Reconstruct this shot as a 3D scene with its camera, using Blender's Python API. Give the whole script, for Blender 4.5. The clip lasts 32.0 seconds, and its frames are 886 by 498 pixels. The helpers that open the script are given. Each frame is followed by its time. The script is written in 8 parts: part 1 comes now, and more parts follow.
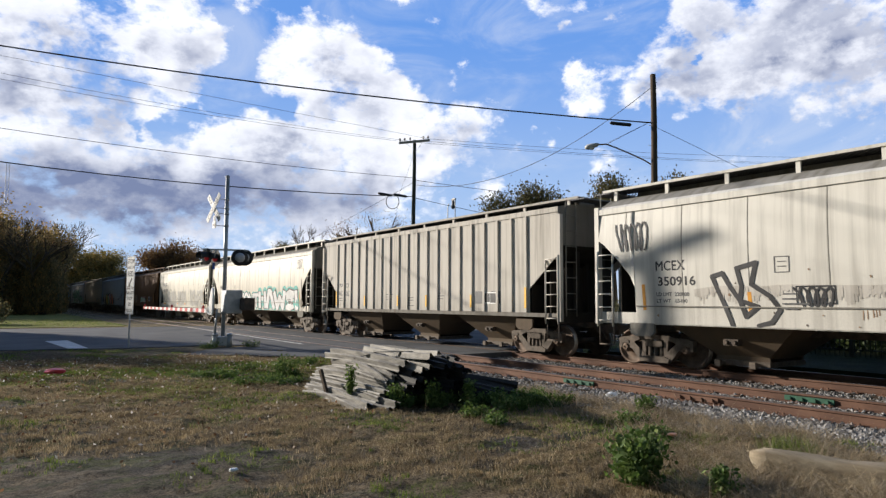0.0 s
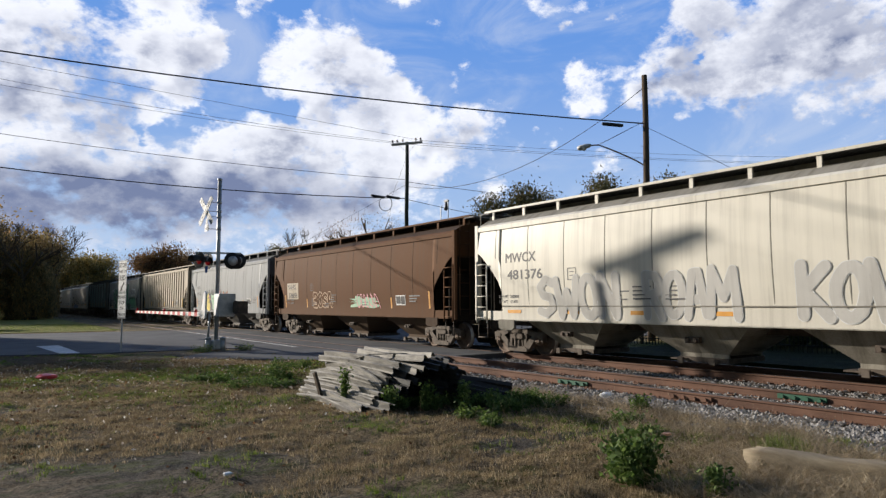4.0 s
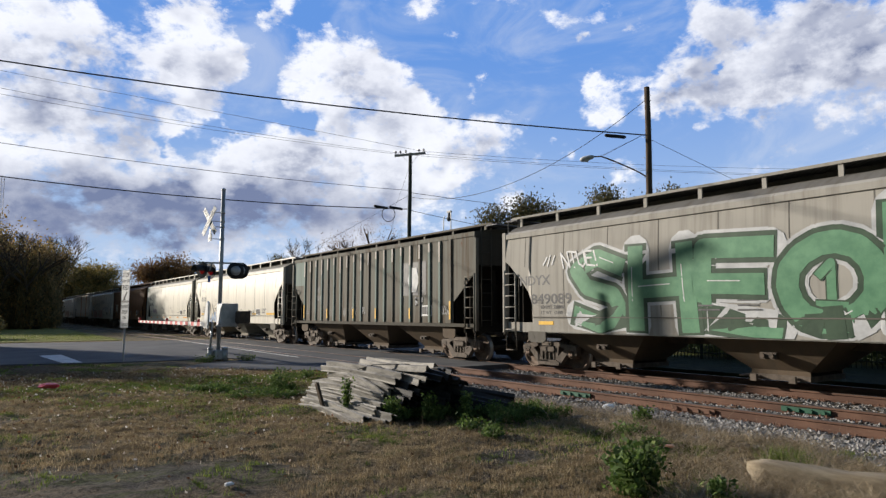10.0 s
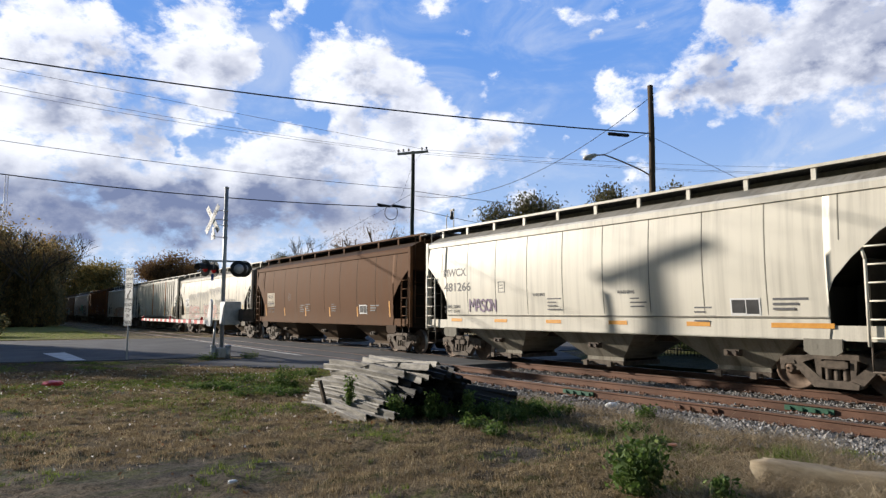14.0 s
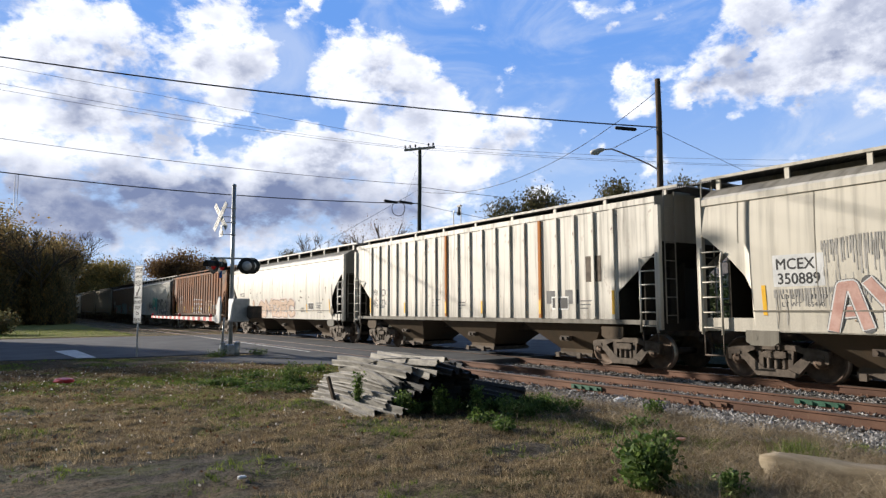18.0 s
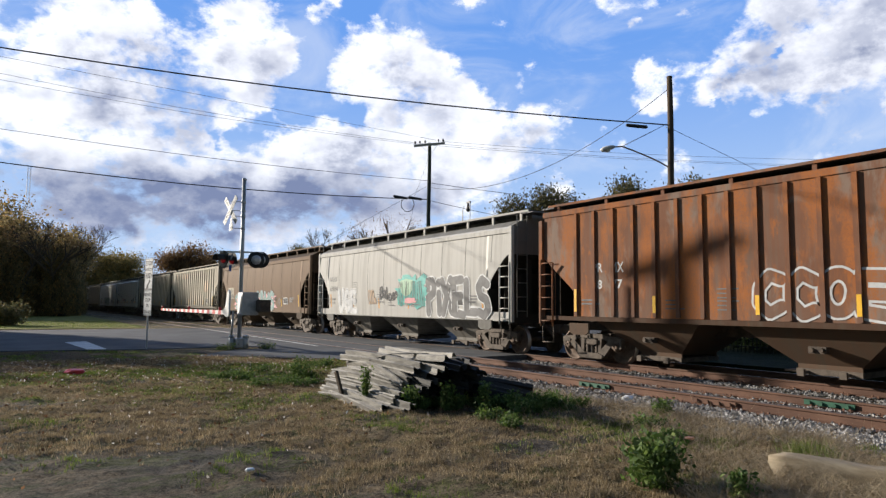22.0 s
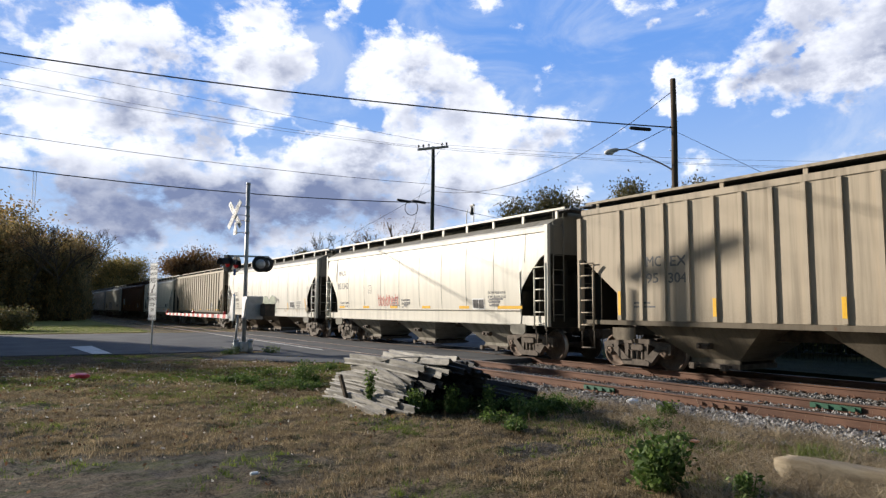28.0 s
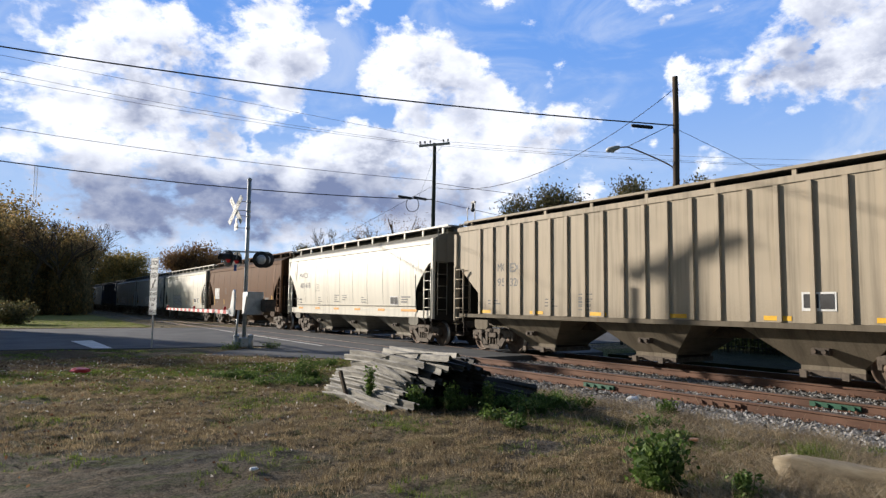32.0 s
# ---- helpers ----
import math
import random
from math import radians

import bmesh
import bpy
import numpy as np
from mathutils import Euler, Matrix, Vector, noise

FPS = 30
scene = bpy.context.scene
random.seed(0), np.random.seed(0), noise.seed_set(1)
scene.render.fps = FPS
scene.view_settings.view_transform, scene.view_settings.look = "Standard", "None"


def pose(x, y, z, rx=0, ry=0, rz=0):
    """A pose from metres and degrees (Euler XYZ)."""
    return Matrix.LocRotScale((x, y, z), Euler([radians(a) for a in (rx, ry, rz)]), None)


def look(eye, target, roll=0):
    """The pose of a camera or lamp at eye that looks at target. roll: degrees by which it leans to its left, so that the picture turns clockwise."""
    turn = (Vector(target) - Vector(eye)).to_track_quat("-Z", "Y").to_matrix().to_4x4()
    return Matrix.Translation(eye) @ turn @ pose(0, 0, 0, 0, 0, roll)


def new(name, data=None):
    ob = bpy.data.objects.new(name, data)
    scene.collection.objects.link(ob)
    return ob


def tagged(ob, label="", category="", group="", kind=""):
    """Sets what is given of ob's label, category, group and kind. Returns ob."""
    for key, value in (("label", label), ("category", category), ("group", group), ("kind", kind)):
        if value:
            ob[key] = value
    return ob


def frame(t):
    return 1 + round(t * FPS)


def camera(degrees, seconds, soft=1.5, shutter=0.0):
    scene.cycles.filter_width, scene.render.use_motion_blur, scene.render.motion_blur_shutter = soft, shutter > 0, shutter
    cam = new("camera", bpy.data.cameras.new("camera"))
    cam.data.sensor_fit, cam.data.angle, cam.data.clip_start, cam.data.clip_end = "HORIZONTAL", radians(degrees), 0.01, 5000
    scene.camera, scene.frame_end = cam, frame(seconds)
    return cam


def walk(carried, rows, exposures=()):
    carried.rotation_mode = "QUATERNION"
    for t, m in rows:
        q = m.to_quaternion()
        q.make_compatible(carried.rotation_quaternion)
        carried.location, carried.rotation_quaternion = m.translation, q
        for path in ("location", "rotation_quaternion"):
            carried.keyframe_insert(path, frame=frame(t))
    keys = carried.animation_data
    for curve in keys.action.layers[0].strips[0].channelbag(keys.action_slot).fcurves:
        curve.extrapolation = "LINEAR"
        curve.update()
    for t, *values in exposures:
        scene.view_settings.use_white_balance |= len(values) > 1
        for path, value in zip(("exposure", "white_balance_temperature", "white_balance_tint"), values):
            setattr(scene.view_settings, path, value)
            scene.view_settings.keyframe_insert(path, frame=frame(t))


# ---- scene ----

# Camera held by hand beside the grade crossing; x is across the tracks, y along them.
cam = camera(67.7, 32.0, soft=1.35, shutter=0.0)


def aim(yaw, pitch, lean, x, y, z):
    """Camera pose: yaw from the track's direction, pitch up and lean, in degrees."""
    return Matrix.Translation((x, y, z)) @ pose(0, 0, 0, 90 + pitch, 0, -yaw) @ pose(0, 0, 0, 0, 0, lean)


PATH = [
    (0, 35.12, 4.59, 0.29, 0.009, 0.010, 1.592),
    (0.5, 35.37, 4.76, 0.34, 0.010, 0.011, 1.592),
    (1, 35.60, 4.52, -0.04, 0.012, 0.012, 1.592),
    (1.5, 35.68, 4.40, 0.09, 0.015, 0.013, 1.591),
    (2, 35.65, 4.39, 0.24, 0.015, 0.014, 1.590),
    (2.5, 35.59, 4.51, -0.00, 0.014, 0.015, 1.589),
    (3, 35.53, 4.76, -0.12, 0.011, 0.014, 1.589),
    (3.5, 35.72, 4.64, -0.25, 0.009, 0.013, 1.591),
    (5.5, 35.49, 5.20, 0.16, 0.009, 0.005, 1.593),
    (6, 35.44, 5.10, 0.14, 0.008, 0.005, 1.593),
    (6.5, 35.49, 5.22, 0.14, 0.007, 0.006, 1.592),
    (7, 35.33, 5.28, 0.37, 0.006, 0.006, 1.591),
    (7.5, 35.09, 5.44, 0.45, 0.005, 0.007, 1.590),
    (8, 35.11, 5.56, 0.35, 0.005, 0.007, 1.588),
    (8.5, 35.15, 5.79, 0.16, 0.007, 0.004, 1.586),
    (9, 35.48, 6.01, 0.19, 0.007, 0.001, 1.585),
    (9.5, 35.32, 5.66, 0.11, 0.005, 0.002, 1.586),
    (10, 35.47, 5.67, 0.04, 0.002, 0.003, 1.587),
    (10.5, 35.40, 5.74, 0.09, 0.002, 0.002, 1.589),
    (11, 35.45, 5.76, -0.07, 0.004, 0.001, 1.590),
    (11.5, 35.49, 5.56, -0.07, 0.005, 0.001, 1.590),
    (12, 35.50, 5.63, -0.10, 0.005, 0.004, 1.590),
    (12.5, 35.39, 5.66, 0.01, 0.004, 0.004, 1.590),
    (13, 35.38, 5.62, 0.00, 0.001, 0.003, 1.589),
    (13.5, 35.33, 5.59, 0.05, -0.000, 0.003, 1.588),
    (14, 35.23, 5.53, 0.12, 0.000, 0.004, 1.586),
    (14.5, 35.01, 5.54, 0.13, -0.001, 0.003, 1.584),
    (16.5, 34.63, 5.47, -0.10, -0.004, 0.006, 1.586),
    (17, 34.48, 5.33, -0.10, -0.002, 0.005, 1.585),
    (17.5, 34.53, 5.32, -0.13, 0.001, 0.003, 1.583),
    (18, 34.58, 5.17, -0.21, 0.005, 0.001, 1.583),
    (18.5, 34.34, 5.06, 0.07, 0.007, 0.002, 1.583),
    (19, 34.23, 4.99, 0.22, 0.005, 0.004, 1.581),
    (19.5, 34.25, 4.94, 0.34, 0.001, 0.006, 1.580),
    (20, 34.04, 5.03, 0.93, -0.001, 0.007, 1.578),
    (20.5, 33.79, 5.06, 0.63, 0.001, 0.008, 1.576),
    (21, 33.84, 4.76, 0.52, 0.003, 0.009, 1.576),
    (21.5, 33.67, 4.70, 0.60, 0.003, 0.012, 1.576),
    (22, 33.83, 4.84, 0.47, 0.004, 0.013, 1.577),
    (22.5, 33.84, 4.98, 0.57, 0.004, 0.013, 1.577),
    (23, 33.73, 5.11, 0.52, 0.005, 0.012, 1.575),
    (23.5, 33.85, 4.94, 0.49, 0.006, 0.012, 1.575),
    (24, 33.79, 4.93, 0.36, 0.005, 0.012, 1.576),
    (24.5, 33.87, 4.68, 0.54, 0.005, 0.012, 1.578),
    (25, 33.80, 4.86, 0.46, 0.005, 0.011, 1.578),
    (25.5, 33.87, 5.07, 0.58, 0.005, 0.010, 1.578),
    (27.5, 33.54, 5.19, 0.26, 0.004, 0.007, 1.577),
    (28, 33.48, 5.14, 0.29, 0.004, 0.006, 1.575),
    (28.5, 33.44, 5.13, 0.55, 0.002, 0.004, 1.574),
    (29, 33.45, 4.96, 0.57, -0.002, 0.002, 1.578),
    (29.5, 33.36, 4.89, 0.30, -0.004, 0.003, 1.582),
    (30, 33.17, 4.92, 0.53, -0.003, 0.006, 1.581),
    (30.5, 33.31, 4.79, 0.74, 0.001, 0.007, 1.578),
    (31, 33.29, 4.84, 0.81, 0.005, 0.007, 1.575),
    (31.5, 33.43, 4.97, 0.55, 0.008, 0.008, 1.575),
    (32, 33.41, 4.85, 0.64, 0.011, 0.010, 1.577),
]
walk(cam, [(t, aim(yaw, pitch, lean, x, y, z)) for t, yaw, pitch, lean, x, y, z in PATH], [(0, 0.40), (5.5, 0.26), (10, 0.27), (14, 0.40), (17, 0.47), (32, 0.47)])

# ---- light ----
SUN_AZ, SUN_EL = 27.1, 16.3     # sun over the left shoulder: degrees from +y towards -x
sun_way = Vector((-math.sin(radians(SUN_AZ)) * math.cos(radians(SUN_EL)), math.cos(radians(SUN_AZ)) * math.cos(radians(SUN_EL)), math.sin(radians(SUN_EL))))
sun = new("sun", bpy.data.lights.new("sun", "SUN"))
sun.data.energy, sun.data.angle, sun.data.color = 5.0, radians(0.55), (1.0, 0.915, 0.80)
sun.matrix_world = look(sun_way * 100, (0, 0, 0))

world = bpy.data.worlds.new("world")
scene.world = world
world.use_nodes = True
wn = world.node_tree.nodes
sky = wn.new("ShaderNodeTexSky")
sky.sky_type, sky.sun_disc = "NISHITA", False
sky.sun_elevation, sky.sun_rotation = radians(SUN_EL), radians(-SUN_AZ)
sky.air_density, sky.dust_density, sky.ozone_density = 1.0, 0.6, 2.0
wn["Background"].inputs["Strength"].default_value = 0.05
world.node_tree.links.new(sky.outputs[0], wn["Background"].inputs["Color"])


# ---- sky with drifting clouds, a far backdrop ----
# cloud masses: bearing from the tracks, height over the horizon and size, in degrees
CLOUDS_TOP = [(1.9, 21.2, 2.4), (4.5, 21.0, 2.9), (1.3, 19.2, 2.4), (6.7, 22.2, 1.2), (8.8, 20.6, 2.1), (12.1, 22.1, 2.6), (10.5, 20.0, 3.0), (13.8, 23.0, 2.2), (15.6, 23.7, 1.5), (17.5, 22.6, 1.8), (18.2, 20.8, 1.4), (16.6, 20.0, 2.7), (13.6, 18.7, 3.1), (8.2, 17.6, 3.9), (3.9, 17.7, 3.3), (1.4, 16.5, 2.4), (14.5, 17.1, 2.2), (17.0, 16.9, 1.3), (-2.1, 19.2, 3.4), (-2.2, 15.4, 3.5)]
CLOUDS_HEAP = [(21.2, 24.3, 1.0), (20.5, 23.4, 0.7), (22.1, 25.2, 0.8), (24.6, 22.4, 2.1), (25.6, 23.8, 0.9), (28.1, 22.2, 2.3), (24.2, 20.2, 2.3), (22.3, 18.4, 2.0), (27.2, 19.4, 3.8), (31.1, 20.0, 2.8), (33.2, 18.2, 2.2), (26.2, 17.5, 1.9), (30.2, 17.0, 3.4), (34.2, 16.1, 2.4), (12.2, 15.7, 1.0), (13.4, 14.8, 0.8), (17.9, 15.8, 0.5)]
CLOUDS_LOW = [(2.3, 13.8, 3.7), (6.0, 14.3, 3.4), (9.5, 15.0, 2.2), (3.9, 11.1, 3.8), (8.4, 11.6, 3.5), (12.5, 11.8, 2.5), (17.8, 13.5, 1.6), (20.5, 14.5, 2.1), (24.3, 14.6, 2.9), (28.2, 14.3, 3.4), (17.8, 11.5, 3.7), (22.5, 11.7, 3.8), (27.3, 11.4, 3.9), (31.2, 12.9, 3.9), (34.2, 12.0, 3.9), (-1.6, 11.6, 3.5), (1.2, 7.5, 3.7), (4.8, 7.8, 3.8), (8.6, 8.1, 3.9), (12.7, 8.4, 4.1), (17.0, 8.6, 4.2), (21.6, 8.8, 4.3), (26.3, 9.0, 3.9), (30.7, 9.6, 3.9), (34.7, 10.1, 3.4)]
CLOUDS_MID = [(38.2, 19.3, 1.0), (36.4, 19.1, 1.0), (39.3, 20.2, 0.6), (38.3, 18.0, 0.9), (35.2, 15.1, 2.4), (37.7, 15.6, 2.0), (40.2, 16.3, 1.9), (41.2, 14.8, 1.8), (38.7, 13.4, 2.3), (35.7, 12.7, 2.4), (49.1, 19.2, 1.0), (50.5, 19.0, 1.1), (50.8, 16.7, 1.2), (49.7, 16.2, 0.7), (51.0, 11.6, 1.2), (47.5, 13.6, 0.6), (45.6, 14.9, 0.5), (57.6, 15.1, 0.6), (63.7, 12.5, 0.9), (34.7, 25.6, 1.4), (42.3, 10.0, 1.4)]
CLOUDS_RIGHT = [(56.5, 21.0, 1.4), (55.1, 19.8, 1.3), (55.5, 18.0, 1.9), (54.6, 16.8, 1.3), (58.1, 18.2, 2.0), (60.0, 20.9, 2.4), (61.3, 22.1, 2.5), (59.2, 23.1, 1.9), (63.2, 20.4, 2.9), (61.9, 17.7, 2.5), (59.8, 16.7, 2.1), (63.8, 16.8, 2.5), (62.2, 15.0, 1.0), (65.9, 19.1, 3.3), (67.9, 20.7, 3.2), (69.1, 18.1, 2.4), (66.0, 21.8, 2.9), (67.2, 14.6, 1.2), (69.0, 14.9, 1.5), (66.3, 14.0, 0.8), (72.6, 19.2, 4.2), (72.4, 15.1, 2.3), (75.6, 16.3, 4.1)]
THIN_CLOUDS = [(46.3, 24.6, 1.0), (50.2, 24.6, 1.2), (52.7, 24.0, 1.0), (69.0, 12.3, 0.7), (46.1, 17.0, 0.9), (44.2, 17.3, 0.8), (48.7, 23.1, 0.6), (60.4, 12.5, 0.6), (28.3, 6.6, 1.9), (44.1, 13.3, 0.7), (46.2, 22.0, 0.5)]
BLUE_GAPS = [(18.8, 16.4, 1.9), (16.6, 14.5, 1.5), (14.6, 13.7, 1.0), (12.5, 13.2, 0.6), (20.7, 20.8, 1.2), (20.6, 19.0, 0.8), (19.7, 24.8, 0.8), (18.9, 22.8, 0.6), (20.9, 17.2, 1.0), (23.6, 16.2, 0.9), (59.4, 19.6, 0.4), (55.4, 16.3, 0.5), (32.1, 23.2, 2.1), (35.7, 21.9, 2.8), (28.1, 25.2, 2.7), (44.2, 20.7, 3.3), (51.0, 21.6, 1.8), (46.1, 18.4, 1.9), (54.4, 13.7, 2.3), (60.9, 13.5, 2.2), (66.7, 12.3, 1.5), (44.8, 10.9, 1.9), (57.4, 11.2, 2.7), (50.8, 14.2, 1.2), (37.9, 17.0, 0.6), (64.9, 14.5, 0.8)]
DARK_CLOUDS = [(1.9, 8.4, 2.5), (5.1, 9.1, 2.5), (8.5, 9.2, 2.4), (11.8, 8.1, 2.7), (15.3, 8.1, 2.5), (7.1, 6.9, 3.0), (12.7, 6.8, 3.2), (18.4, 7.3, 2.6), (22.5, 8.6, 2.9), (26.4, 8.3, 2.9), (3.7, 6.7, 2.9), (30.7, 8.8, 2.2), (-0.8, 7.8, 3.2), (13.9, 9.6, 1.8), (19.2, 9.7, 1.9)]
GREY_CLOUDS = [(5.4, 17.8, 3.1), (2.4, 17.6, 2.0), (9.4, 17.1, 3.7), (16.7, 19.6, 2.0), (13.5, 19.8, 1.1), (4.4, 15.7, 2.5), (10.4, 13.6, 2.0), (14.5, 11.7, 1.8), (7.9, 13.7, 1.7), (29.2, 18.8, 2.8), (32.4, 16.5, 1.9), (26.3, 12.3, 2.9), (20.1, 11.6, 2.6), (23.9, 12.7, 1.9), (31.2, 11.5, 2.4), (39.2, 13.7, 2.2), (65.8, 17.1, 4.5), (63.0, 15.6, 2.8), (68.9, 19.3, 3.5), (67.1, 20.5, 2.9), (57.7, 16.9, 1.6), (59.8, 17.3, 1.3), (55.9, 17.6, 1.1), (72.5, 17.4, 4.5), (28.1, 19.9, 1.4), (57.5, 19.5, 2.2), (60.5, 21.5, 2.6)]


def sky_backdrop():
    mat = bpy.data.materials.new("cloudy_sky")
    mat.use_nodes = True
    tree = mat.node_tree
    nodes, links = tree.nodes, tree.links
    nodes.clear()

    def node(kind, **sockets):
        n = nodes.new("ShaderNode" + kind)
        for k, v in sockets.items():
            s = n.inputs[int(k[1:])] if k[0] == "i" and k[1:].isdigit() else n.inputs[k.replace("_", " ")]
            if hasattr(v, "is_output"):
                links.new(v, s)
            else:
                s.default_value = v
        return n

    def math_(op, a, b=0.0):
        n = node("Math", i0=a, i1=b)
        n.operation = op
        return n.outputs[0]

    def vec(op, a, b=(0, 0, 0)):
        n = node("VectorMath", i0=a, i1=b)
        n.operation = op
        return n.outputs["Value"] if op in ("DISTANCE", "LENGTH") else n.outputs["Vector"]

    def ramp(v, lo, hi, a=0.0, b=1.0):
        n = node("MapRange", Value=v, From_Min=lo, From_Max=hi, To_Min=a, To_Max=b)
        n.interpolation_type = "SMOOTHSTEP"
        return n.outputs[0]

    def mix(f, a, b):
        n = nodes.new("ShaderNodeMix")
        n.data_type = "RGBA"
        for s, v in ((n.inputs[0], f), (n.inputs[6], a), (n.inputs[7], b)):
            if hasattr(v, "is_output"):
                links.new(v, s)
            else:
                s.default_value = v if isinstance(v, float) else (*v, 1)
        return n.outputs[2]

    d = vec("NORMALIZE", nodes.new("ShaderNodeTexCoord").outputs["Object"])
    z = node("SeparateXYZ", i0=d).outputs[2]
    stretch = node("Mapping", Vector=d, Scale=(1.0, 1.0, 1.55)).outputs[0]

    def fbm(v, scale, detail, rough, distort=0.0):
        n = node("TexNoise", Vector=v, Scale=scale, Detail=detail, Roughness=rough, Distortion=distort)
        return n.outputs["Fac"]

    # wobble the placed masses so that their outlines billow
    def warp(v, scale, amount):
        w = node("TexNoise", Vector=stretch, Scale=scale, Detail=5.0, Roughness=0.62)
        return vec("ADD", v, vec("MULTIPLY", vec("SUBTRACT", w.outputs["Color"], (0.5, 0.5, 0.5)), (amount, amount, amount * 0.8)))

    dw = warp(warp(d, 10.0, 0.055), 34.0, 0.034)

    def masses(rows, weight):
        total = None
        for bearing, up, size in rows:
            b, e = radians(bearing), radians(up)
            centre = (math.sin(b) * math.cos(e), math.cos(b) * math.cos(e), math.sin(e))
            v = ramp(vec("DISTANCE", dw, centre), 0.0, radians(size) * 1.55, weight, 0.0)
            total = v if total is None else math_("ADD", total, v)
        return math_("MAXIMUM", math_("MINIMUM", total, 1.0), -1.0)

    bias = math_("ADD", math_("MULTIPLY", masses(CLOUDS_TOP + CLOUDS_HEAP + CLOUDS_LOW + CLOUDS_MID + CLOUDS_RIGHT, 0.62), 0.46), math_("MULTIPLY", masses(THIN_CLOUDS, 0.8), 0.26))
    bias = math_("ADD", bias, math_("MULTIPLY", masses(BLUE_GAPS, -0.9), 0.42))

    def density(v):
        coarse = math_("MULTIPLY", math_("SUBTRACT", fbm(v, 10.0, 10.0, 0.60, 0.25), 0.5), 1.55)
        return math_("ADD", coarse, math_("MULTIPLY", math_("SUBTRACT", fbm(v, 36.0, 8.0, 0.62), 0.5), 0.80))

    n0 = math_("SUBTRACT", math_("ADD", density(stretch), bias), 0.12)
    cover = ramp(n0, -0.04, 0.32)

    # lit tops and grey undersides: compare with the density towards the sun
    def body(v):
        return math_("ADD", math_("MULTIPLY", fbm(v, 9.0, 3.0, 0.5, 0.2), 1.3), math_("MULTIPLY", fbm(v, 24.0, 3.0, 0.5), 0.45))

    lit = math_("SUBTRACT", body(vec("ADD", stretch, (-0.010, 0.004, 0.022))), body(stretch))
    puff = ramp(fbm(stretch, 17.0, 8.0, 0.62), 0.36, 0.60, 0.25, 1.0)
    flat = ramp(fbm(stretch, 12.0, 7.0, 0.62), 0.34, 0.62, 0.72, 1.06)
    deep = math_("ADD", ramp(lit, -0.04, 0.30, 0.0, 0.40), ramp(n0, 0.25, 0.70, 0.0, 0.10))
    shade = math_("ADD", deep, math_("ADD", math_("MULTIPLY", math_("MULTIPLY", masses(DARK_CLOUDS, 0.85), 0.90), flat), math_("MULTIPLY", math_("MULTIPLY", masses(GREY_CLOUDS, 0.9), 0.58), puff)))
    shade = node("Clamp", Value=shade).outputs[0]
    blue = mix(ramp(z, 0.02, 0.42), (0.50, 0.68, 0.96), (0.155, 0.365, 0.88))
    veil = ramp(fbm(node("Mapping", Vector=d, Scale=(1.0, 1.0, 2.2)).outputs[0], 6.0, 8.0, 0.6, 0.6), 0.44, 0.74, 0.0, 0.42)
    blue = mix(veil, blue, (0.80, 0.87, 1.0))
    cloud = mix(shade, (1.14, 1.165, 1.25), (0.215, 0.265, 0.44))
    col = mix(math_("MULTIPLY", cover, 0.97), blue, cloud)
    col = mix(ramp(z, 0.005, 0.075, 0.62, 0.0), col, (0.70, 0.78, 0.92))
    em = node("Emission", Color=col, Strength=0.715)
    out = nodes.new("ShaderNodeOutputMaterial")
    links.new(em.outputs[0], out.inputs[0])
    mat.cycles.emission_sampling = "NONE"
    rad, rows, cols = 2400.0, 14, 48
    verts, faces = [], []
    for j in range(rows + 1):
        e = radians(-1.5 + 66.5 * j / rows)
        for i in range(cols + 1):
            b = radians(-16 + 102 * i / cols)
            verts.append((rad * math.sin(b) * math.cos(e), rad * math.cos(b) * math.cos(e), rad * math.sin(e)))
    for j in range(rows):
        for i in range(cols):
            a = j * (cols + 1) + i
            faces.append((a, a + 1, a + cols + 2, a + cols + 1))
    me = bpy.data.meshes.new("sky_backdrop")
    me.from_pydata(verts, [], faces)
    me.materials.append(mat)
    return tagged(new("sky_backdrop", me), "blue sky with white and grey drifting clouds", "sky", "", "structure")


SKY = sky_backdrop()


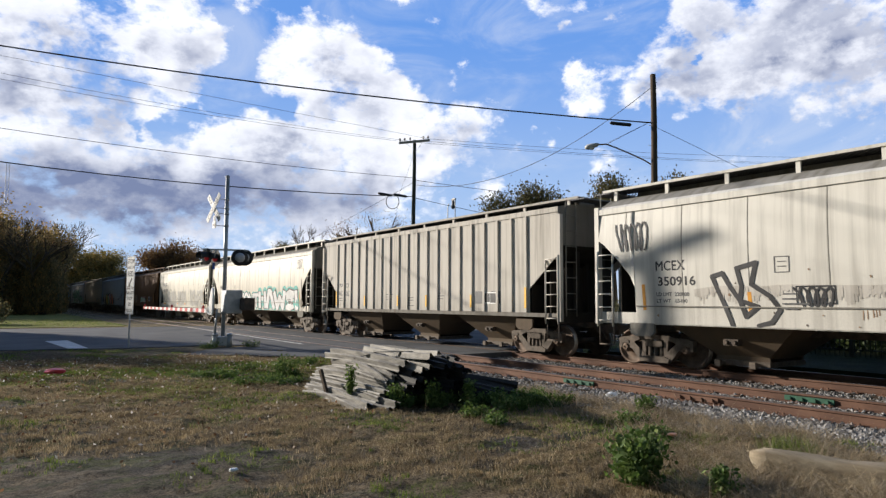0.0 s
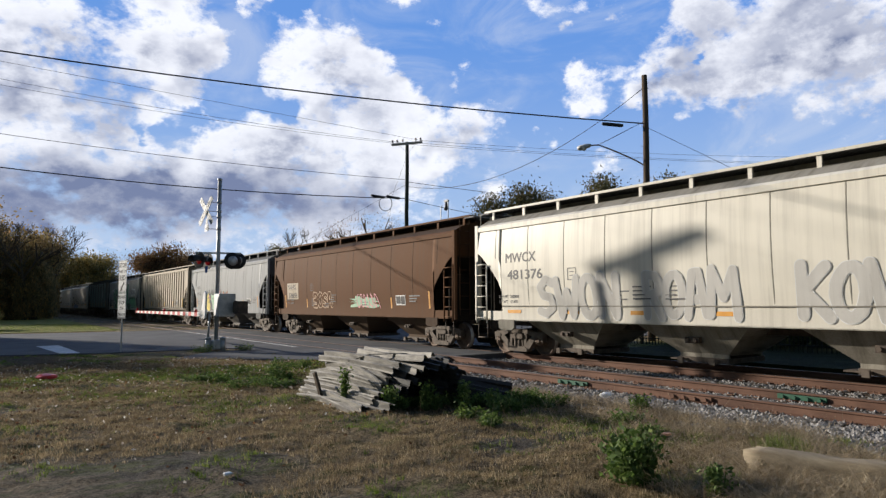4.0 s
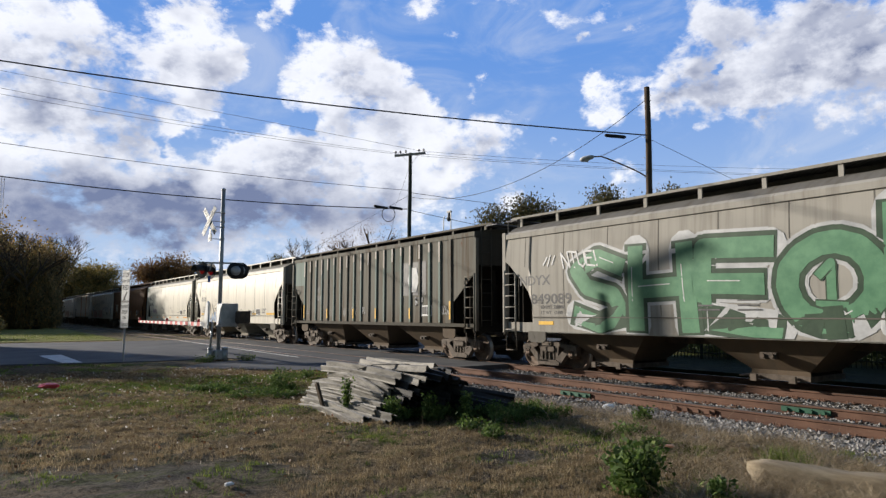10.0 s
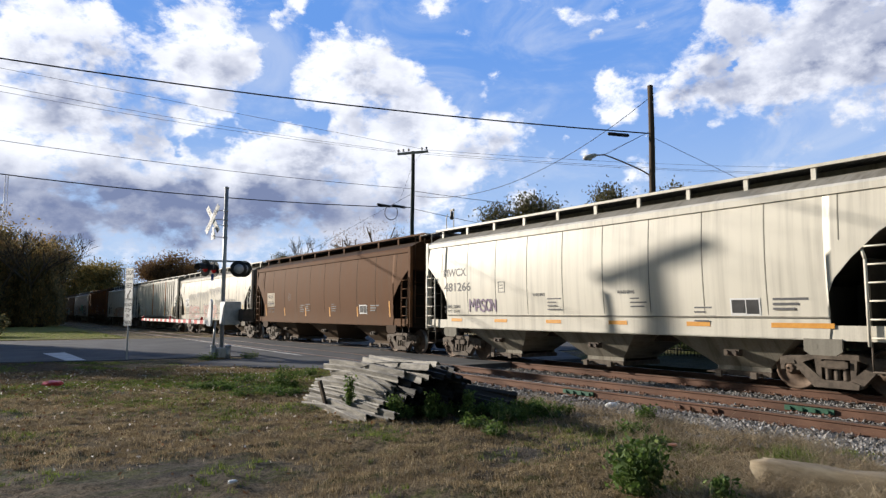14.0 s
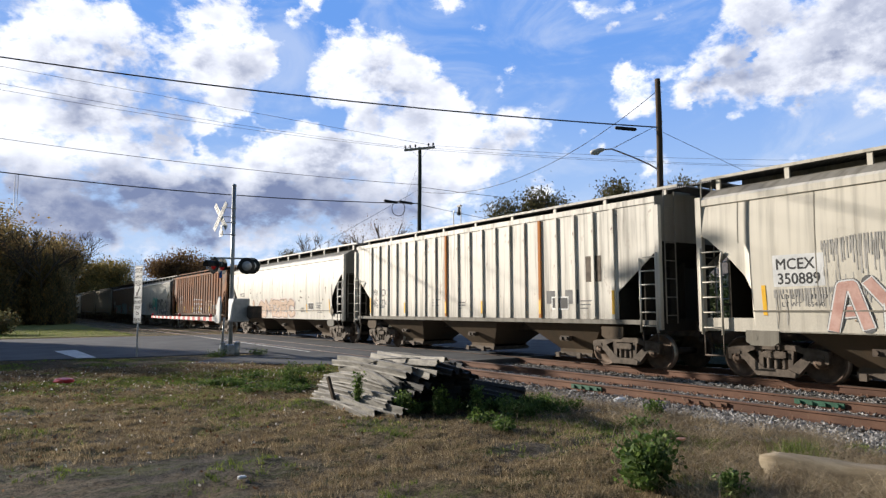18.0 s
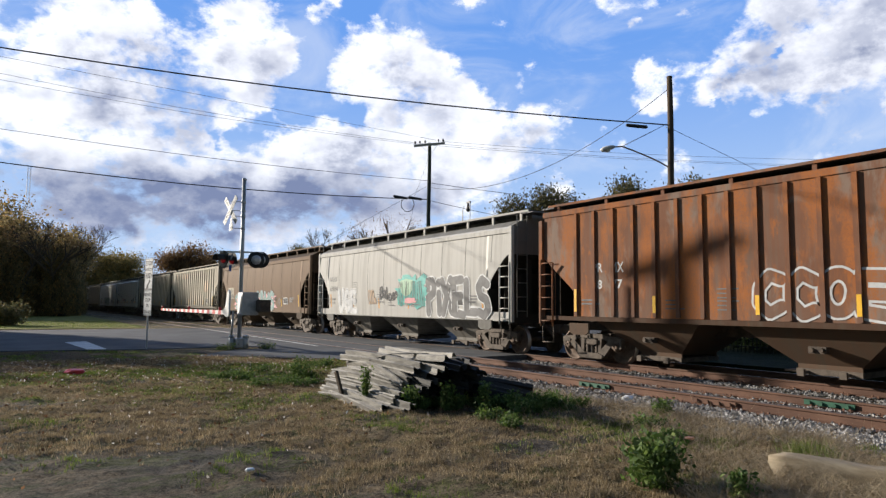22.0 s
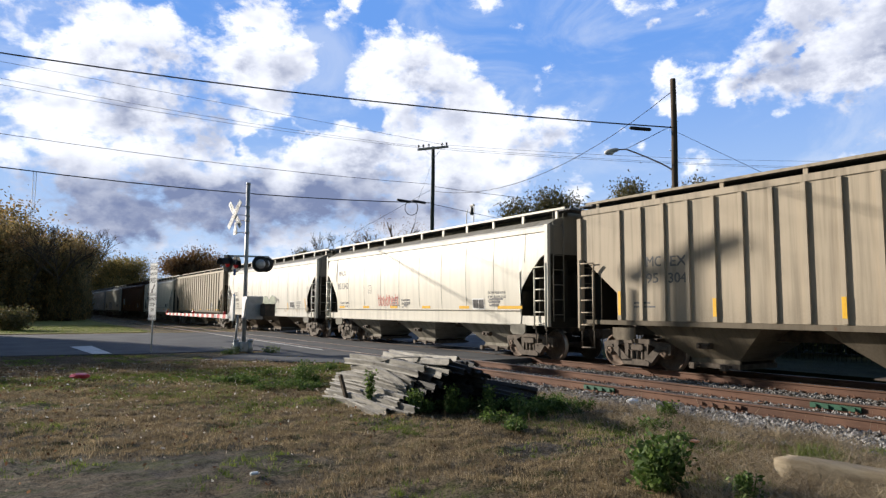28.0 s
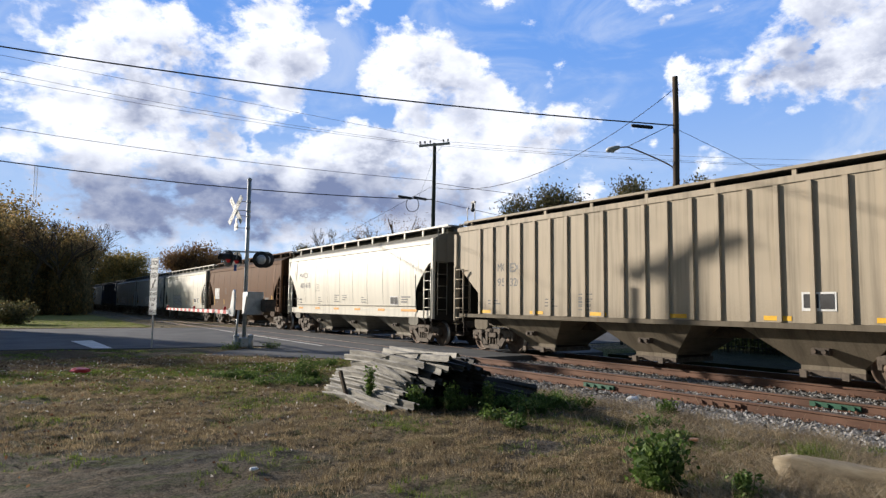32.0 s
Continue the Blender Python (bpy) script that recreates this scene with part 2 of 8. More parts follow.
# ---- materials ----
class Net:
    """Short hand for building node trees."""

    def __init__(self, name):
        self.mat = bpy.data.materials.new(name)
        self.mat.use_nodes = True
        self.tree = self.mat.node_tree
        self.nodes, self.links = self.tree.nodes, self.tree.links
        self.bsdf = self.nodes["Principled BSDF"]
        self.coord = self.nodes.new("ShaderNodeTexCoord").outputs["Object"]

    def put(self, socket, value):
        if hasattr(value, "is_output"):
            self.links.new(value, socket)
        elif isinstance(value, (tuple, list)) and len(value) == 3 and socket.type == "RGBA":
            socket.default_value = (*value, 1)
        else:
            socket.default_value = value

    def noise(self, scale, detail=4, rough=0.6, stretch=None, coord=None, distort=0.0):
        n = self.nodes.new("ShaderNodeTexNoise")
        src = coord or self.coord
        if stretch:
            m = self.nodes.new("ShaderNodeMapping")
            m.inputs["Scale"].default_value = stretch
            self.links.new(src, m.inputs[0])
            src = m.outputs[0]
        self.links.new(src, n.inputs["Vector"])
        n.inputs["Scale"].default_value, n.inputs["Detail"].default_value, n.inputs["Roughness"].default_value = scale, detail, rough
        n.inputs["Distortion"].default_value = distort
        return n.outputs["Fac"]

    def ramp(self, fac, lo, hi, a=0.0, b=1.0):
        n = self.nodes.new("ShaderNodeMapRange")
        n.interpolation_type = "SMOOTHSTEP"
        for k, v in zip(("From Min", "From Max", "To Min", "To Max"), (lo, hi, a, b)):
            n.inputs[k].default_value = v
        self.put(n.inputs["Value"], fac)
        return n.outputs["Result"]

    def mix(self, fac, a, b, blend="MIX"):
        n = self.nodes.new("ShaderNodeMix")
        n.data_type, n.blend_type = "RGBA", blend
        self.put(n.inputs[0], fac)
        self.put(n.inputs[6], a)
        self.put(n.inputs[7], b)
        return n.outputs[2]

    def math(self, op, a, b=0.0):
        n = self.nodes.new("ShaderNodeMath")
        n.operation = op
        self.put(n.inputs[0], a)
        self.put(n.inputs[1], b)
        return n.outputs[0]

    def axis(self, which):
        n = self.nodes.new("ShaderNodeSeparateXYZ")
        self.links.new(self.coord, n.inputs[0])
        return n.outputs[which]

    def random(self):
        return self.nodes.new("ShaderNodeObjectInfo").outputs["Random"]

    def island(self):
        return self.nodes.new("ShaderNodeNewGeometry").outputs["Random Per Island"]

    def bump(self, height, strength=0.3, distance=0.01):
        n = self.nodes.new("ShaderNodeBump")
        n.inputs["Strength"].default_value, n.inputs["Distance"].default_value = strength, distance
        self.put(n.inputs["Height"], height)
        self.links.new(n.outputs[0], self.bsdf.inputs["Normal"])

    def done(self, color, rough=0.8, metal=0.0):
        self.put(self.bsdf.inputs["Base Color"], color)
        self.put(self.bsdf.inputs["Roughness"], rough)
        self.put(self.bsdf.inputs["Metallic"], metal)
        return self.mat


def plain(name, a, b, scale=6.0, rough=0.8, metal=0.0, stretch=None, bump=0.2, distance=0.004, fine=60.0):
    """Two tones mixed by broad and fine noise, with a fine relief."""
    n = Net(name)
    broad = n.ramp(n.noise(scale, 5, 0.65, stretch), 0.3, 0.7)
    grain = n.noise(fine, 3, 0.6, stretch)
    tone = n.math("ADD", n.math("MULTIPLY", broad, 0.7), n.math("MULTIPLY", grain, 0.3))
    n.bump(grain, bump, distance)
    if rough > 0.85:
        n.bsdf.inputs["Specular IOR Level"].default_value = 0.12
    return n.done(n.mix(tone, a, b), rough, metal)


def car_paint(name, base, grime=(0.10, 0.085, 0.065), rust=(0.16, 0.06, 0.025), dirt=0.35, rusty=0.15, rough=0.72, gloss=0.10):
    """Weathered paint of a freight car: vertical streaks, rust spots and road dirt near the sill."""
    n = Net(name)
    streak = n.ramp(n.noise(1.0, 5, 0.6, (1.0, 5.0, 0.22)), 0.42, 0.75)
    patch = n.ramp(n.noise(0.7, 4, 0.6), 0.4, 0.75)
    fine = n.noise(24, 4, 0.7)
    rusts = n.ramp(n.noise(2.6, 6, 0.75, (1.0, 1.0, 0.45)), 0.74 - rusty * 0.35, 0.86 - rusty * 0.3)
    low = n.ramp(n.axis("Z"), 1.2, 2.1, 1.0, 0.0)
    c = n.mix(n.math("MULTIPLY", patch, 0.25), base, tuple(v * 0.78 for v in base))
    c = n.mix(n.math("MULTIPLY", streak, dirt), c, grime)
    drip = n.ramp(n.noise(1.0, 4, 0.6, (1.0, 17.0, 0.35)), 0.52, 0.76)
    c = n.mix(n.math("MULTIPLY", n.math("MULTIPLY", drip, patch), min(0.8, dirt * 0.9)), c, tuple(0.6 * g + 0.4 * r for g, r in zip(grime, rust)))
    c = n.mix(n.math("MULTIPLY", n.math("MULTIPLY", low, fine), dirt * 0.9), c, grime)
    c = n.mix(n.math("MULTIPLY", rusts, min(0.9, rusty * 2.2)), c, rust)
    if rusty > 0.5:
        bloom = n.ramp(n.noise(0.6, 6, 0.68, (1.0, 1.6, 0.5)), 0.45, 0.60)
        faded = n.ramp(n.noise(0.9, 6, 0.66, (1.0, 1.3, 0.6), None, 0.4), 0.52, 0.64)
        c = n.mix(n.math("MULTIPLY", faded, 0.62), c, (0.26, 0.215, 0.18))
        c = n.mix(n.math("MULTIPLY", bloom, n.ramp(fine, 0.35, 0.6, 0.45, 0.95)), c, rust)
    n.bump(n.math("ADD", fine, n.noise(1.4, 2, 0.5)), 0.12, 0.01)
    n.bsdf.inputs["Specular IOR Level"].default_value = gloss
    return n.done(c, n.ramp(fine, 0.2, 0.8, rough - 0.08, rough + 0.12))


STEEL_DARK = plain("truck_steel", (0.035, 0.028, 0.023), (0.13, 0.095, 0.07), 5, 0.75, 0.1, bump=0.5)
STEEL_DUST = plain("dusty_cast_steel", (0.060, 0.046, 0.036), (0.175, 0.140, 0.110), 6, 0.8, 0.1, bump=0.5)
WHEEL = plain("wheel_steel", (0.07, 0.045, 0.032), (0.20, 0.14, 0.10), 4, 0.7, 0.3, bump=0.3)
TREAD = plain("bright_wheel_tread", (0.32, 0.30, 0.28), (0.5, 0.47, 0.44), 8, 0.35, 0.9)
RAIL_RUST = plain("rail_rust", (0.085, 0.043, 0.029), (0.205, 0.110, 0.072), 3, 0.8, 0.2, (1, 0.3, 1), 0.3)
RAIL_HEAD = plain("rail_head", (0.13, 0.09, 0.07), (0.26, 0.20, 0.165), 5, 0.42, 0.7, (1, 0.2, 1), 0.1)
TIE = plain("tie_wood", (0.025, 0.02, 0.016), (0.11, 0.085, 0.065), 3, 0.9, 0, (6, 0.6, 1), 0.6, 0.01)
ASPHALT = plain("asphalt", (0.075, 0.077, 0.082), (0.15, 0.152, 0.156), 0.5, 0.92, 0, None, 0.4, 0.004, 90)
WHITE_PAINT = plain("road_paint", (0.45, 0.45, 0.44), (0.78, 0.78, 0.76), 3, 0.8, 0, None, 0.2)
GALV = plain("galvanised_steel", (0.36, 0.37, 0.38), (0.55, 0.56, 0.57), 6, 0.5, 0.55, None, 0.1)
SIGN_WHITE = plain("sign_white", (0.70, 0.70, 0.69), (0.86, 0.86, 0.85), 4, 0.45)
BLACK = plain("black_paint", (0.012, 0.012, 0.013), (0.03, 0.03, 0.03), 8, 0.5)
RED = plain("red_sheeting", (0.50, 0.03, 0.03), (0.65, 0.05, 0.05), 8, 0.5)
BLUE = plain("blue_sheeting", (0.03, 0.10, 0.42), (0.05, 0.15, 0.55), 8, 0.5)
YELLOW = plain("reflector_yellow", (0.80, 0.42, 0.02), (0.90, 0.55, 0.04), 8, 0.45)
ORANGE = plain("reflector_orange", (0.62, 0.26, 0.03), (0.78, 0.38, 0.06), 8, 0.5)
POLE_WOOD = plain("pole_wood", (0.055, 0.042, 0.032), (0.15, 0.115, 0.085), 2, 0.9, 0, (8, 8, 0.5), 0.5, 0.01)
POLE_GREEN = plain("treated_pole_wood", (0.03, 0.036, 0.03), (0.085, 0.095, 0.08), 2, 0.9, 0, (8, 8, 0.5), 0.5, 0.01)
CABLE = plain("black_cable", (0.012, 0.012, 0.013), (0.035, 0.035, 0.037), 10, 0.6)
BARK = plain("bark", (0.05, 0.04, 0.03), (0.15, 0.12, 0.09), 4, 0.9, 0, (3, 3, 0.6), 0.8, 0.02)


# ---- mesh tools ----
def box(bm, x0, x1, y0, y1, z0, z1):
    v = [bm.verts.new(p) for p in ((x0, y0, z0), (x1, y0, z0), (x1, y1, z0), (x0, y1, z0), (x0, y0, z1), (x1, y0, z1), (x1, y1, z1), (x0, y1, z1))]
    for f in ((3, 2, 1, 0), (4, 5, 6, 7), (0, 1, 5, 4), (1, 2, 6, 5), (2, 3, 7, 6), (3, 0, 4, 7)):
        bm.faces.new([v[i] for i in f])
    return v


def tube(bm, a, b, r0, r1=None, n=8, caps=True):
    """A round bar from a to b."""
    a, b, r1 = Vector(a), Vector(b), r0 if r1 is None else r1
    w = (b - a).normalized()
    u = w.orthogonal().normalized()
    v = w.cross(u)
    rings = [[bm.verts.new(p + (u * math.cos(k * math.tau / n) + v * math.sin(k * math.tau / n)) * r) for k in range(n)] for p, r in ((a, r0), (b, r1))]
    for k in range(n):
        bm.faces.new((rings[0][k], rings[0][(k + 1) % n], rings[1][(k + 1) % n], rings[1][k])).smooth = True
    if caps:
        bm.faces.new(rings[0][::-1])
        bm.faces.new(rings[1])


def hose(bm, pts, radius, n=8):
    """One round tube along a line of points; radius may be a function of the point's number."""
    r = radius if callable(radius) else (lambda k: radius)
    ring_before, last = None, len(pts) - 1
    for k, p in enumerate(pts):
        d = (pts[min(k + 1, last)] - pts[max(k - 1, 0)]).normalized()
        u = d.cross(Vector((0.31, 0.87, 0.38))).normalized()
        v = d.cross(u)
        ring = [bm.verts.new(p + (u * math.cos(j * math.tau / n) + v * math.sin(j * math.tau / n)) * r(k)) for j in range(n)]
        if ring_before:
            for j in range(n):
                bm.faces.new((ring_before[j], ring_before[(j + 1) % n], ring[(j + 1) % n], ring[j])).smooth = True
        if k in (0, last):
            bm.faces.new(ring)
        ring_before = ring


def bar(bm, a, b, w, h):
    """A square bar from a to b, w wide and h high across."""
    a, b = Vector(a), Vector(b)
    d = (b - a).normalized()
    side = d.cross(Vector((0, 0, 1)))
    side = side.normalized() if side.length > 0.01 else Vector((1, 0, 0))
    up = side.cross(d)
    q = [[bm.verts.new(p + side * sx * w / 2 + up * sz * h / 2) for sx, sz in ((-1, -1), (1, -1), (1, 1), (-1, 1))] for p in (a, b)]
    for k in range(4):
        bm.faces.new((q[0][k], q[0][(k + 1) % 4], q[1][(k + 1) % 4], q[1][k]))
    bm.faces.new(q[0][::-1])
    bm.faces.new(q[1])


def lathe(bm, profile, axis="X", n=24, at=(0, 0, 0)):
    """Turns a profile of (along, radius) about an axis."""
    rings = []
    for h, r in profile:
        ring = []
        for k in range(n):
            c, s = math.cos(k * math.tau / n) * r, math.sin(k * math.tau / n) * r
            p = {"X": (h, c, s), "Y": (c, h, s), "Z": (c, s, h)}[axis]
            ring.append(bm.verts.new(Vector(p) + Vector(at)))
        rings.append(ring)
    for a, b in zip(rings, rings[1:]):
        for k in range(n):
            bm.faces.new((a[k], a[(k + 1) % n], b[(k + 1) % n], b[k])).smooth = True
    bm.faces.new(rings[0][::-1])
    bm.faces.new(rings[-1])


def sheet(bm, pts):
    return bm.faces.new([bm.verts.new(p) for p in pts])


def prism(bm, outline, x0, x1):
    """A plate of the outline (y, z) between x0 and x1."""
    a = [bm.verts.new((x0, y, z)) for y, z in outline]
    b = [bm.verts.new((x1, y, z)) for y, z in outline]
    n = len(outline)
    for k in range(n):
        bm.faces.new((a[k], a[(k + 1) % n], b[(k + 1) % n], b[k]))
    bm.faces.new(a[::-1])
    bm.faces.new(b)


def made(bm, name, material):
    bmesh.ops.recalc_face_normals(bm, faces=bm.faces)
    me = bpy.data.meshes.new(name)
    bm.to_mesh(me)
    bm.free()
    for m in material if isinstance(material, (list, tuple)) else [material]:
        me.materials.append(m)
    return me


def mesh_of(fn, name, material, bevel=0.0):
    bm = bmesh.new()
    fn(bm)
    if bevel:
        bmesh.ops.bevel(bm, geom=[e for e in bm.edges if len(e.link_faces) == 2 and e.calc_face_angle(0) > 0.7], offset=bevel, segments=1, affect="EDGES")
    return made(bm, name, material)


def put(name, me, parent=None, at=(0, 0, 0), label="", turn=0.0):
    """Links a mesh as one object under a thing or a part."""
    ob = new(name, me)
    ob.parent = parent
    ob.matrix_basis = pose(*at, 0, 0, turn)
    return tagged(ob, label) if label else ob


def part(name, bm, material, parent, label=""):
    return put(name, made(bm, name, material), parent, (0, 0, 0), label)


def thing(name, at, label, category, group="", kind="", turn=0.0):
    ob = new(name)
    ob.empty_display_size = 0.2
    ob.matrix_basis = pose(*at, 0, 0, turn)
    return tagged(ob, label, category, group, kind)


def raw(name, verts, faces, material, parent=None, smooth=False):
    """One mesh object from arrays."""
    me = bpy.data.meshes.new(name)
    me.from_pydata(verts if isinstance(verts, list) else verts.tolist(), [], faces if isinstance(faces, list) else faces.tolist())
    if smooth:
        me.polygons.foreach_set("use_smooth", [True] * len(me.polygons))
    for m in material if isinstance(material, (list, tuple)) else [material]:
        me.materials.append(m)
    ob = new(name, me)
    ob.parent = parent
    return ob


GLYPHS = {}


def letters(text, size, bold=0.0):
    """Flat lettering as (verts, faces): x to the right, y up, from the baseline's left end."""
    key = (text, round(size, 4), round(bold, 4))
    if key not in GLYPHS:
        cu = bpy.data.curves.new("lettering", "FONT")
        cu.body, cu.size, cu.offset, cu.resolution_u = text, size, bold, 3
        ob = bpy.data.objects.new("lettering", cu)
        me = bpy.data.meshes.new_from_object(ob)
        GLYPHS[key] = ([tuple(v.co) for v in me.vertices], [tuple(p.vertices) for p in me.polygons])
        bpy.data.objects.remove(ob)
        bpy.data.curves.remove(cu)
        bpy.data.meshes.remove(me)
    return GLYPHS[key]


# ---- ground, road and tracks ----
SIDING_X = 11.27
ROAD_NEAR, ROAD_FAR = 22.3, 41.5


def ground_material():
    n = Net("dry_grass_ground")
    big = n.noise(0.30, 5, 0.6, (0.7, 1.3, 1))
    mid = n.noise(1.3, 7, 0.74, (0.7, 1.2, 1))
    fine = n.noise(13, 7, 0.85)
    tuft = n.noise(48, 4, 0.75)
    tone = n.ramp(n.math("ADD", n.math("MULTIPLY", fine, 0.55), n.math("MULTIPLY", tuft, 0.45)), 0.40, 0.60)
    dry = n.mix(tone, (0.075, 0.054, 0.029), (0.45, 0.335, 0.185))
    soil = n.mix(tone, (0.044, 0.039, 0.034), (0.185, 0.166, 0.145))
    litter = n.mix(tone, (0.035, 0.022, 0.014), (0.165, 0.105, 0.065))
    green = n.mix(tone, (0.032, 0.042, 0.010), (0.150, 0.170, 0.044))
    ys, xs = n.axis("Y"), n.axis("X")
    wob = n.math("MULTIPLY", n.math("SUBTRACT", mid, 0.5), 3.0)
    yw = n.math("ADD", ys, wob)
    strip = n.math("MULTIPLY", n.ramp(yw, 14.2, 15.4), n.ramp(yw, 17.0, 18.4, 1.0, 0.0))
    leafy_strip = n.math("MULTIPLY", n.ramp(yw, 17.6, 18.6), n.ramp(xs, 2.5, 5.0, 1.0, 0.0))
    bare_spot = n.math("MULTIPLY", n.ramp(n.math("ADD", xs, wob), 2.0, 5.2, 1.0, 0.0), n.ramp(yw, 7.5, 13.0, 1.0, 0.0))
    c = n.mix(n.ramp(big, 0.46, 0.60), dry, soil)
    c = n.mix(n.math("MULTIPLY", bare_spot, n.ramp(mid, 0.32, 0.62, 0.30, 0.95)), c, soil)
    c = n.mix(n.math("MULTIPLY", leafy_strip, 0.8), c, litter)
    c = n.mix(n.math("MULTIPLY", n.ramp(mid, 0.47, 0.62), 0.7), c, green)
    c = n.mix(n.math("MULTIPLY", strip, n.ramp(mid, 0.34, 0.52, 0.2, 0.95)), c, green)
    n.bump(n.math("ADD", n.math("ADD", fine, mid), tuft), 1.0, 0.045)
    n.bsdf.inputs["Specular IOR Level"].default_value = 0.1
    return n.done(c, 0.95)


def ground_z(x, y):
    """Height of the ground: nearly level, a shallow dip beside the ballast."""
    d = 0.0
    if 8.2 < x < 18.5 and y < 21:
        d = -0.14
    return d


def lumps(x, y):
    """Low humps and tufts of the rough grass."""
    if not (-30 <= x <= 9 and -30 <= y <= 21):
        return 0.0
    return 0.035 * noise.noise((x * 0.5, y * 0.5, 0)) + 0.038 * noise.noise((x * 1.9, y * 1.9, 4)) + 0.040 * noise.noise((x * 4.5, y * 4.5, 7))


GROUND = ground_material()
axis_x = np.concatenate(([-2500, -800, -250, -90], np.linspace(-30, -1.5, 29), np.linspace(-1.38, 9.0, 87), np.linspace(10, 60, 51), [95, 250, 800, 2500]))
axis_y = np.concatenate(([-2500, -800, -250, -90], np.linspace(-30, 2.8, 34), np.linspace(2.92, 22.0, 160), np.linspace(23, 60, 38), [95, 250, 800, 2500]))
gv, gf = [], []
for y in axis_y:
    for x in axis_x:
        gv.append((x, y, -0.03 + ground_z(x, y) + lumps(x, y)))
nx = len(axis_x)
for j in range(len(axis_y) - 1):
    for i in range(nx - 1):
        a = j * nx + i
        gf.append((a, a + 1, a + nx + 1, a + nx))
tagged(raw("ground", gv, gf, GROUND, None, True), "dry brown grass ground with green patches", "ground", "", "structure")


def slab(name, outline, z0, z1, material, label, category):
    bm = bmesh.new()
    a = [bm.verts.new((x, y, z0)) for x, y in outline]
    b = [bm.verts.new((x, y, z1)) for x, y in outline]
    bm.faces.new(b)
    for k in range(len(outline)):
        bm.faces.new((a[k], a[(k + 1) % len(outline)], b[(k + 1) % len(outline)], b[k]))
    return tagged(part(name, bm, material, None), label, category, "", "structure")


slab("road", [(-400, 25.2), (-20, 25.5), (0.8, 25.4), (3.9, 24.5), (6.4, 24.5), (7.6, 24.5), (8.3, 23.7), (7.5, 22.9), (6.3, 22.4), (5.1, 20.7), (6.4, 19.6), (8.3, 17.6), (9.6, 16.4), (17.6, 16.4), (20.5, 20.5), (30, 21.0), (400, 21.0), (400, 34), (34, 36), (20, 43.5), (8, 43.2), (-400, 43.6)], -0.2, 0.0, ASPHALT, "worn grey asphalt road over the level crossing", "road")


# rails, ties and ballast
def rail_mesh(y0, y1):
    """A rail with head, web and foot; its top is at z = 0.02."""
    prof = [(-0.07, -0.16), (0.07, -0.16), (0.07, -0.145), (0.012, -0.125), (0.012, -0.03), (0.036, -0.018), (0.036, 0.012), (0.026, 0.02), (-0.026, 0.02), (-0.036, 0.012), (-0.036, -0.018), (-0.012, -0.03), (-0.012, -0.125), (-0.07, -0.145)]
    bm = bmesh.new()
    a = [bm.verts.new((px, y0, pz)) for px, pz in prof]
    b = [bm.verts.new((px, y1, pz)) for px, pz in prof]
    for k in range(len(prof)):
        f = bm.faces.new((a[k], a[(k + 1) % len(prof)], b[(k + 1) % len(prof)], b[k]))
        f.material_index = 1 if k in (7, 8) else 0
    bm.faces.new(a[::-1])
    bm.faces.new(b)
    return made(bm, "rail", [RAIL_RUST, RAIL_HEAD])


RAIL = rail_mesh(-150, 480)


def tie_mesh(bm):
    box(bm, -1.3, 1.3, -0.115, 0.115, -0.30, -0.15)


TIE_MESH = mesh_of(tie_mesh, "tie", TIE, 0.02)


def plate_mesh(bm):
    box(bm, -0.19, 0.19, -0.10, 0.10, -0.155, -0.135)
    for x in (-0.11, 0.11):
        for y in (-0.05, 0.05):
            box(bm, x - 0.015, x + 0.015, y - 0.015, y + 0.015, -0.135, -0.105)


PLATE_MESH = mesh_of(plate_mesh, "tie_plate", RAIL_RUST)

for cx, name, label in ((15.07, "main_track", "rusty main railway track on grey ballast"), (SIDING_X, "side_track", "rusty empty side track on grey ballast")):
    track = thing(name, (cx, 0, 0), label, "railway track", "", "structure")
    for s in (-1, 1):
        put("rail", RAIL, track, (s * 0.7525, 0, 0), "rust-brown steel rail")
    rng = random.Random(3)
    for k in range(44):
        y = -7.5 + k * 0.545
        t = put("tie", TIE_MESH, track, (rng.uniform(-0.06, 0.06), y, 0), "", rng.uniform(-1.2, 1.2))
        for s in (-1, 1):
            put("tie_plate", PLATE_MESH, track, (s * 0.7525, y, 0))
    for k in range(70):
        put("tie", TIE_MESH, track, (rng.uniform(-0.06, 0.06), 44.6 + k * 0.545, 0))


def joint_bar(bm):
    """A bolted splice bar against the rail's near web."""
    prism(bm, [(-0.42, -0.12), (0.42, -0.12), (0.42, -0.035), (-0.42, -0.035)], -0.05, -0.012)
    for y in (-0.32, -0.11, 0.11, 0.32):
        tube(bm, (-0.09, y, -0.08), (-0.05, y, -0.08), 0.03, n=6)


GREEN_BAR = plain("green_joint_paint", (0.015, 0.075, 0.042), (0.03, 0.13, 0.075), 8, 0.6)
for x, y, m, label in ((SIDING_X + 0.7525, 5.9, GREEN_BAR, "green painted rail joint bar"), (SIDING_X - 0.7525, 9.9, GREEN_BAR, "green painted rail joint bar"), (SIDING_X - 0.7525, 7.1, RAIL_RUST, "rusty bolted rail joint bar")):
    tagged(put("joint_bar", mesh_of(joint_bar, "joint_bar", m, 0.008), None, (x - 0.01, y, 0)), label, "rail joint", "rail joints")


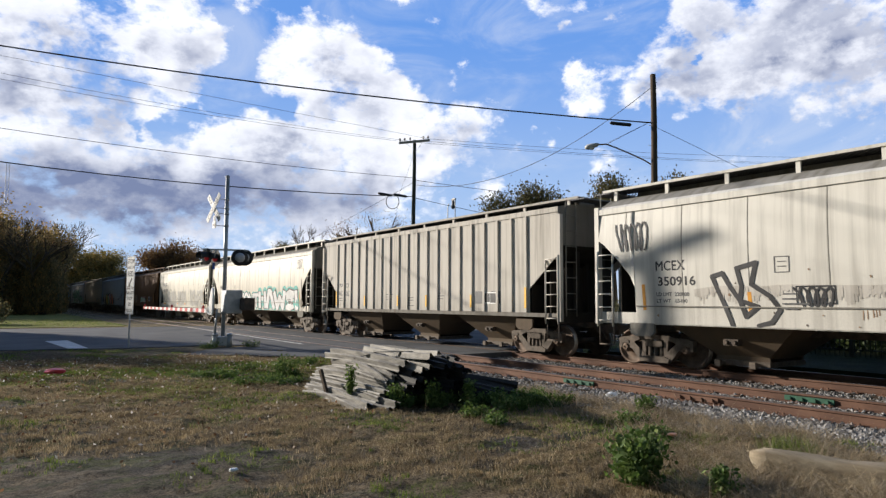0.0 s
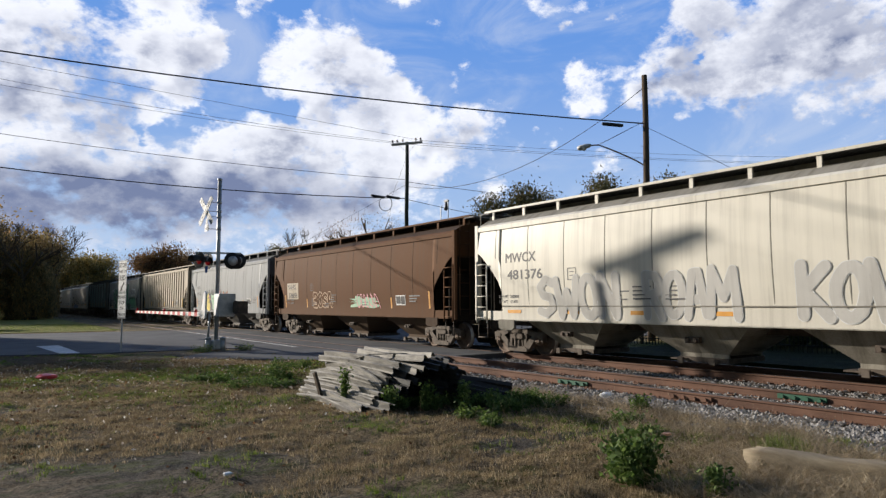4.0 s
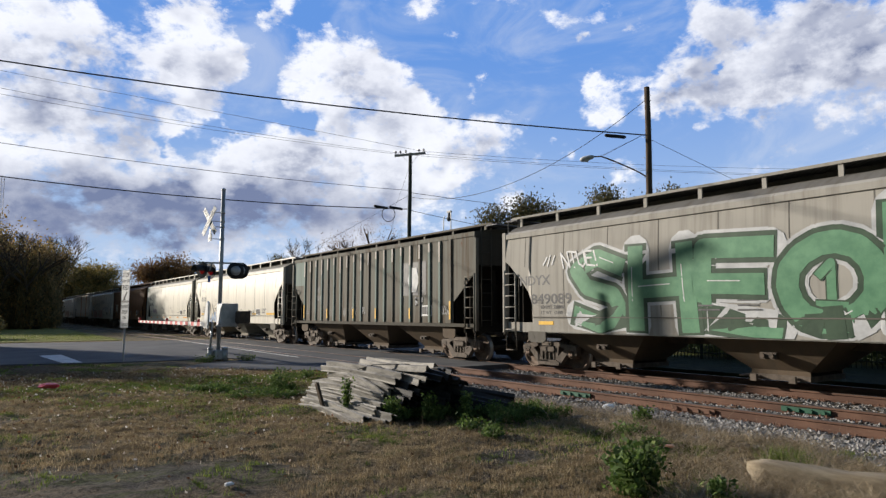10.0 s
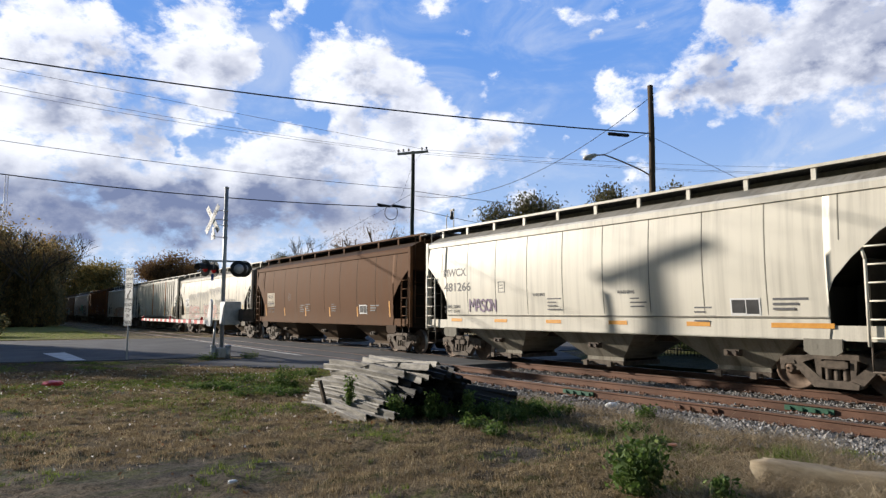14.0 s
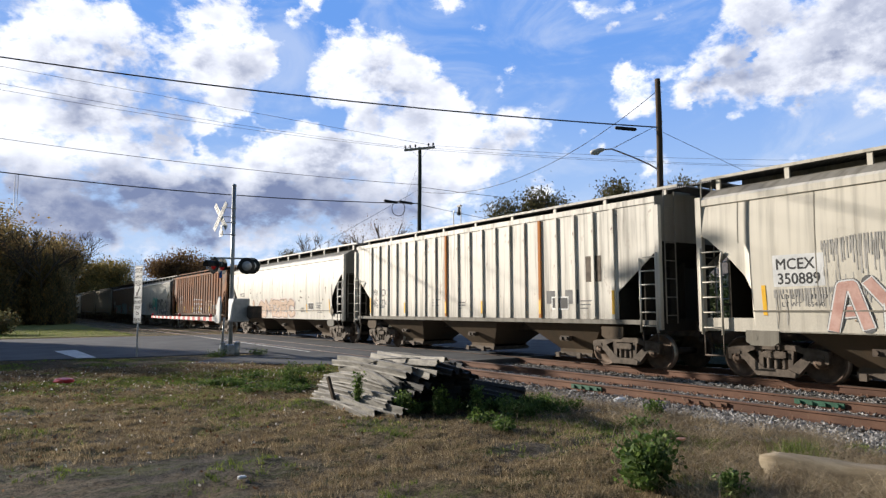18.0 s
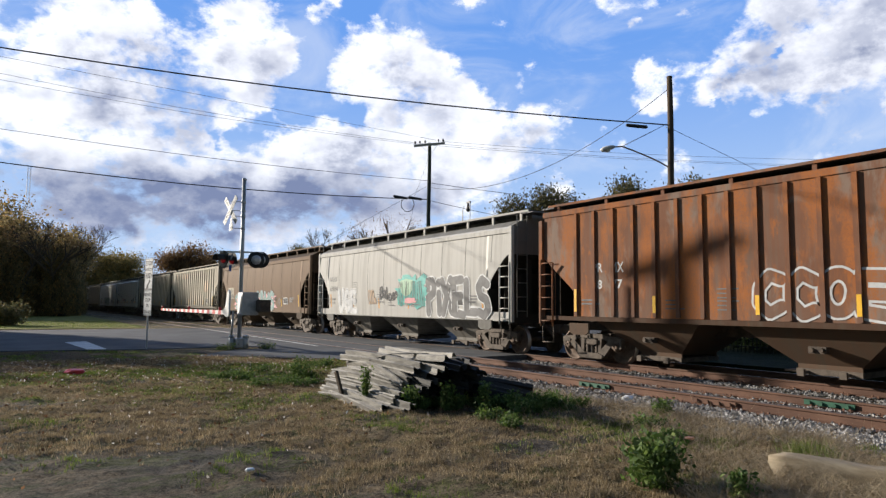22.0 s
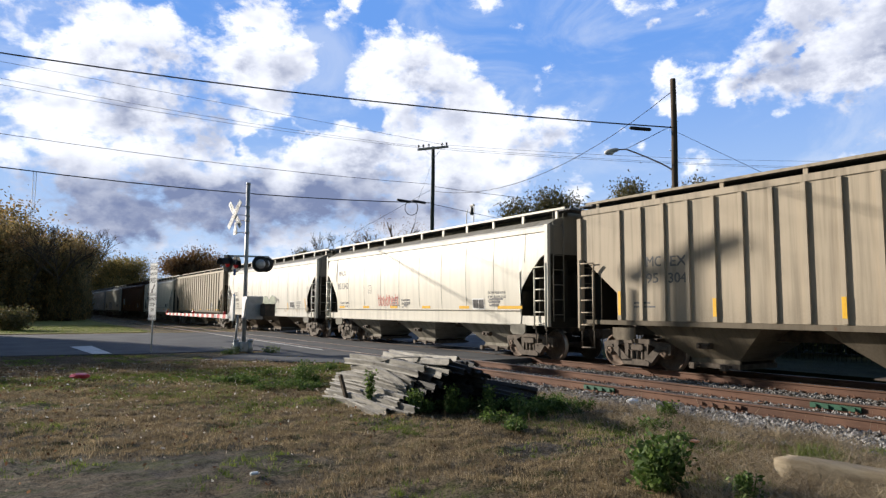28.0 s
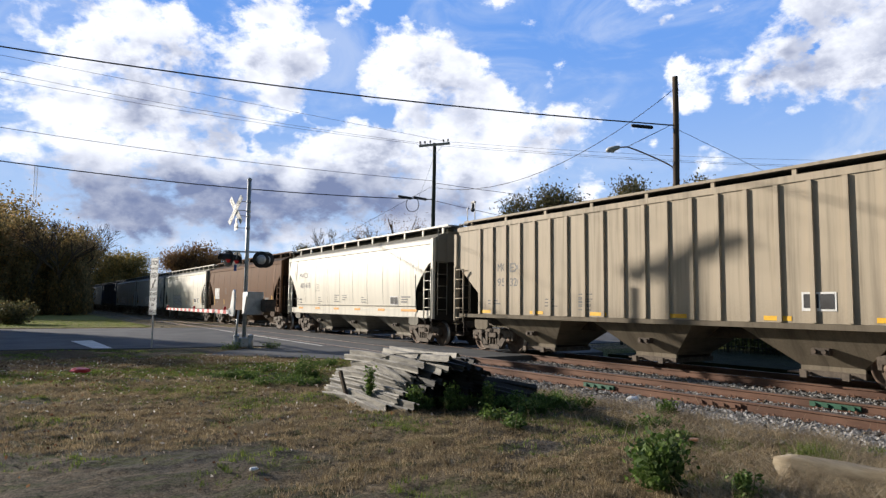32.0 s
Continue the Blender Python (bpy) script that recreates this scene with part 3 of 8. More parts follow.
def gravel_material():
    n = Net("ballast_gravel")
    v = n.nodes.new("ShaderNodeTexVoronoi")
    v.inputs["Scale"].default_value = 22
    n.links.new(n.coord, v.inputs["Vector"])
    grey = n.mix(v.outputs["Color"], (0.045, 0.04, 0.036), (0.20, 0.185, 0.17))
    c = n.mix(n.ramp(n.noise(0.9, 4, 0.6), 0.45, 0.7), grey, (0.13, 0.10, 0.08))
    n.bump(v.outputs["Distance"], 1.0, 0.04)
    n.bsdf.inputs["Specular IOR Level"].default_value = 0.1
    return n.done(c, 0.95)


def stone_material():
    n = Net("ballast_stone")
    r = n.island()
    c = n.mix(r, (0.10, 0.095, 0.09), (0.44, 0.425, 0.41))
    c = n.mix(n.math("MULTIPLY", n.ramp(n.noise(0.8, 3, 0.6), 0.5, 0.8), 0.6), c, (0.16, 0.11, 0.08))
    n.bump(n.noise(60, 3, 0.6), 0.4, 0.01)
    n.bsdf.inputs["Specular IOR Level"].default_value = 0.15
    return n.done(c, 0.9)


GRAVEL, STONE = gravel_material(), stone_material()


def ballast_z(x):
    """Cross section of the ballast bed over both tracks."""
    return float(np.interp(x, [7.9, 8.9, 9.7, 12.6, 13.3, 13.7, 16.6, 17.8], [-0.05, -0.11, -0.165, -0.165, -0.20, -0.165, -0.165, -0.20]))


def bed(name, y0, y1):
    xs = np.linspace(7.9, 18.2, 41)
    ys = np.linspace(y0, y1, max(3, int((y1 - y0) * 2)))
    v = [(x, y, ballast_z(x) + 0.02 * noise.noise((x * 2, y * 2, 3))) for y in ys for x in xs]
    f = [(j * 41 + i, j * 41 + i + 1, (j + 1) * 41 + i + 1, (j + 1) * 41 + i) for j in range(len(ys) - 1) for i in range(40)]
    return tagged(raw(name, v, f, GRAVEL, None, True), "grey crushed stone ballast bed", "ballast", "", "structure")


bed("ballast_bed", -40, 16.9)
bed("ballast_bed", 43.2, 130)


def scatter_stones(count, x0, x1, y0, y1, seed, lo, hi):
    rng = np.random.default_rng(seed)
    x, y = rng.uniform(x0, x1, count), y0 + (y1 - y0) * rng.random(count)
    keep = (np.abs(np.abs(x - 15.07) - 0.7525) > 0.10) & (np.abs(np.abs(x - SIDING_X) - 0.7525) > 0.10)
    on_tie = (np.abs(((y + 7.5) / 0.545) - np.round((y + 7.5) / 0.545)) < 0.24) & ((np.abs(x - 15.07) < 1.25) | (np.abs(x - SIDING_X) < 1.25))
    keep &= ~on_tie | (rng.random(count) < 0.25)
    x, y = x[keep], y[keep]
    n = len(x)
    z = np.array([ballast_z(v) for v in x]) + np.where(on_tie[keep], 0.03, 0.012)
    size = rng.uniform(lo, hi, n)
    base = np.array([(1, 0, 0), (-1, 0, 0), (0, 1, 0), (0, -1, 0), (0, 0, 1), (0, 0, -1)], float)
    tri = np.array([(0, 2, 4), (2, 1, 4), (1, 3, 4), (3, 0, 4), (2, 0, 5), (1, 2, 5), (3, 1, 5), (0, 3, 5)])
    pts = base[None] * (rng.uniform(0.6, 1.25, (n, 6, 1))) + rng.normal(0, 0.22, (n, 6, 3))
    ang = rng.uniform(0, math.tau, n)
    c, s = np.cos(ang), np.sin(ang)
    px, py = pts[:, :, 0] * c[:, None] - pts[:, :, 1] * s[:, None], pts[:, :, 0] * s[:, None] + pts[:, :, 1] * c[:, None]
    pts = np.stack([px, py, pts[:, :, 2] * 0.75], 2) * size[:, None, None] + np.stack([x, y, z], 1)[:, None]
    faces = (tri[None] + (np.arange(n) * 6)[:, None, None]).reshape(-1, 3)
    return tagged(raw("ballast_stones", pts.reshape(-1, 3), faces, STONE), "loose grey crushed ballast stones", "gravel", "", "stuff")


scatter_stones(26000, 8.3, 13.9, 0.5, 17.0, 5, 0.020, 0.042)
scatter_stones(12000, 7.9, 10.3, 0.5, 9.0, 6, 0.028, 0.060)
scatter_stones(3500, 13.8, 17.5, 3.0, 17.0, 7, 0.022, 0.042)

# stop bar across the lane
slab("stop_bar", [(2.25, 29.9), (3.02, 30.2), (3.12, 24.95), (2.55, 25.1)], 0.0, 0.005, WHITE_PAINT, "worn white painted stop bar on the road", "road marking")
# shine of the side track's near rail head, laid on as white paint
slab("rail_glint", [(10.02, 23.4), (10.10, 23.4), (10.55, 43.0), (10.45, 43.0)], 0.0, 0.004, WHITE_PAINT, "thin white strip painted as the side rail's shine on the crossing", "road marking")
DARK_PATCH = plain("tar_patch", (0.04, 0.04, 0.042), (0.075, 0.075, 0.078), 2, 0.9)
for x in (15.07, SIDING_X):
    for s in (-1, 1):
        slab("flangeway", [(x + s * 0.7525 - 0.10, 16.5), (x + s * 0.7525 + 0.10, 16.5), (x + s * 0.7525 + 0.10, 43.4), (x + s * 0.7525 - 0.10, 43.4)], -0.02, 0.004, DARK_PATCH, "dark tar strip along a rail in the crossing", "road joint")
# weedy verge beyond the tracks, coloured near black for the train's shade
VERGE = plain("shaded_weedy_verge", (0.010, 0.013, 0.005), (0.036, 0.042, 0.016), 1.2, 0.95, 0, None, 0.8, 0.03, 25)
slab("verge", [(17.3, -40), (90, -40), (90, 15.9), (17.3, 15.9)], -0.19, -0.02, VERGE, "green weedy verge beyond the tracks, darkened for the train's shade", "ground")
# lawn beyond the road
LAWN = plain("mown_lawn", (0.12, 0.125, 0.025), (0.30, 0.27, 0.075), 0.6, 0.95, 0, None, 0.6, 0.02, 30)
slab("lawn", [(-60, 45.3), (7.6, 45.3), (8.2, 60), (8.5, 95), (-60, 95)], -0.05, 0.0, LAWN, "yellow-green mown lawn beyond the road", "lawn")


# ---- the freight train ----
TRACK_X = 15.07          # centre of the main track
SPEED = 11.624           # metres a second towards -y


def side_x(z):
    """Half width of a smooth-sided car at the height z."""
    return 1.53 + 0.09 * (1 - ((max(z, 1.5) - 2.75) / 1.42) ** 2)


CAR_MESH = {}


def shared(key, fn, material, bevel=0.0):
    if key not in CAR_MESH:
        CAR_MESH[key] = mesh_of(fn, key[0], material, bevel)
    return CAR_MESH[key]


# wheels, side frames and springs of the trucks
def wheelset(bm):
    for s in (-1, 1):
        lathe(bm, [(s * 0.66, 0.06), (s * 0.67, 0.17), (s * 0.70, 0.20), (s * 0.705, 0.36), (s * 0.68, 0.40), (s * 0.68, 0.485), (s * 0.71, 0.487), (s * 0.73, 0.46), (s * 0.81, 0.45), (s * 0.815, 0.41), (s * 0.78, 0.385), (s * 0.745, 0.34), (s * 0.76, 0.19), (s * 0.81, 0.16), (s * 0.815, 0.06)], "X", 28)
        for f in bm.faces:
            c = f.calc_center_median()
            if abs(c.x) > 0.66 and 0.452 < math.hypot(c.y, c.z) < 0.472:
                f.material_index = 1
        lathe(bm, [(s * 0.82, 0.14), (s * 1.02, 0.14), (s * 1.04, 0.11), (s * 1.09, 0.10), (s * 1.10, 0.05)], "X", 12)
        for k in range(3):
            a = k * math.tau / 3
            tube(bm, (s * 1.09, 0.065 * math.cos(a), 0.065 * math.sin(a)), (s * 1.125, 0.065 * math.cos(a), 0.065 * math.sin(a)), 0.022, n=6)
    tube(bm, (-0.7, 0, 0), (0.7, 0, 0), 0.085, n=12)


def side_frame(bm):
    """Cast side frame at x = 0, seen along x: top chord, slanting arms, columns, spring seat and pedestals."""
    prism(bm, [(-1.10, 0.54), (-1.10, 0.68), (-0.96, 0.72), (-0.60, 0.74), (-0.42, 0.80), (0.42, 0.80), (0.60, 0.74), (0.96, 0.72), (1.10, 0.68), (1.10, 0.54), (0.72, 0.54), (0.58, 0.62), (0.40, 0.68), (-0.40, 0.68), (-0.58, 0.62), (-0.72, 0.54)], -0.09, 0.08)
    for s in (-1, 1):
        prism(bm, [(s * 0.82, 0.56), (s * 0.66, 0.62), (s * 0.24, 0.27), (s * 0.34, 0.13), (s * 0.46, 0.15)], -0.09, 0.08)
        prism(bm, [(s * 0.27, 0.22), (s * 0.36, 0.24), (s * 0.40, 0.70), (s * 0.27, 0.70)], -0.08, 0.07)
        prism(bm, [(s * 0.72, 0.43), (s * 0.79, 0.43), (s * 0.82, 0.58), (s * 0.70, 0.58)], -0.08, 0.08)
        prism(bm, [(s * 1.02, 0.43), (s * 1.09, 0.43), (s * 1.10, 0.58), (s * 1.00, 0.58)], -0.08, 0.08)
        prism(bm, [(s * 0.78, 0.56), (s * 1.03, 0.56), (s * 1.01, 0.63), (s * 0.80, 0.63)], -0.11, 0.09)
    prism(bm, [(-0.42, 0.12), (0.42, 0.12), (0.44, 0.22), (0.30, 0.27), (-0.30, 0.27), (-0.44, 0.22)], -0.12, 0.10)
    prism(bm, [(-0.25, 0.52), (0.25, 0.52), (0.25, 0.64), (-0.25, 0.64)], -0.13, 0.10)


def springs(bm):
    for y in (-0.17, 0.0, 0.17):
        lathe(bm, [(0.27 + 0.016 * k, 0.073 if k % 2 else 0.052) for k in range(15)], "Z", 10, (0.0, y, 0))


def bolster(bm):
    box(bm, -1.12, 1.12, -0.20, 0.20, 0.50, 0.66)
    box(bm, -0.55, 0.55, -0.26, 0.26, 0.62, 0.80)
    for s in (-1, 1):
        tube(bm, (-0.8, s * 0.40, 0.42), (0.8, s * 0.40, 0.42), 0.05, n=8)


SPIN = []


def truck(car, y):
    base = put("truck", shared(("bolster",), bolster, STEEL_DARK, 0.015), car, (0, y, 0), "rusty dust-brown cast steel truck")
    for s in (-1, 1):
        f = put("side_frame", shared(("side_frame",), side_frame, STEEL_DUST, 0.018), base, (s * 1.0, 0, 0), "", 0 if s < 0 else 180)
        put("spring_set", shared(("springs",), springs, STEEL_DUST), base, (s * 1.0, 0, 0))
        w = put("wheelset", shared(("wheelset",), wheelset, [WHEEL, TREAD]), base, (0, 0, 0))
        w.matrix_parent_inverse = pose(0, s * 0.889, 0.46)
        SPIN.append(w)


# car bodies
ROOF_S = [(1.53, 3.90), (1.60, 3.91), (1.60, 4.05), (1.50, 4.12), (1.15, 4.31), (0.7, 4.43), (0.3, 4.47), (0, 4.48)]
ROOF_S = [(-x, z) for x, z in ROOF_S] + [(x, z) for x, z in ROOF_S[-2::-1]]
ROOF_R = [(-1.56, 4.20), (-1.56, 4.35), (-0.9, 4.46), (0, 4.50), (0.9, 4.46), (1.56, 4.35), (1.56, 4.20)]


def smooth_side(he):
    """Curved near side sheet of a smooth car, with its cut-away lower corners."""
    yc = he - 1.15
    low = [(-he, 3.22), (-yc - 0.95, 3.10), (-yc - 0.45, 2.64), (-yc - 0.12, 2.26), (-yc, 1.98), (-yc, 1.50), (-yc, 1.36), (-yc + 0.04, 1.09)]
    low += [(-yc + 2 * yc * k / 6, 1.09) for k in range(1, 6)] + [(-y, z) for y, z in low[::-1]]

    def build(bm):
        for d in (0.0, 0.02):
            cols = [[bm.verts.new((-side_x(z0 + (3.92 - z0) * k / 9) + d, y, z0 + (3.92 - z0) * k / 9)) for k in range(10)] for y, z0 in low]
            for a, b in zip(cols, cols[1:]):
                for k in range(9):
                    if (a[k].co - b[k].co).length > 1e-4 or (a[k + 1].co - b[k + 1].co).length > 1e-4:
                        bm.faces.new((a[k], a[k + 1], b[k + 1], b[k])).smooth = True
    return build


def ribbed_side(he):
    yc = he - 1.24
    return lambda bm: prism(bm, [(-yc, 1.29), (yc, 1.29), (yc, 2.0), (he, 3.0), (he, 4.33), (-he, 4.33), (-he, 3.0), (-yc, 2.0)], -1.53, -1.50)


def roof_of(he, outline):
    def build(bm):
        rows = [[bm.verts.new((x, y, z)) for x, z in outline] for y in (-he, -he / 2, 0, he / 2, he)]
        soft = len(outline) > 8
        for a, b in zip(rows, rows[1:]):
            for k in range(len(outline) - 1):
                f = bm.faces.new((a[k], a[k + 1], b[k + 1], b[k]))
                f.smooth = soft and 2 < k < len(outline) - 4
                f.material_index = 0 if (k < 3 or k > len(outline) - 5) and soft or k in (0, len(outline) - 2) else 1
    return build


def end_wall_of(outline, w):
    return lambda bm: sheet(bm, [(x, 0, z) for x, z in outline] + [(w, 0, 3.24), (-w, 0, 3.24)])


def slope_of(w):
    return lambda bm: sheet(bm, [(-w, 0, 3.24), (w, 0, 3.24), (w - 0.06, -2.75, 1.25), (-w + 0.06, -2.75, 1.25)])


def shear_plate(bm):
    """Upright web under the slope sheet, along the car's middle."""
    prism(bm, [(-0.30, 1.20), (-0.30, 2.78), (-2.72, 1.24), (-2.72, 1.20)], -0.02, 0.02)


def bolster_web(bm):
    """Cross plate over the truck, from the sill up to the slope sheet."""
    prism(bm, [(-1.34, 1.20), (-1.34, 2.10), (-1.30, 2.13), (-1.30, 1.20)], -1.38, 1.38)


def end_bulkhead(bm):
    """Cross plate near the car's end, under the slope sheet, added to darken it."""
    prism(bm, [(-0.54, 1.20), (-0.54, 2.60), (-0.50, 2.64), (-0.50, 1.20)], -1.36, 1.36)


def rib(bm):
    for f in ((-0.05, 0.05),):
        box(bm, -1.585, -1.531, f[0], f[1], 1.31, 4.19)


def hopper(bm):
    top = [(-1.50, -1.78, 1.31), (1.50, -1.78, 1.31), (1.50, 1.78, 1.31), (-1.50, 1.78, 1.31)]
    low = [(-0.70, -0.60, 0.36), (0.70, -0.60, 0.36), (0.70, 0.60, 0.36), (-0.70, 0.60, 0.36)]
    a, b = [bm.verts.new(p) for p in top], [bm.verts.new(p) for p in low]
    for k in range(4):
        bm.faces.new((a[k], a[(k + 1) % 4], b[(k + 1) % 4], b[k]))
    bm.faces.new(b)
    # stiffening lip round the mouth
    for s in (-1, 1):
        box(bm, s * 0.70 - 0.03, s * 0.70 + 0.03, -0.64, 0.64, 0.28, 0.40)


def outlet(bm):
    box(bm, -0.78, 0.78, -0.66, 0.66, 0.18, 0.30)
    for s in (-1, 1):
        tube(bm, (-1.02, s * 0.42, 0.23), (1.02, s * 0.42, 0.23), 0.035, n=8)
        box(bm, -1.08, -1.00, s * 0.42 - 0.07, s * 0.42 + 0.07, 0.16, 0.30)
    box(bm, -0.60, 0.60, 0.62, 1.02, 0.20, 0.23)


def vibrator_bracket(bm):
    box(bm, -0.08, 0.06, -0.18, 0.18, -0.07, 0.07)
    tube(bm, (-0.14, -0.10, 0), (-0.04, -0.10, 0), 0.05, n=8)
    tube(bm, (-0.14, 0.10, 0), (-0.04, 0.10, 0), 0.05, n=8)


def ladder(bm):
    """Side ladder at x = 0 from the stirrup to shoulder height, 0.5 m wide."""
    tube(bm, (0, 0.0, 0.98), (0, 0.0, 2.95), 0.03, n=6)
    tube(bm, (0, 0.50, 0.98), (0, 0.50, 2.60), 0.03, n=6)
    tube(bm, (0, 0.50, 2.60), (0.06, 0.58, 2.82), 0.03, n=6)
    for k in range(6):
        tube(bm, (0, -0.02, 1.14 + k * 0.34), (0, 0.52, 1.14 + k * 0.34), 0.017, n=6)


def stirrup(bm):
    for y in (0.0, 0.46):
        tube(bm, (0, y, 0.52), (0, y, 1.06), 0.017, n=6)
    tube(bm, (0, -0.01, 0.52), (0, 0.47, 0.52), 0.02, n=6)


def end_ladder(bm):
    for x in (0.0, 0.42):
        tube(bm, (x, 0, 1.2), (x, 0, 4.5), 0.017, n=6)
    for k in range(7):
        tube(bm, (0, 0.0, 1.4 + k * 0.45), (0.42, 0.0, 1.4 + k * 0.45), 0.013, n=6)


def corner_post(bm):
    box(bm, -0.06, 0.06, -0.07, 0.07, 1.05, 4.12)


def walk_post(bm):
    bar(bm, (0, 0, 4.28), (0, 0, 4.69), 0.05, 0.10)


def coupler(bm):
    box(bm, -0.13, 0.13, -0.1, 0.42, 0.72, 0.98)
    tube(bm, (-0.11, 0.48, 0.69), (-0.11, 0.48, 1.01), 0.10, n=8)
    box(bm, 0.04, 0.16, 0.36, 0.58, 0.74, 0.96)
    tube(bm, (0.35, 0.2, 0.95), (0.3, 0.45, 0.55), 0.03, n=6)


def bolster_plate(bm):
    prism(bm, [(-0.36, 1.10), (0.36, 1.10), (0.36, 0.86), (0.24, 0.78), (-0.24, 0.78), (-0.36, 0.86)], -0.03, 0.03)
    tube(bm, (-0.034, 0.16, 0.95), (0.034, 0.16, 0.95), 0.07, n=10)


def brake_gear(bm):
    tube(bm, (0.4, -0.5, 0.0), (0.4, 0.5, 0.0), 0.20, n=14)
    box(bm, 0.1, 0.6, -0.16, 0.16, -0.22, -0.14)
    tube(bm, (0, -1.6, 0.05), (0, 1.6, 0.05), 0.03, n=6)


def flat_patch(name, parent, material, y0, y1, z0, z1, ribbed, proud=0.004, label=""):
    bm = bmesh.new()
    x = lambda z: -(1.53 if ribbed else side_x(z)) - proud
    n = 5
    rows = [[bm.verts.new((x(z0 + (z1 - z0) * k / n) - d, y, z0 + (z1 - z0) * k / n)) for k in range(n + 1)] for y, d in ((y0, 0), (y0, 0.004), (y1, 0.004), (y1, 0))]
    for a, b in zip(rows, rows[1:]):
        for k in range(n):
            bm.faces.new((a[k], a[k + 1], b[k + 1], b[k]))
    return part(name, bm, material, parent, label)


def painted(name, a, b):
    return plain(name, a, b, 3, 0.6, 0, None, 0.05)


INK = painted("spray_black", (0.012, 0.012, 0.014), (0.05, 0.05, 0.055))
INK_GREY = painted("stencil_grey", (0.07, 0.07, 0.075), (0.16, 0.16, 0.16))
SPRAY = {
    "white": painted("spray_white", (0.55, 0.56, 0.56), (0.8, 0.8, 0.8)),
    "green": painted("spray_green", (0.07, 0.21, 0.115), (0.15, 0.335, 0.19)),
    "teal": painted("spray_teal", (0.03, 0.33, 0.30), (0.12, 0.52, 0.46)),
    "silver": painted("spray_silver", (0.42, 0.43, 0.44), (0.66, 0.67, 0.68)),
    "pink": painted("spray_pink", (0.62, 0.22, 0.26), (0.80, 0.42, 0.42)),
    "yellow": painted("spray_yellow", (0.62, 0.46, 0.05), (0.85, 0.66, 0.10)),
    "orange": painted("spray_orange", (0.62, 0.16, 0.05), (0.80, 0.28, 0.10)),
    "red": painted("spray_red", (0.50, 0.06, 0.05), (0.66, 0.14, 0.10)),
    "mint": painted("spray_mint", (0.24, 0.46, 0.30), (0.42, 0.62, 0.44)),
    "blue": painted("spray_blue", (0.12, 0.22, 0.42), (0.34, 0.44, 0.60)),
    "tan": painted("spray_tan", (0.42, 0.26, 0.15), (0.60, 0.42, 0.27)),
    "rust": painted("spray_faded_red", (0.38, 0.16, 0.11), (0.55, 0.28, 0.20)),
    "blush": painted("spray_blush", (0.66, 0.52, 0.49), (0.78, 0.66, 0.62)),
    "black": INK,
    "grey": INK_GREY,
}


def grating():
    n = Net("walkway_grating")
    w = n.nodes.new("ShaderNodeTexWave")
    w.bands_direction = "Y"
    w.inputs["Scale"].default_value = 5.0
    n.links.new(n.coord, w.inputs[0])
    n.bump(w.outputs["Fac"], 1.0, 0.03)
    return n.done(n.mix(w.outputs["Fac"], (0.03, 0.03, 0.032), (0.20, 0.20, 0.21)), 0.6, 0.3)


GRATING = grating()

PAINTS = {}


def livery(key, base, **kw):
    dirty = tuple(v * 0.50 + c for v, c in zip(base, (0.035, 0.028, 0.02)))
    # near-black end tone: some grime, and the shade of the recesses coloured in
    end_shade = tuple(v * 0.045 + c for v, c in zip(base, (0.016, 0.013, 0.010)))
    # wear on seams and trim; on the end walls it is painted shade
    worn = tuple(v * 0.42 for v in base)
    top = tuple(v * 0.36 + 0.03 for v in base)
    PAINTS[key] = (car_paint(key + "_paint", base, **kw), car_paint(key + "_underside", dirty, dirt=0.8, rusty=0.25), car_paint(key + "_shaded_end", end_shade, (0.02, 0.017, 0.013), dirt=0.8, rusty=0.1), car_paint(key + "_worn_shaded", worn, dirt=0.5, rusty=0.3), car_paint(key + "_dusty_roof", top, dirt=0.6, rusty=0.12, gloss=0.05))


livery("cream", (0.76, 0.72, 0.62), dirt=0.24, rusty=0.10, rough=0.44, gloss=0.55)
livery("old_cream", (0.70, 0.655, 0.56), dirt=0.42, rusty=0.24, rough=0.46, gloss=0.5)
livery("white", (0.73, 0.705, 0.64), dirt=0.34, rusty=0.20, rough=0.45, gloss=0.5)
livery("grey", (0.44, 0.45, 0.455), dirt=0.25, rusty=0.05)
livery("pale_grey", (0.60, 0.585, 0.55), dirt=0.25, rusty=0.05)
livery("grey_white", (0.43, 0.41, 0.37), dirt=0.35, rusty=0.12)
livery("tan", (0.50, 0.425, 0.325), dirt=0.45, rusty=0.08, rough=0.6, gloss=0.2)
livery("pale_tan", (0.56, 0.51, 0.42), dirt=0.75, rusty=0.40)
livery("brown", (0.145, 0.070, 0.034), dirt=0.22, rusty=0.2)
livery("tan_brown", (0.235, 0.162, 0.11), dirt=0.28, rusty=0.1)
livery("dark_green", (0.195, 0.190, 0.165), grime=(0.10, 0.07, 0.045), dirt=0.95, rusty=0.42)
livery("rusty", (0.20, 0.095, 0.058), grime=(0.17, 0.13, 0.105), rust=(0.37, 0.135, 0.045), dirt=0.85, rusty=0.62)
livery("white_rusty", (0.78, 0.745, 0.67), dirt=0.72, rusty=0.45, rough=0.5, gloss=0.4)
livery("ash", (0.64, 0.605, 0.55), dirt=0.45, rusty=0.28)
livery("pale_teal", (0.25, 0.31, 0.285), dirt=0.35, rusty=0.1)
livery("rust_orange", (0.50, 0.20, 0.06), dirt=0.2, rusty=0.3)
livery("navy", (0.06, 0.075, 0.11), dirt=0.4, rusty=0.1)


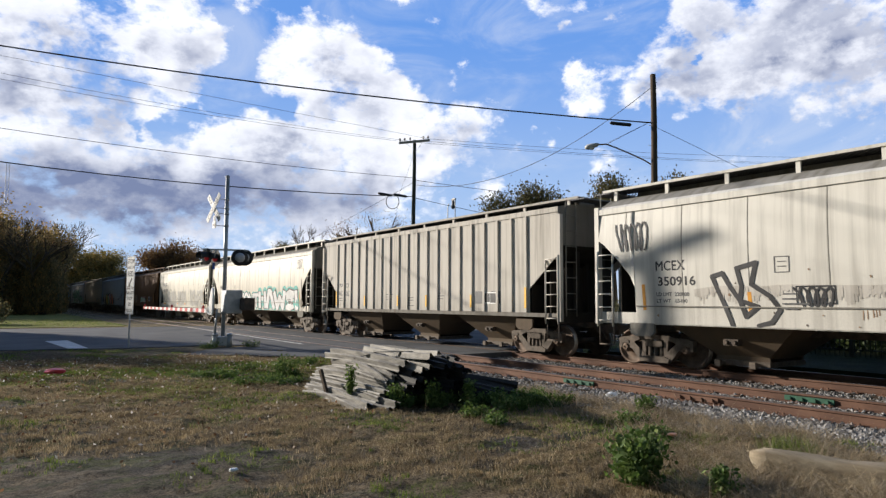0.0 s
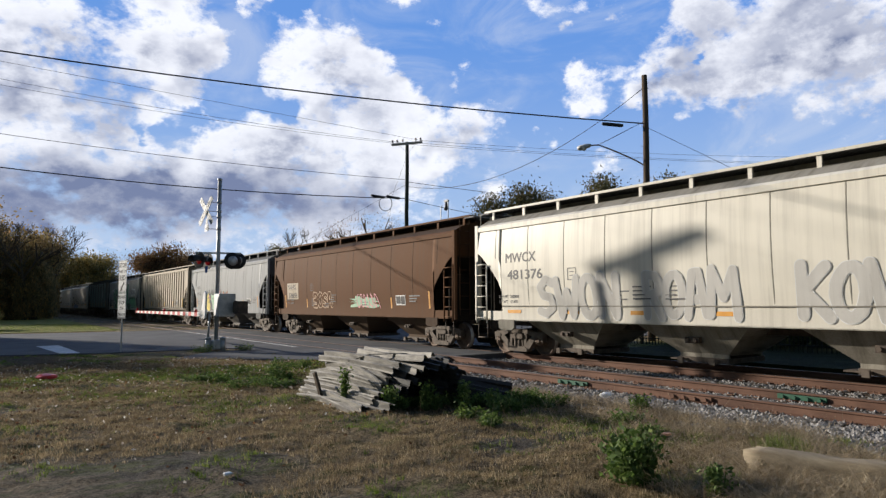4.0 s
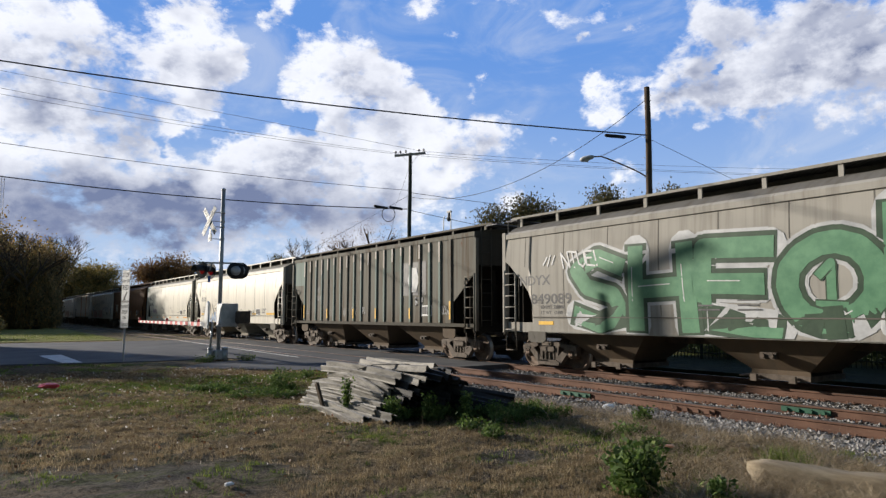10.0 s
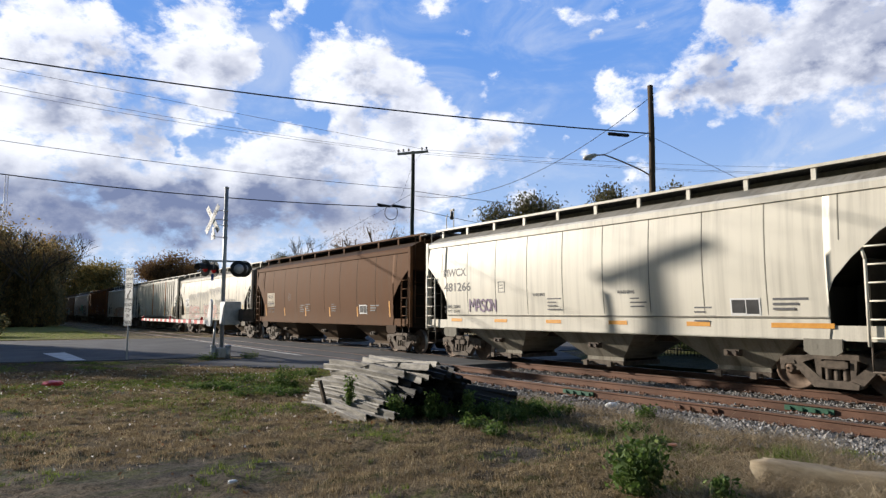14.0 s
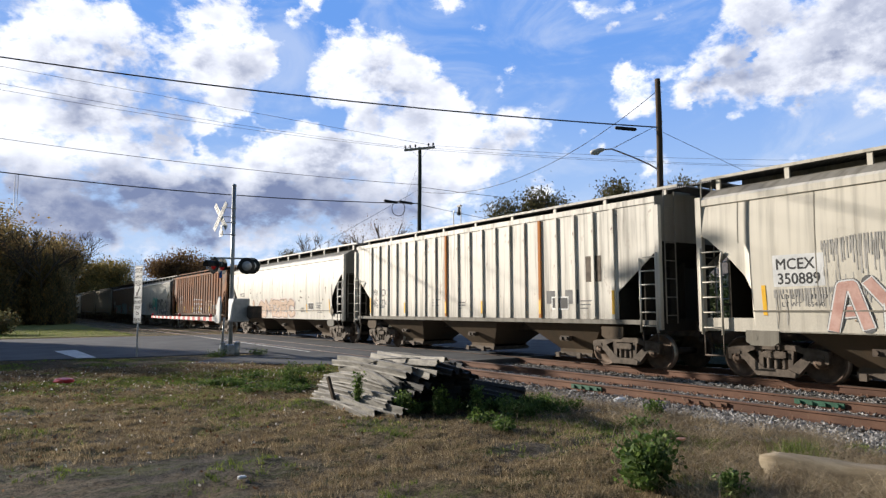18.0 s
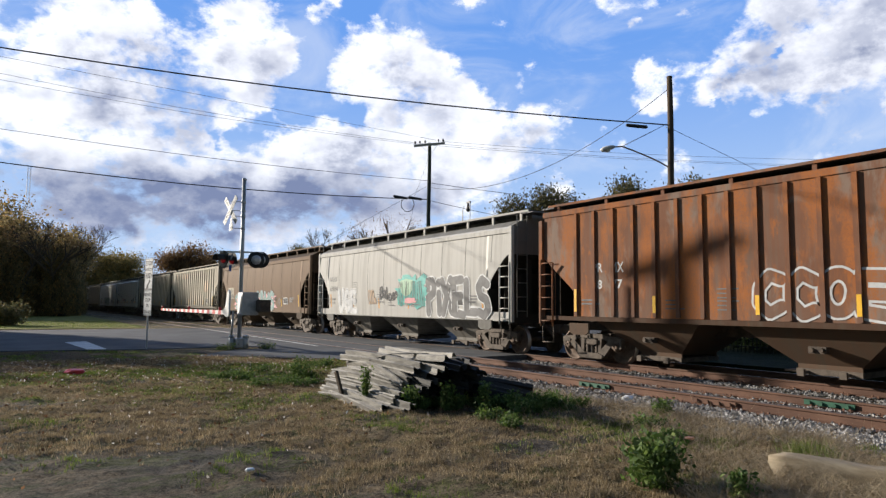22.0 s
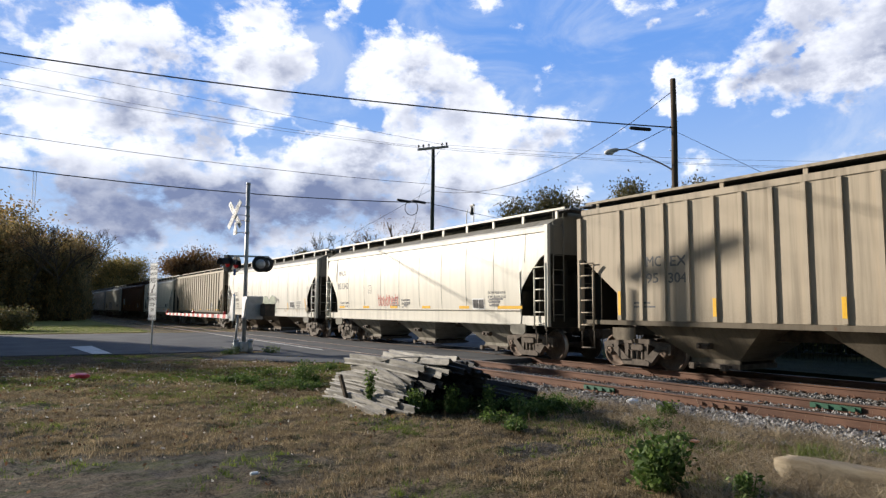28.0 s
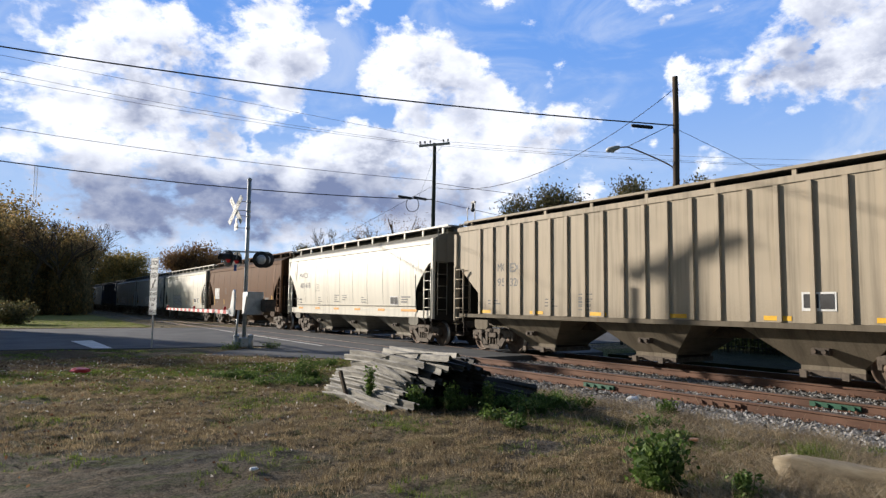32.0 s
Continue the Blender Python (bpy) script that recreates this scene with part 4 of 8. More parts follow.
def hopper_car(kind, u0, u1, paint, label, detail=True, banded=False, dark_under=False):
    """A covered hopper between the couplings at u0 and u1 of the train."""
    length = u1 - u0
    smooth = kind == "smooth"
    he = length / 2 - (0.70 if smooth else 0.80)
    he = round(he * 4) / 4
    skin, under, end_shade, worn, dusty = PAINTS[paint]
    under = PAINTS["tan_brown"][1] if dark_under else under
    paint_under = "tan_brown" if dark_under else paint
    car = thing("hopper_car", (TRACK_X, (u0 + u1) / 2, 0), label, "freight car", "cars of the train")
    outline, w = (ROOF_S, 1.57) if smooth else (ROOF_R, 1.50)
    put("roof", shared(("roof", kind, he, paint), roof_of(he, outline), [skin, dusty]), car)
    for s in (0, 1):
        put("side_sheet", shared(("side_sheet", kind, he, paint), smooth_side(he) if smooth else ribbed_side(he), skin), car, (0, 0, 0), "", 180 * s)
        # end walls take the duller tone, which stands in for their shade
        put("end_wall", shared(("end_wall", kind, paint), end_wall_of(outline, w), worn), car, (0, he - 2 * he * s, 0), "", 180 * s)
        put("shear_plate", shared(("shear_plate", paint), shear_plate, end_shade), car, (0, he - 2 * he * s, 0), "", 180 * s)
        put("bolster_web", shared(("bolster_web", paint), bolster_web, end_shade), car, (0, he - 2 * he * s, 0), "", 180 * s)
        put("end_bulkhead", shared(("end_bulkhead", paint), end_bulkhead, end_shade), car, (0, he - 2 * he * s, 0), "", 180 * s)
        put("slope_sheet", shared(("slope_sheet", kind, paint), slope_of(w), end_shade), car, (0, he - 2 * he * s, 0), "", 180 * s)
    tc = he - (1.32 if smooth else 1.45)
    for y in (-tc, tc):
        truck(car, y)
    half = length / 2
    put("centre_sill", shared(("centre_sill", he), lambda bm: box(bm, -0.2, 0.2, -he - 0.25, he + 0.25, 0.86, 1.22), STEEL_DARK), car)
    for s in (-1, 1):
        put("side_sill", shared(("side_sill", kind, he, paint), lambda bm: box(bm, -0.03, 0.03, -he - 0.1, he + 0.1, 1.07, 1.36) if smooth else box(bm, -0.02, 0.02, -he - 0.1, he + 0.1, 1.17, 1.285), skin if smooth else worn, 0.012), car, (s * (1.50 if smooth else 1.53), 0, 0))
        put("end_sill", shared(("end_sill", paint), lambda bm: box(bm, -1.46, 1.46, -0.08, 0.08, 1.02, 1.30), end_shade, 0.01), car, (0, s * (he + 0.02), 0))
        put("coupler", shared(("coupler",), coupler, STEEL_DARK), car, (0, s * (he + 0.22), 0), "", 0 if s > 0 else 180)
    spread = (he - 3.45) if smooth else (he - 3.55)
    for y in (-spread, 0, spread):
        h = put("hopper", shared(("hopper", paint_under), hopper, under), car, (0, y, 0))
        put("outlet_gate", shared(("outlet_gate", paint), outlet, STEEL_DUST), h)
        put("vibrator_bracket", shared(("vibrator_bracket",), vibrator_bracket, STEEL_DARK), h, (-1.12, 0, 0.72))
    zb = 4.63 if smooth else 4.62
    for s in (-1, 1):
        put("running_board", shared(("running_board", he), lambda bm: box(bm, -0.34, 0.34, -he - 0.35, he + 0.35, -0.02, 0.02), GRATING), car, (s * 0.69, 0, zb))
    put("edge_rail", shared(("edge_rail", he, paint), lambda bm: box(bm, -0.02, 0.02, -he - 0.3, he + 0.3, -0.025, 0.04), skin), car, (-1.03, 0, zb))
    put("hatch_cover", shared(("hatch_cover", he, paint), lambda bm: box(bm, -0.34, 0.34, -he + 0.3, he - 0.3, 4.40, 4.68), worn, 0.05), car)
    if smooth and banded:
        for s in (-1, 1):
            put("sill_ledge", shared(("sill_ledge", he, paint), lambda bm: box(bm, -0.03, 0.03, -he + 1.15, he - 1.15, 1.50, 1.53), worn, 0.01), car, (s * 1.555, 0, 0))
    count = 11 if smooth else 9
    for k in range(count):
        y = -he + 0.1 + (2 * he - 0.2) * k / (count - 1)
        put("walk_post", shared(("walk_post", paint), walk_post, skin), car, (-0.99, y, zb - 4.70))
        if detail:
            put("walk_post", shared(("walk_post", paint), walk_post, skin), car, (0.99, y, zb - 4.70))
    for e in (-1, 1):
        for s in (-1, 1):
            if s > 0 and not detail:
                continue
            put("ladder", shared(("ladder", paint), ladder, skin), car, (s * 1.61, e * (he + 0.04), 0), "", 0 if e < 0 else 180)
            put("stirrup", shared(("stirrup",), stirrup, STEEL_DUST), car, (s * 1.56, e * (he + 0.02), 0), "", 0 if e < 0 else 180)
            put("corner_post", shared(("corner_post", paint), corner_post, skin), car, (s * 1.55, e * (he + 0.06), 0))
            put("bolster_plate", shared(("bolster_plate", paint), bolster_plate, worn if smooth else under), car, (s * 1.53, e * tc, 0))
        put("end_ladder", shared(("end_ladder", paint), end_ladder, worn), car, (-1.36, e * (he + 0.12), 0))
        put("end_platform", shared(("end_platform", paint), lambda bm: box(bm, -1.1, 1.1, -0.28, 0.28, -0.02, 0.02), GRATING), car, (0, e * (he + 0.30), zb - 0.06))
        put("end_post", shared(("end_post", paint), lambda bm: box(bm, -0.09, 0.09, -0.05, 0.05, 1.25, 3.1), end_shade), car, (0.55, e * (he - 0.25), 0))
        put("end_post", shared(("end_post", paint), lambda bm: box(bm, -0.09, 0.09, -0.05, 0.05, 1.25, 3.1), end_shade), car, (-0.55, e * (he - 0.25), 0))
    put("brake_gear", shared(("brake_gear",), brake_gear, STEEL_DARK), car, (0.3, he - 0.9, 1.62))
    if smooth:
        seams = 10
        for k in range(seams):
            y = -he + 0.9 + (2 * he - 1.8) * k / (seams - 1)
            low = 3.0 if k in (0, seams - 1) else 1.52

            def seam(bm):
                rows = [[bm.verts.new((-side_x(z) - d, dy, z)) for z in [low + (3.90 - low) * q / 7 for q in range(8)]] for dy, d in ((-0.017, 0.0), (-0.008, 0.005), (0.008, 0.005), (0.017, 0.0))]
                for a, b in zip(rows, rows[1:]):
                    for q in range(7):
                        bm.faces.new((a[q], a[q + 1], b[q + 1], b[q])).smooth = True
            put("seam", shared(("seam", paint, low), seam, worn), car, (0, y, 0))
    else:
        ribs = 20
        gap = (he - 1.36) * 2 / (ribs - 1)
        for k in range(ribs):
            y = -he + 1.36 + gap * k
            tint = "pale_teal" if paint == "dark_green" and k % 3 else "rust_orange" if paint == "white_rusty" and k in (4, 11) else paint
            put("rib", shared(("rib", tint), rib, PAINTS[tint][0], 0.02), car, (0, y, 0))
            if detail:
                put("rib", shared(("rib", paint), rib, skin, 0.02), car, (0, y, 0), "", 180)
    car["half"] = he
    return car


def data_bars(car, y, z, rows, width, ribbed=False, height=0.045):
    """Small stencilled lines that cannot be read."""
    bm = bmesh.new()
    for k in range(rows):
        x = -(1.53 if ribbed else side_x(z)) - 0.004
        w = width * (0.75 + 0.25 * math.sin(k * 2.3 + y))
        sheet(bm, [(x, y, z - k * 0.1), (x, y - w, z - k * 0.1), (x, y - w, z - k * 0.1 + height), (x, y, z - k * 0.1 + height)])
    tagged(part("data_stencil", bm, INK_GREY, car), kind="stuff")


# each car: kind, front coupling, paint, label
GAPS = [-5.2, 12.6, 29.9, 47.6, 64.0, 81.4, 97.65, 115.1, 132.5, 149.3, 167.0, 183.5, 201.2, 218.9, 236.3, 254.1, 271.4, 287.7, 305.2, 322.1, 339.5, 357.1, 374.6, 392.4, 409.0,
        426.5, 444.1, 461.6, 479.0, 496.4, 513.8, 531.2, 548.6, 566.0, 583.4, 600.8, 618.2]
CARS = [
    ("smooth", "white", "dirty white covered hopper car with black spray-painted shapes"),
    ("ribbed", "ash", "ash-white ribbed covered hopper car, weathered"),
    ("smooth", "old_cream", "cream covered hopper car with white block graffiti"),
    ("smooth", "cream", "cream covered hopper car with faded graffiti along the sill"),
    ("smooth", "brown", "rust-brown covered hopper car with a pale number panel"),
    ("smooth", "grey", "light grey covered hopper car with cartoon graffiti"),
    ("ribbed", "tan", "tan ribbed covered hopper car with black tags"),
    ("smooth", "grey_white", "grey-white covered hopper car with big green graffiti"),
    ("ribbed", "dark_green", "dark green-grey ribbed covered hopper car, rust-stained"),
    ("smooth", "cream", "cream covered hopper car with blue and white graffiti"),
    ("smooth", "cream", "clean cream covered hopper car"),
    ("smooth", "brown", "rust-brown covered hopper car with a pale number panel"),
    ("smooth", "old_cream", "stained cream covered hopper car with faded red graffiti"),
    ("ribbed", "white_rusty", "white ribbed covered hopper car with rust stains"),
    ("smooth", "white", "white covered hopper car with tan outlined graffiti"),
    ("ribbed", "rusty", "rusty red-brown ribbed covered hopper car"),
    ("smooth", "pale_grey", "pale grey covered hopper car with silver and teal graffiti"),
    ("smooth", "tan_brown", "tan-brown covered hopper car with colourful graffiti band"),
    ("ribbed", "pale_tan", "weathered pale tan ribbed covered hopper car"),
    ("ribbed", "tan", "tan ribbed covered hopper car with orange reflectors"),
    ("smooth", "cream", "cream covered hopper car with a red tag"),
    ("smooth", "white", "white covered hopper car with faded green graffiti"),
    ("ribbed", "tan", "tan ribbed covered hopper car with yellow reflectors"),
    ("smooth", "cream", "clean cream covered hopper car"),
    ("smooth", "brown", "brown covered hopper car with a pale number panel"),
    ("smooth", "cream", "cream covered hopper car"),
    ("smooth", "grey", "pale grey covered hopper car with dark tags"),
    ("smooth", "grey", "grey covered hopper car"),
    ("ribbed", "navy", "dark blue covered hopper car"),
    ("smooth", "grey", "grey covered hopper car"),
    ("ribbed", "dark_green", "dark grey ribbed covered hopper car"),
    ("smooth", "brown", "brown covered hopper car"),
    ("ribbed", "tan", "tan ribbed covered hopper car"),
    ("smooth", "grey", "grey covered hopper car"),
    ("smooth", "brown", "brown covered hopper car"),
    ("smooth", "grey", "grey covered hopper car"),
]
BROWN_UNDER = (0, 1, 2, 7, 8, 12, 13, 14, 17, 21)   # cars whose hoppers are dirt-brown, darkened too for shade under the sill
BANDED = (0, 2, 3, 7, 9, 10, 12, 14, 20, 21, 23)   # cars with a ledge over the sill
TRAIN = [hopper_car(kind, GAPS[k], GAPS[k + 1], paint, label, k < 26, k in BANDED, k in BROWN_UNDER) for k, (kind, paint, label) in enumerate(CARS)]


# ---- lettering, reflectors and graffiti on the near sides ----
def lay(car, text, yl, yr, zb, zt, ink, grow=0.0, layer=0, ribbed=False, jag=0.0, name="lettering", lean=0.0):
    """Lettering that fills the box from yl to yr and zb to zt on the car's side."""
    base, _ = letters(text, 1.0, 0.0)
    x0, x1 = min(v[0] for v in base), max(v[0] for v in base)
    b0, b1 = min(v[1] for v in base), max(v[1] for v in base)
    if grow < 0.02:
        verts, faces = [], []
        one, tris = letters(text, 1.0, 0.0)
        for dx, dy in ((0, 0), (0.022, 0), (-0.022, 0), (0, 0.018), (0, -0.018)):
            faces += [tuple(i + len(verts) for i in f) for f in tris]
            verts += [(x + dx, y + dy, len(verts) * 1e-6) for x, y, _ in one]
    else:
        verts, faces = letters(text, 1.0, grow)
    sx, sz = (yl - yr) / (x1 - x0), (zt - zb) / (b1 - b0)
    lift = 0.003 if layer == 0 and zt - zb < 0.45 else 0.010 + 0.006 * layer
    out = []
    for x, y, up in verts:
        u, w = (x - x0) * sx, (y - b0) * sz
        z = zb + w * (1 + jag * math.sin(u * 2.1 + 0.7)) + jag * 0.5 * math.sin(u * 5.3)
        yy = yl - u - jag * 0.6 * math.sin(w * 4.0 + u) - lean * w
        out.append((-(1.53 if ribbed else side_x(min(3.9, z))) - lift - up, yy, z))
    return tagged(raw(name, out, faces, ink, car), kind="stuff")


def splash(car, yl, yr, zb, zt, ink, seed, layer=0, ribbed=False, spike=0.25, points=26, name="graffiti_patch"):
    """A ragged painted patch."""
    rng = random.Random(seed)
    cy, cz, ry, rz = (yl + yr) / 2, (zb + zt) / 2, (yl - yr) / 2, (zt - zb) / 2
    ring = []
    for k in range(points):
        a = k * math.tau / points
        c, s = math.cos(a), math.sin(a)
        box_r = 1 / max(abs(c), abs(s)) ** 0.7
        r = box_r * (1 - spike * rng.random())
        ring.append((cy + ry * c * r, max(zb, min(zt, cz + rz * s * r))))
    bm = bmesh.new()
    px = lambda z: -(1.53 if ribbed else side_x(min(3.9, z))) - 0.010 - 0.006 * layer
    mid = bm.verts.new((px(cz), cy, cz))
    rows = []
    for f in (0.5, 1.0):
        rows.append([bm.verts.new((px(cz + (z - cz) * f), cy + (y - cy) * f, cz + (z - cz) * f)) for y, z in ring])
    n = len(ring)
    for k in range(n):
        bm.faces.new((mid, rows[0][k], rows[0][(k + 1) % n]))
        bm.faces.new((rows[0][k], rows[1][k], rows[1][(k + 1) % n], rows[0][(k + 1) % n]))
    return part(name, bm, ink, car)


def scribble(car, yl, yr, zb, zt, ink, seed, ribbed=False, width=0.022, turns=7, layer=1):
    """A looping spray line."""
    rng = random.Random(seed)
    n = turns * 10
    pts = []
    for k in range(n + 1):
        f = k / n
        pts.append((yl + (yr - yl) * f + 0.5 * abs(yl - yr) / turns * math.sin(f * turns * math.tau + seed), (zb + zt) / 2 + (zt - zb) / 2 * math.cos(f * turns * math.tau * 0.93 + rng.uniform(-0.25, 0.25))))
    bm = bmesh.new()
    px = lambda z: -(1.53 if ribbed else side_x(min(3.9, z))) - 0.010 - 0.006 * layer
    for (ya, za), (yb, zb_) in zip(pts, pts[1:]):
        d = Vector((yb - ya, zb_ - za))
        if d.length < 1e-4:
            continue
        q = Vector((-d.y, d.x)).normalized() * width
        e = d.normalized() * width * 0.5
        sheet(bm, [(px(z), y, z) for y, z in ((ya + q.x - e.x, za + q.y - e.y), (ya - q.x - e.x, za - q.y - e.y), (yb - q.x + e.x, zb_ - q.y + e.y), (yb + q.x + e.x, zb_ + q.y + e.y))])
    return part("graffiti_tag", bm, ink, car)


RING = [(0.5 + 0.5 * math.cos(k * math.tau / 14), 0.5 + 0.5 * math.sin(k * math.tau / 14)) for k in range(15)]
BOWL = [(0.08, 0.0), (0.08, 1.0), (0.70, 0.97), (0.92, 0.80), (0.80, 0.58), (0.10, 0.48)]
HAND = {
    "A": [[(0, 0), (0.35, 1), (0.65, 1), (1, 0)], [(0.2, 0.38), (0.8, 0.38)]],
    "B": [BOWL, [(0.10, 0.48), (0.85, 0.42), (0.95, 0.18), (0.75, 0.0), (0.08, 0.0)]],
    "C": [[(0.95, 0.85), (0.5, 1), (0.08, 0.7), (0.05, 0.3), (0.5, 0), (0.95, 0.15)]],
    "D": [[(0.05, 0), (0.05, 1), (0.7, 0.88), (0.95, 0.5), (0.7, 0.12), (0.05, 0)]],
    "E": [[(0.95, 0.98), (0.05, 0.95), (0, 0.05), (1, 0)], [(0.05, 0.5), (0.8, 0.53)]],
    "G": [[(0.95, 0.85), (0.5, 1), (0.06, 0.65), (0.1, 0.2), (0.5, 0), (0.95, 0.12), (0.95, 0.45), (0.55, 0.45)]],
    "H": [[(0.05, 0), (0.08, 1)], [(0.95, 0), (0.92, 1)], [(0.05, 0.48), (0.95, 0.52)]],
    "I": [[(0.5, 0), (0.5, 1)]],
    "i": [[(0.5, 0), (0.5, 0.6)], [(0.45, 0.92), (0.55, 0.95)]],
    "K": [[(0.08, 0), (0.06, 1)], [(0.92, 1), (0.15, 0.5), (1, 0)]],
    "L": [[(0.12, 1), (0.06, 0.05), (1, 0)]],
    "M": [[(0, 0), (0.1, 1), (0.5, 0.4), (0.9, 1), (1, 0)]],
    "N": [[(0, 0), (0.05, 1), (0.92, 0), (0.97, 1)]],
    "O": [RING],
    "P": [BOWL],
    "R": [BOWL, [(0.45, 0.48), (0.98, 0)]],
    "S": [[(0.95, 0.86), (0.5, 1), (0.07, 0.80), (0.28, 0.55), (0.82, 0.44), (0.95, 0.17), (0.5, 0), (0.02, 0.12)]],
    "T": [[(0, 1), (1, 0.96)], [(0.5, 0.97), (0.5, 0)]],
    "U": [[(0.02, 1), (0.06, 0.22), (0.5, 0), (0.94, 0.22), (0.98, 1)]],
    "V": [[(0, 1), (0.45, 0), (1, 1)]],
    "W": [[(0, 1), (0.22, 0), (0.5, 0.65), (0.78, 0), (1, 1)]],
    "X": [[(0, 0), (1, 1)], [(0, 1), (1, 0)]],
    "Y": [[(0, 1), (0.5, 0.5), (1, 1)], [(0.5, 0.5), (0.5, 0)]],
    "Z": [[(0, 1), (0.95, 0.95), (0.05, 0.05), (1, 0)]],
    "!": [[(0.4, 1), (0.5, 0.35)], [(0.5, 0.08), (0.52, 0.0)]],
    "1": [[(0.1, 0.7), (0.55, 1), (0.5, 0)], [(0.0, 0.0), (1.0, 0.02)]],
}
NARROW = {"I": 0.45, "i": 0.42, "!": 0.4, "1": 0.7, "M": 1.3, "W": 1.35}


def brush(car, lines, half, mat, lift, ribbed=False, rounded=True, name="graffiti_line", low=1.10):
    """Painted strokes along lines of (y, z): flat ribbons with round joints."""
    verts, faces = [], []

    def patch(pts):
        d = lift + 0.00012 * (len(faces) % 23)
        faces.append(tuple(range(len(verts), len(verts) + len(pts))))
        for y, z in pts:
            z = max(low, z)
            verts.append((-(1.53 if ribbed else side_x(min(3.9, z))) - d, y, z))

    for line in lines:
        p = [Vector(q) for q in line]
        last = len(p) - 1
        for k, (a, b) in enumerate(zip(p, p[1:])):
            if (b - a).length < 1e-5:
                continue
            d = (b - a).normalized()
            q = Vector((-d.y, d.x)) * half
            ea = d * half * (0.55 if k == 0 and not rounded else 0)
            eb = d * half * (0.55 if k == last - 1 and not rounded else 0)
            cuts = max(1, int((b - a).length / 0.5))
            for j in range(cuts):
                m = (a - ea).lerp(b + eb, j / cuts)
                n = (a - ea).lerp(b + eb, (j + 1) / cuts)
                patch([m + q, m - q, n - q, n + q])
        for k, c in enumerate(p):
            if rounded or 0 < k < last:
                patch([c + Vector((math.cos(j * math.tau / 10), math.sin(j * math.tau / 10))) * half for j in range(10)])
    return tagged(raw(name, verts, faces, mat, car), kind="stuff")


def piece(car, text, yl, yr, zb, zt, fill, edge, halo=None, weight=0.30, rim=0.035, seed=0, ribbed=False, rounded=False, lean=0.0, shine=None, jump=0.08, glow=2.6):
    """A graffiti piece of brushed capitals: halo, outline, fill and highlights."""
    rng = random.Random(seed * 7 + len(text))
    wide = [NARROW.get(c, 1.0) for c in text]
    total, at, lines = sum(wide), 0.0, []
    unit = (yl - yr) / total
    half = unit * weight / 2
    for c, w in zip(text, wide):
        x0, x1 = at * unit + half * 0.55, (at + w) * unit - half * 0.55
        b0, b1 = zb + half * 0.6 + rng.uniform(0, jump) * (zt - zb), zt - half * 0.6 - rng.uniform(0, jump) * (zt - zb)
        tip, sway = rng.uniform(-0.08, 0.08), rng.uniform(-0.05, 0.05)
        for line in HAND[c]:
            pts = []
            for u, v in line:
                x = x0 + (x1 - x0) * (u + sway * (v - 0.5) + 0.015 * rng.uniform(-1, 1))
                z = b0 + (b1 - b0) * (v + tip * (u - 0.5))
                pts.append((yl - x + lean * (z - zb), z))
            lines.append(pts)
        at += w
    if halo is not None:
        brush(car, lines, half + rim * glow, halo, 0.008, ribbed, True, "graffiti_halo")
    brush(car, lines, half + rim, edge, 0.012, ribbed, rounded, "graffiti_outline")
    brush(car, lines, half, fill, 0.016, ribbed, rounded, "graffiti_fill")
    if shine is not None:
        glints = []
        for line in lines:
            k = rng.randrange(len(line) - 1)
            a, b = Vector(line[k]), Vector(line[k + 1])
            off = Vector((half * 0.45, half * 0.3))
            glints.append([tuple(a.lerp(b, 0.15) + off), tuple(a.lerp(b, 0.75) + off)])
        brush(car, glints, 0.012, shine, 0.020, ribbed, True, "graffiti_highlight")


def figure(car, lines, yl, yr, zb, zt, mat, half, lift=0.012, ribbed=False):
    """Free strokes given in a unit box."""
    brush(car, [[(yl + (yr - yl) * u, zb + (zt - zb) * v) for u, v in line] for line in lines], half, mat, lift, ribbed)


def drips(car, yl, yr, z, drop, mat, seed, lift=0.005, ribbed=False, top=0.12, step=0.04, half=0.022):
    """A washed-out band of paint that has run down the side."""
    rng = random.Random(seed)
    lines, y = [], yl
    while y > yr:
        d = drop * (0.25 + 0.75 * abs(noise.noise((y * 1.3, seed, 0.3))) * 2) * rng.uniform(0.4, 1.0)
        zt = z + top * noise.noise((y * 0.8, seed, 2.0))
        lines.append([(y, zt), (y + rng.uniform(-0.01, 0.01), max(1.15, zt - d))])
        y -= step * rng.uniform(0.5, 1.4)
    brush(car, lines, half, mat, lift, ribbed, False, "paint_run")


def flames(car, yl, yr, zb, zt, mat, seed, lift=0.010):
    """A dark sprayed ground with a spiky upper edge."""
    rng = random.Random(seed)
    lines, y = [], yl
    while y > yr:
        f = (yl - y) / (yl - yr)
        h = (zt - zb) * (0.18 + 0.82 * math.sin(math.pi * min(1, 0.04 + f * 0.94)) ** 0.55) * rng.uniform(0.66, 1.0)
        lines.append([(y, zb), (y + rng.uniform(-0.03, 0.03), zb + h)])
        y -= 0.055
    brush(car, lines, 0.034, mat, lift, False, False, "graffiti_ground")


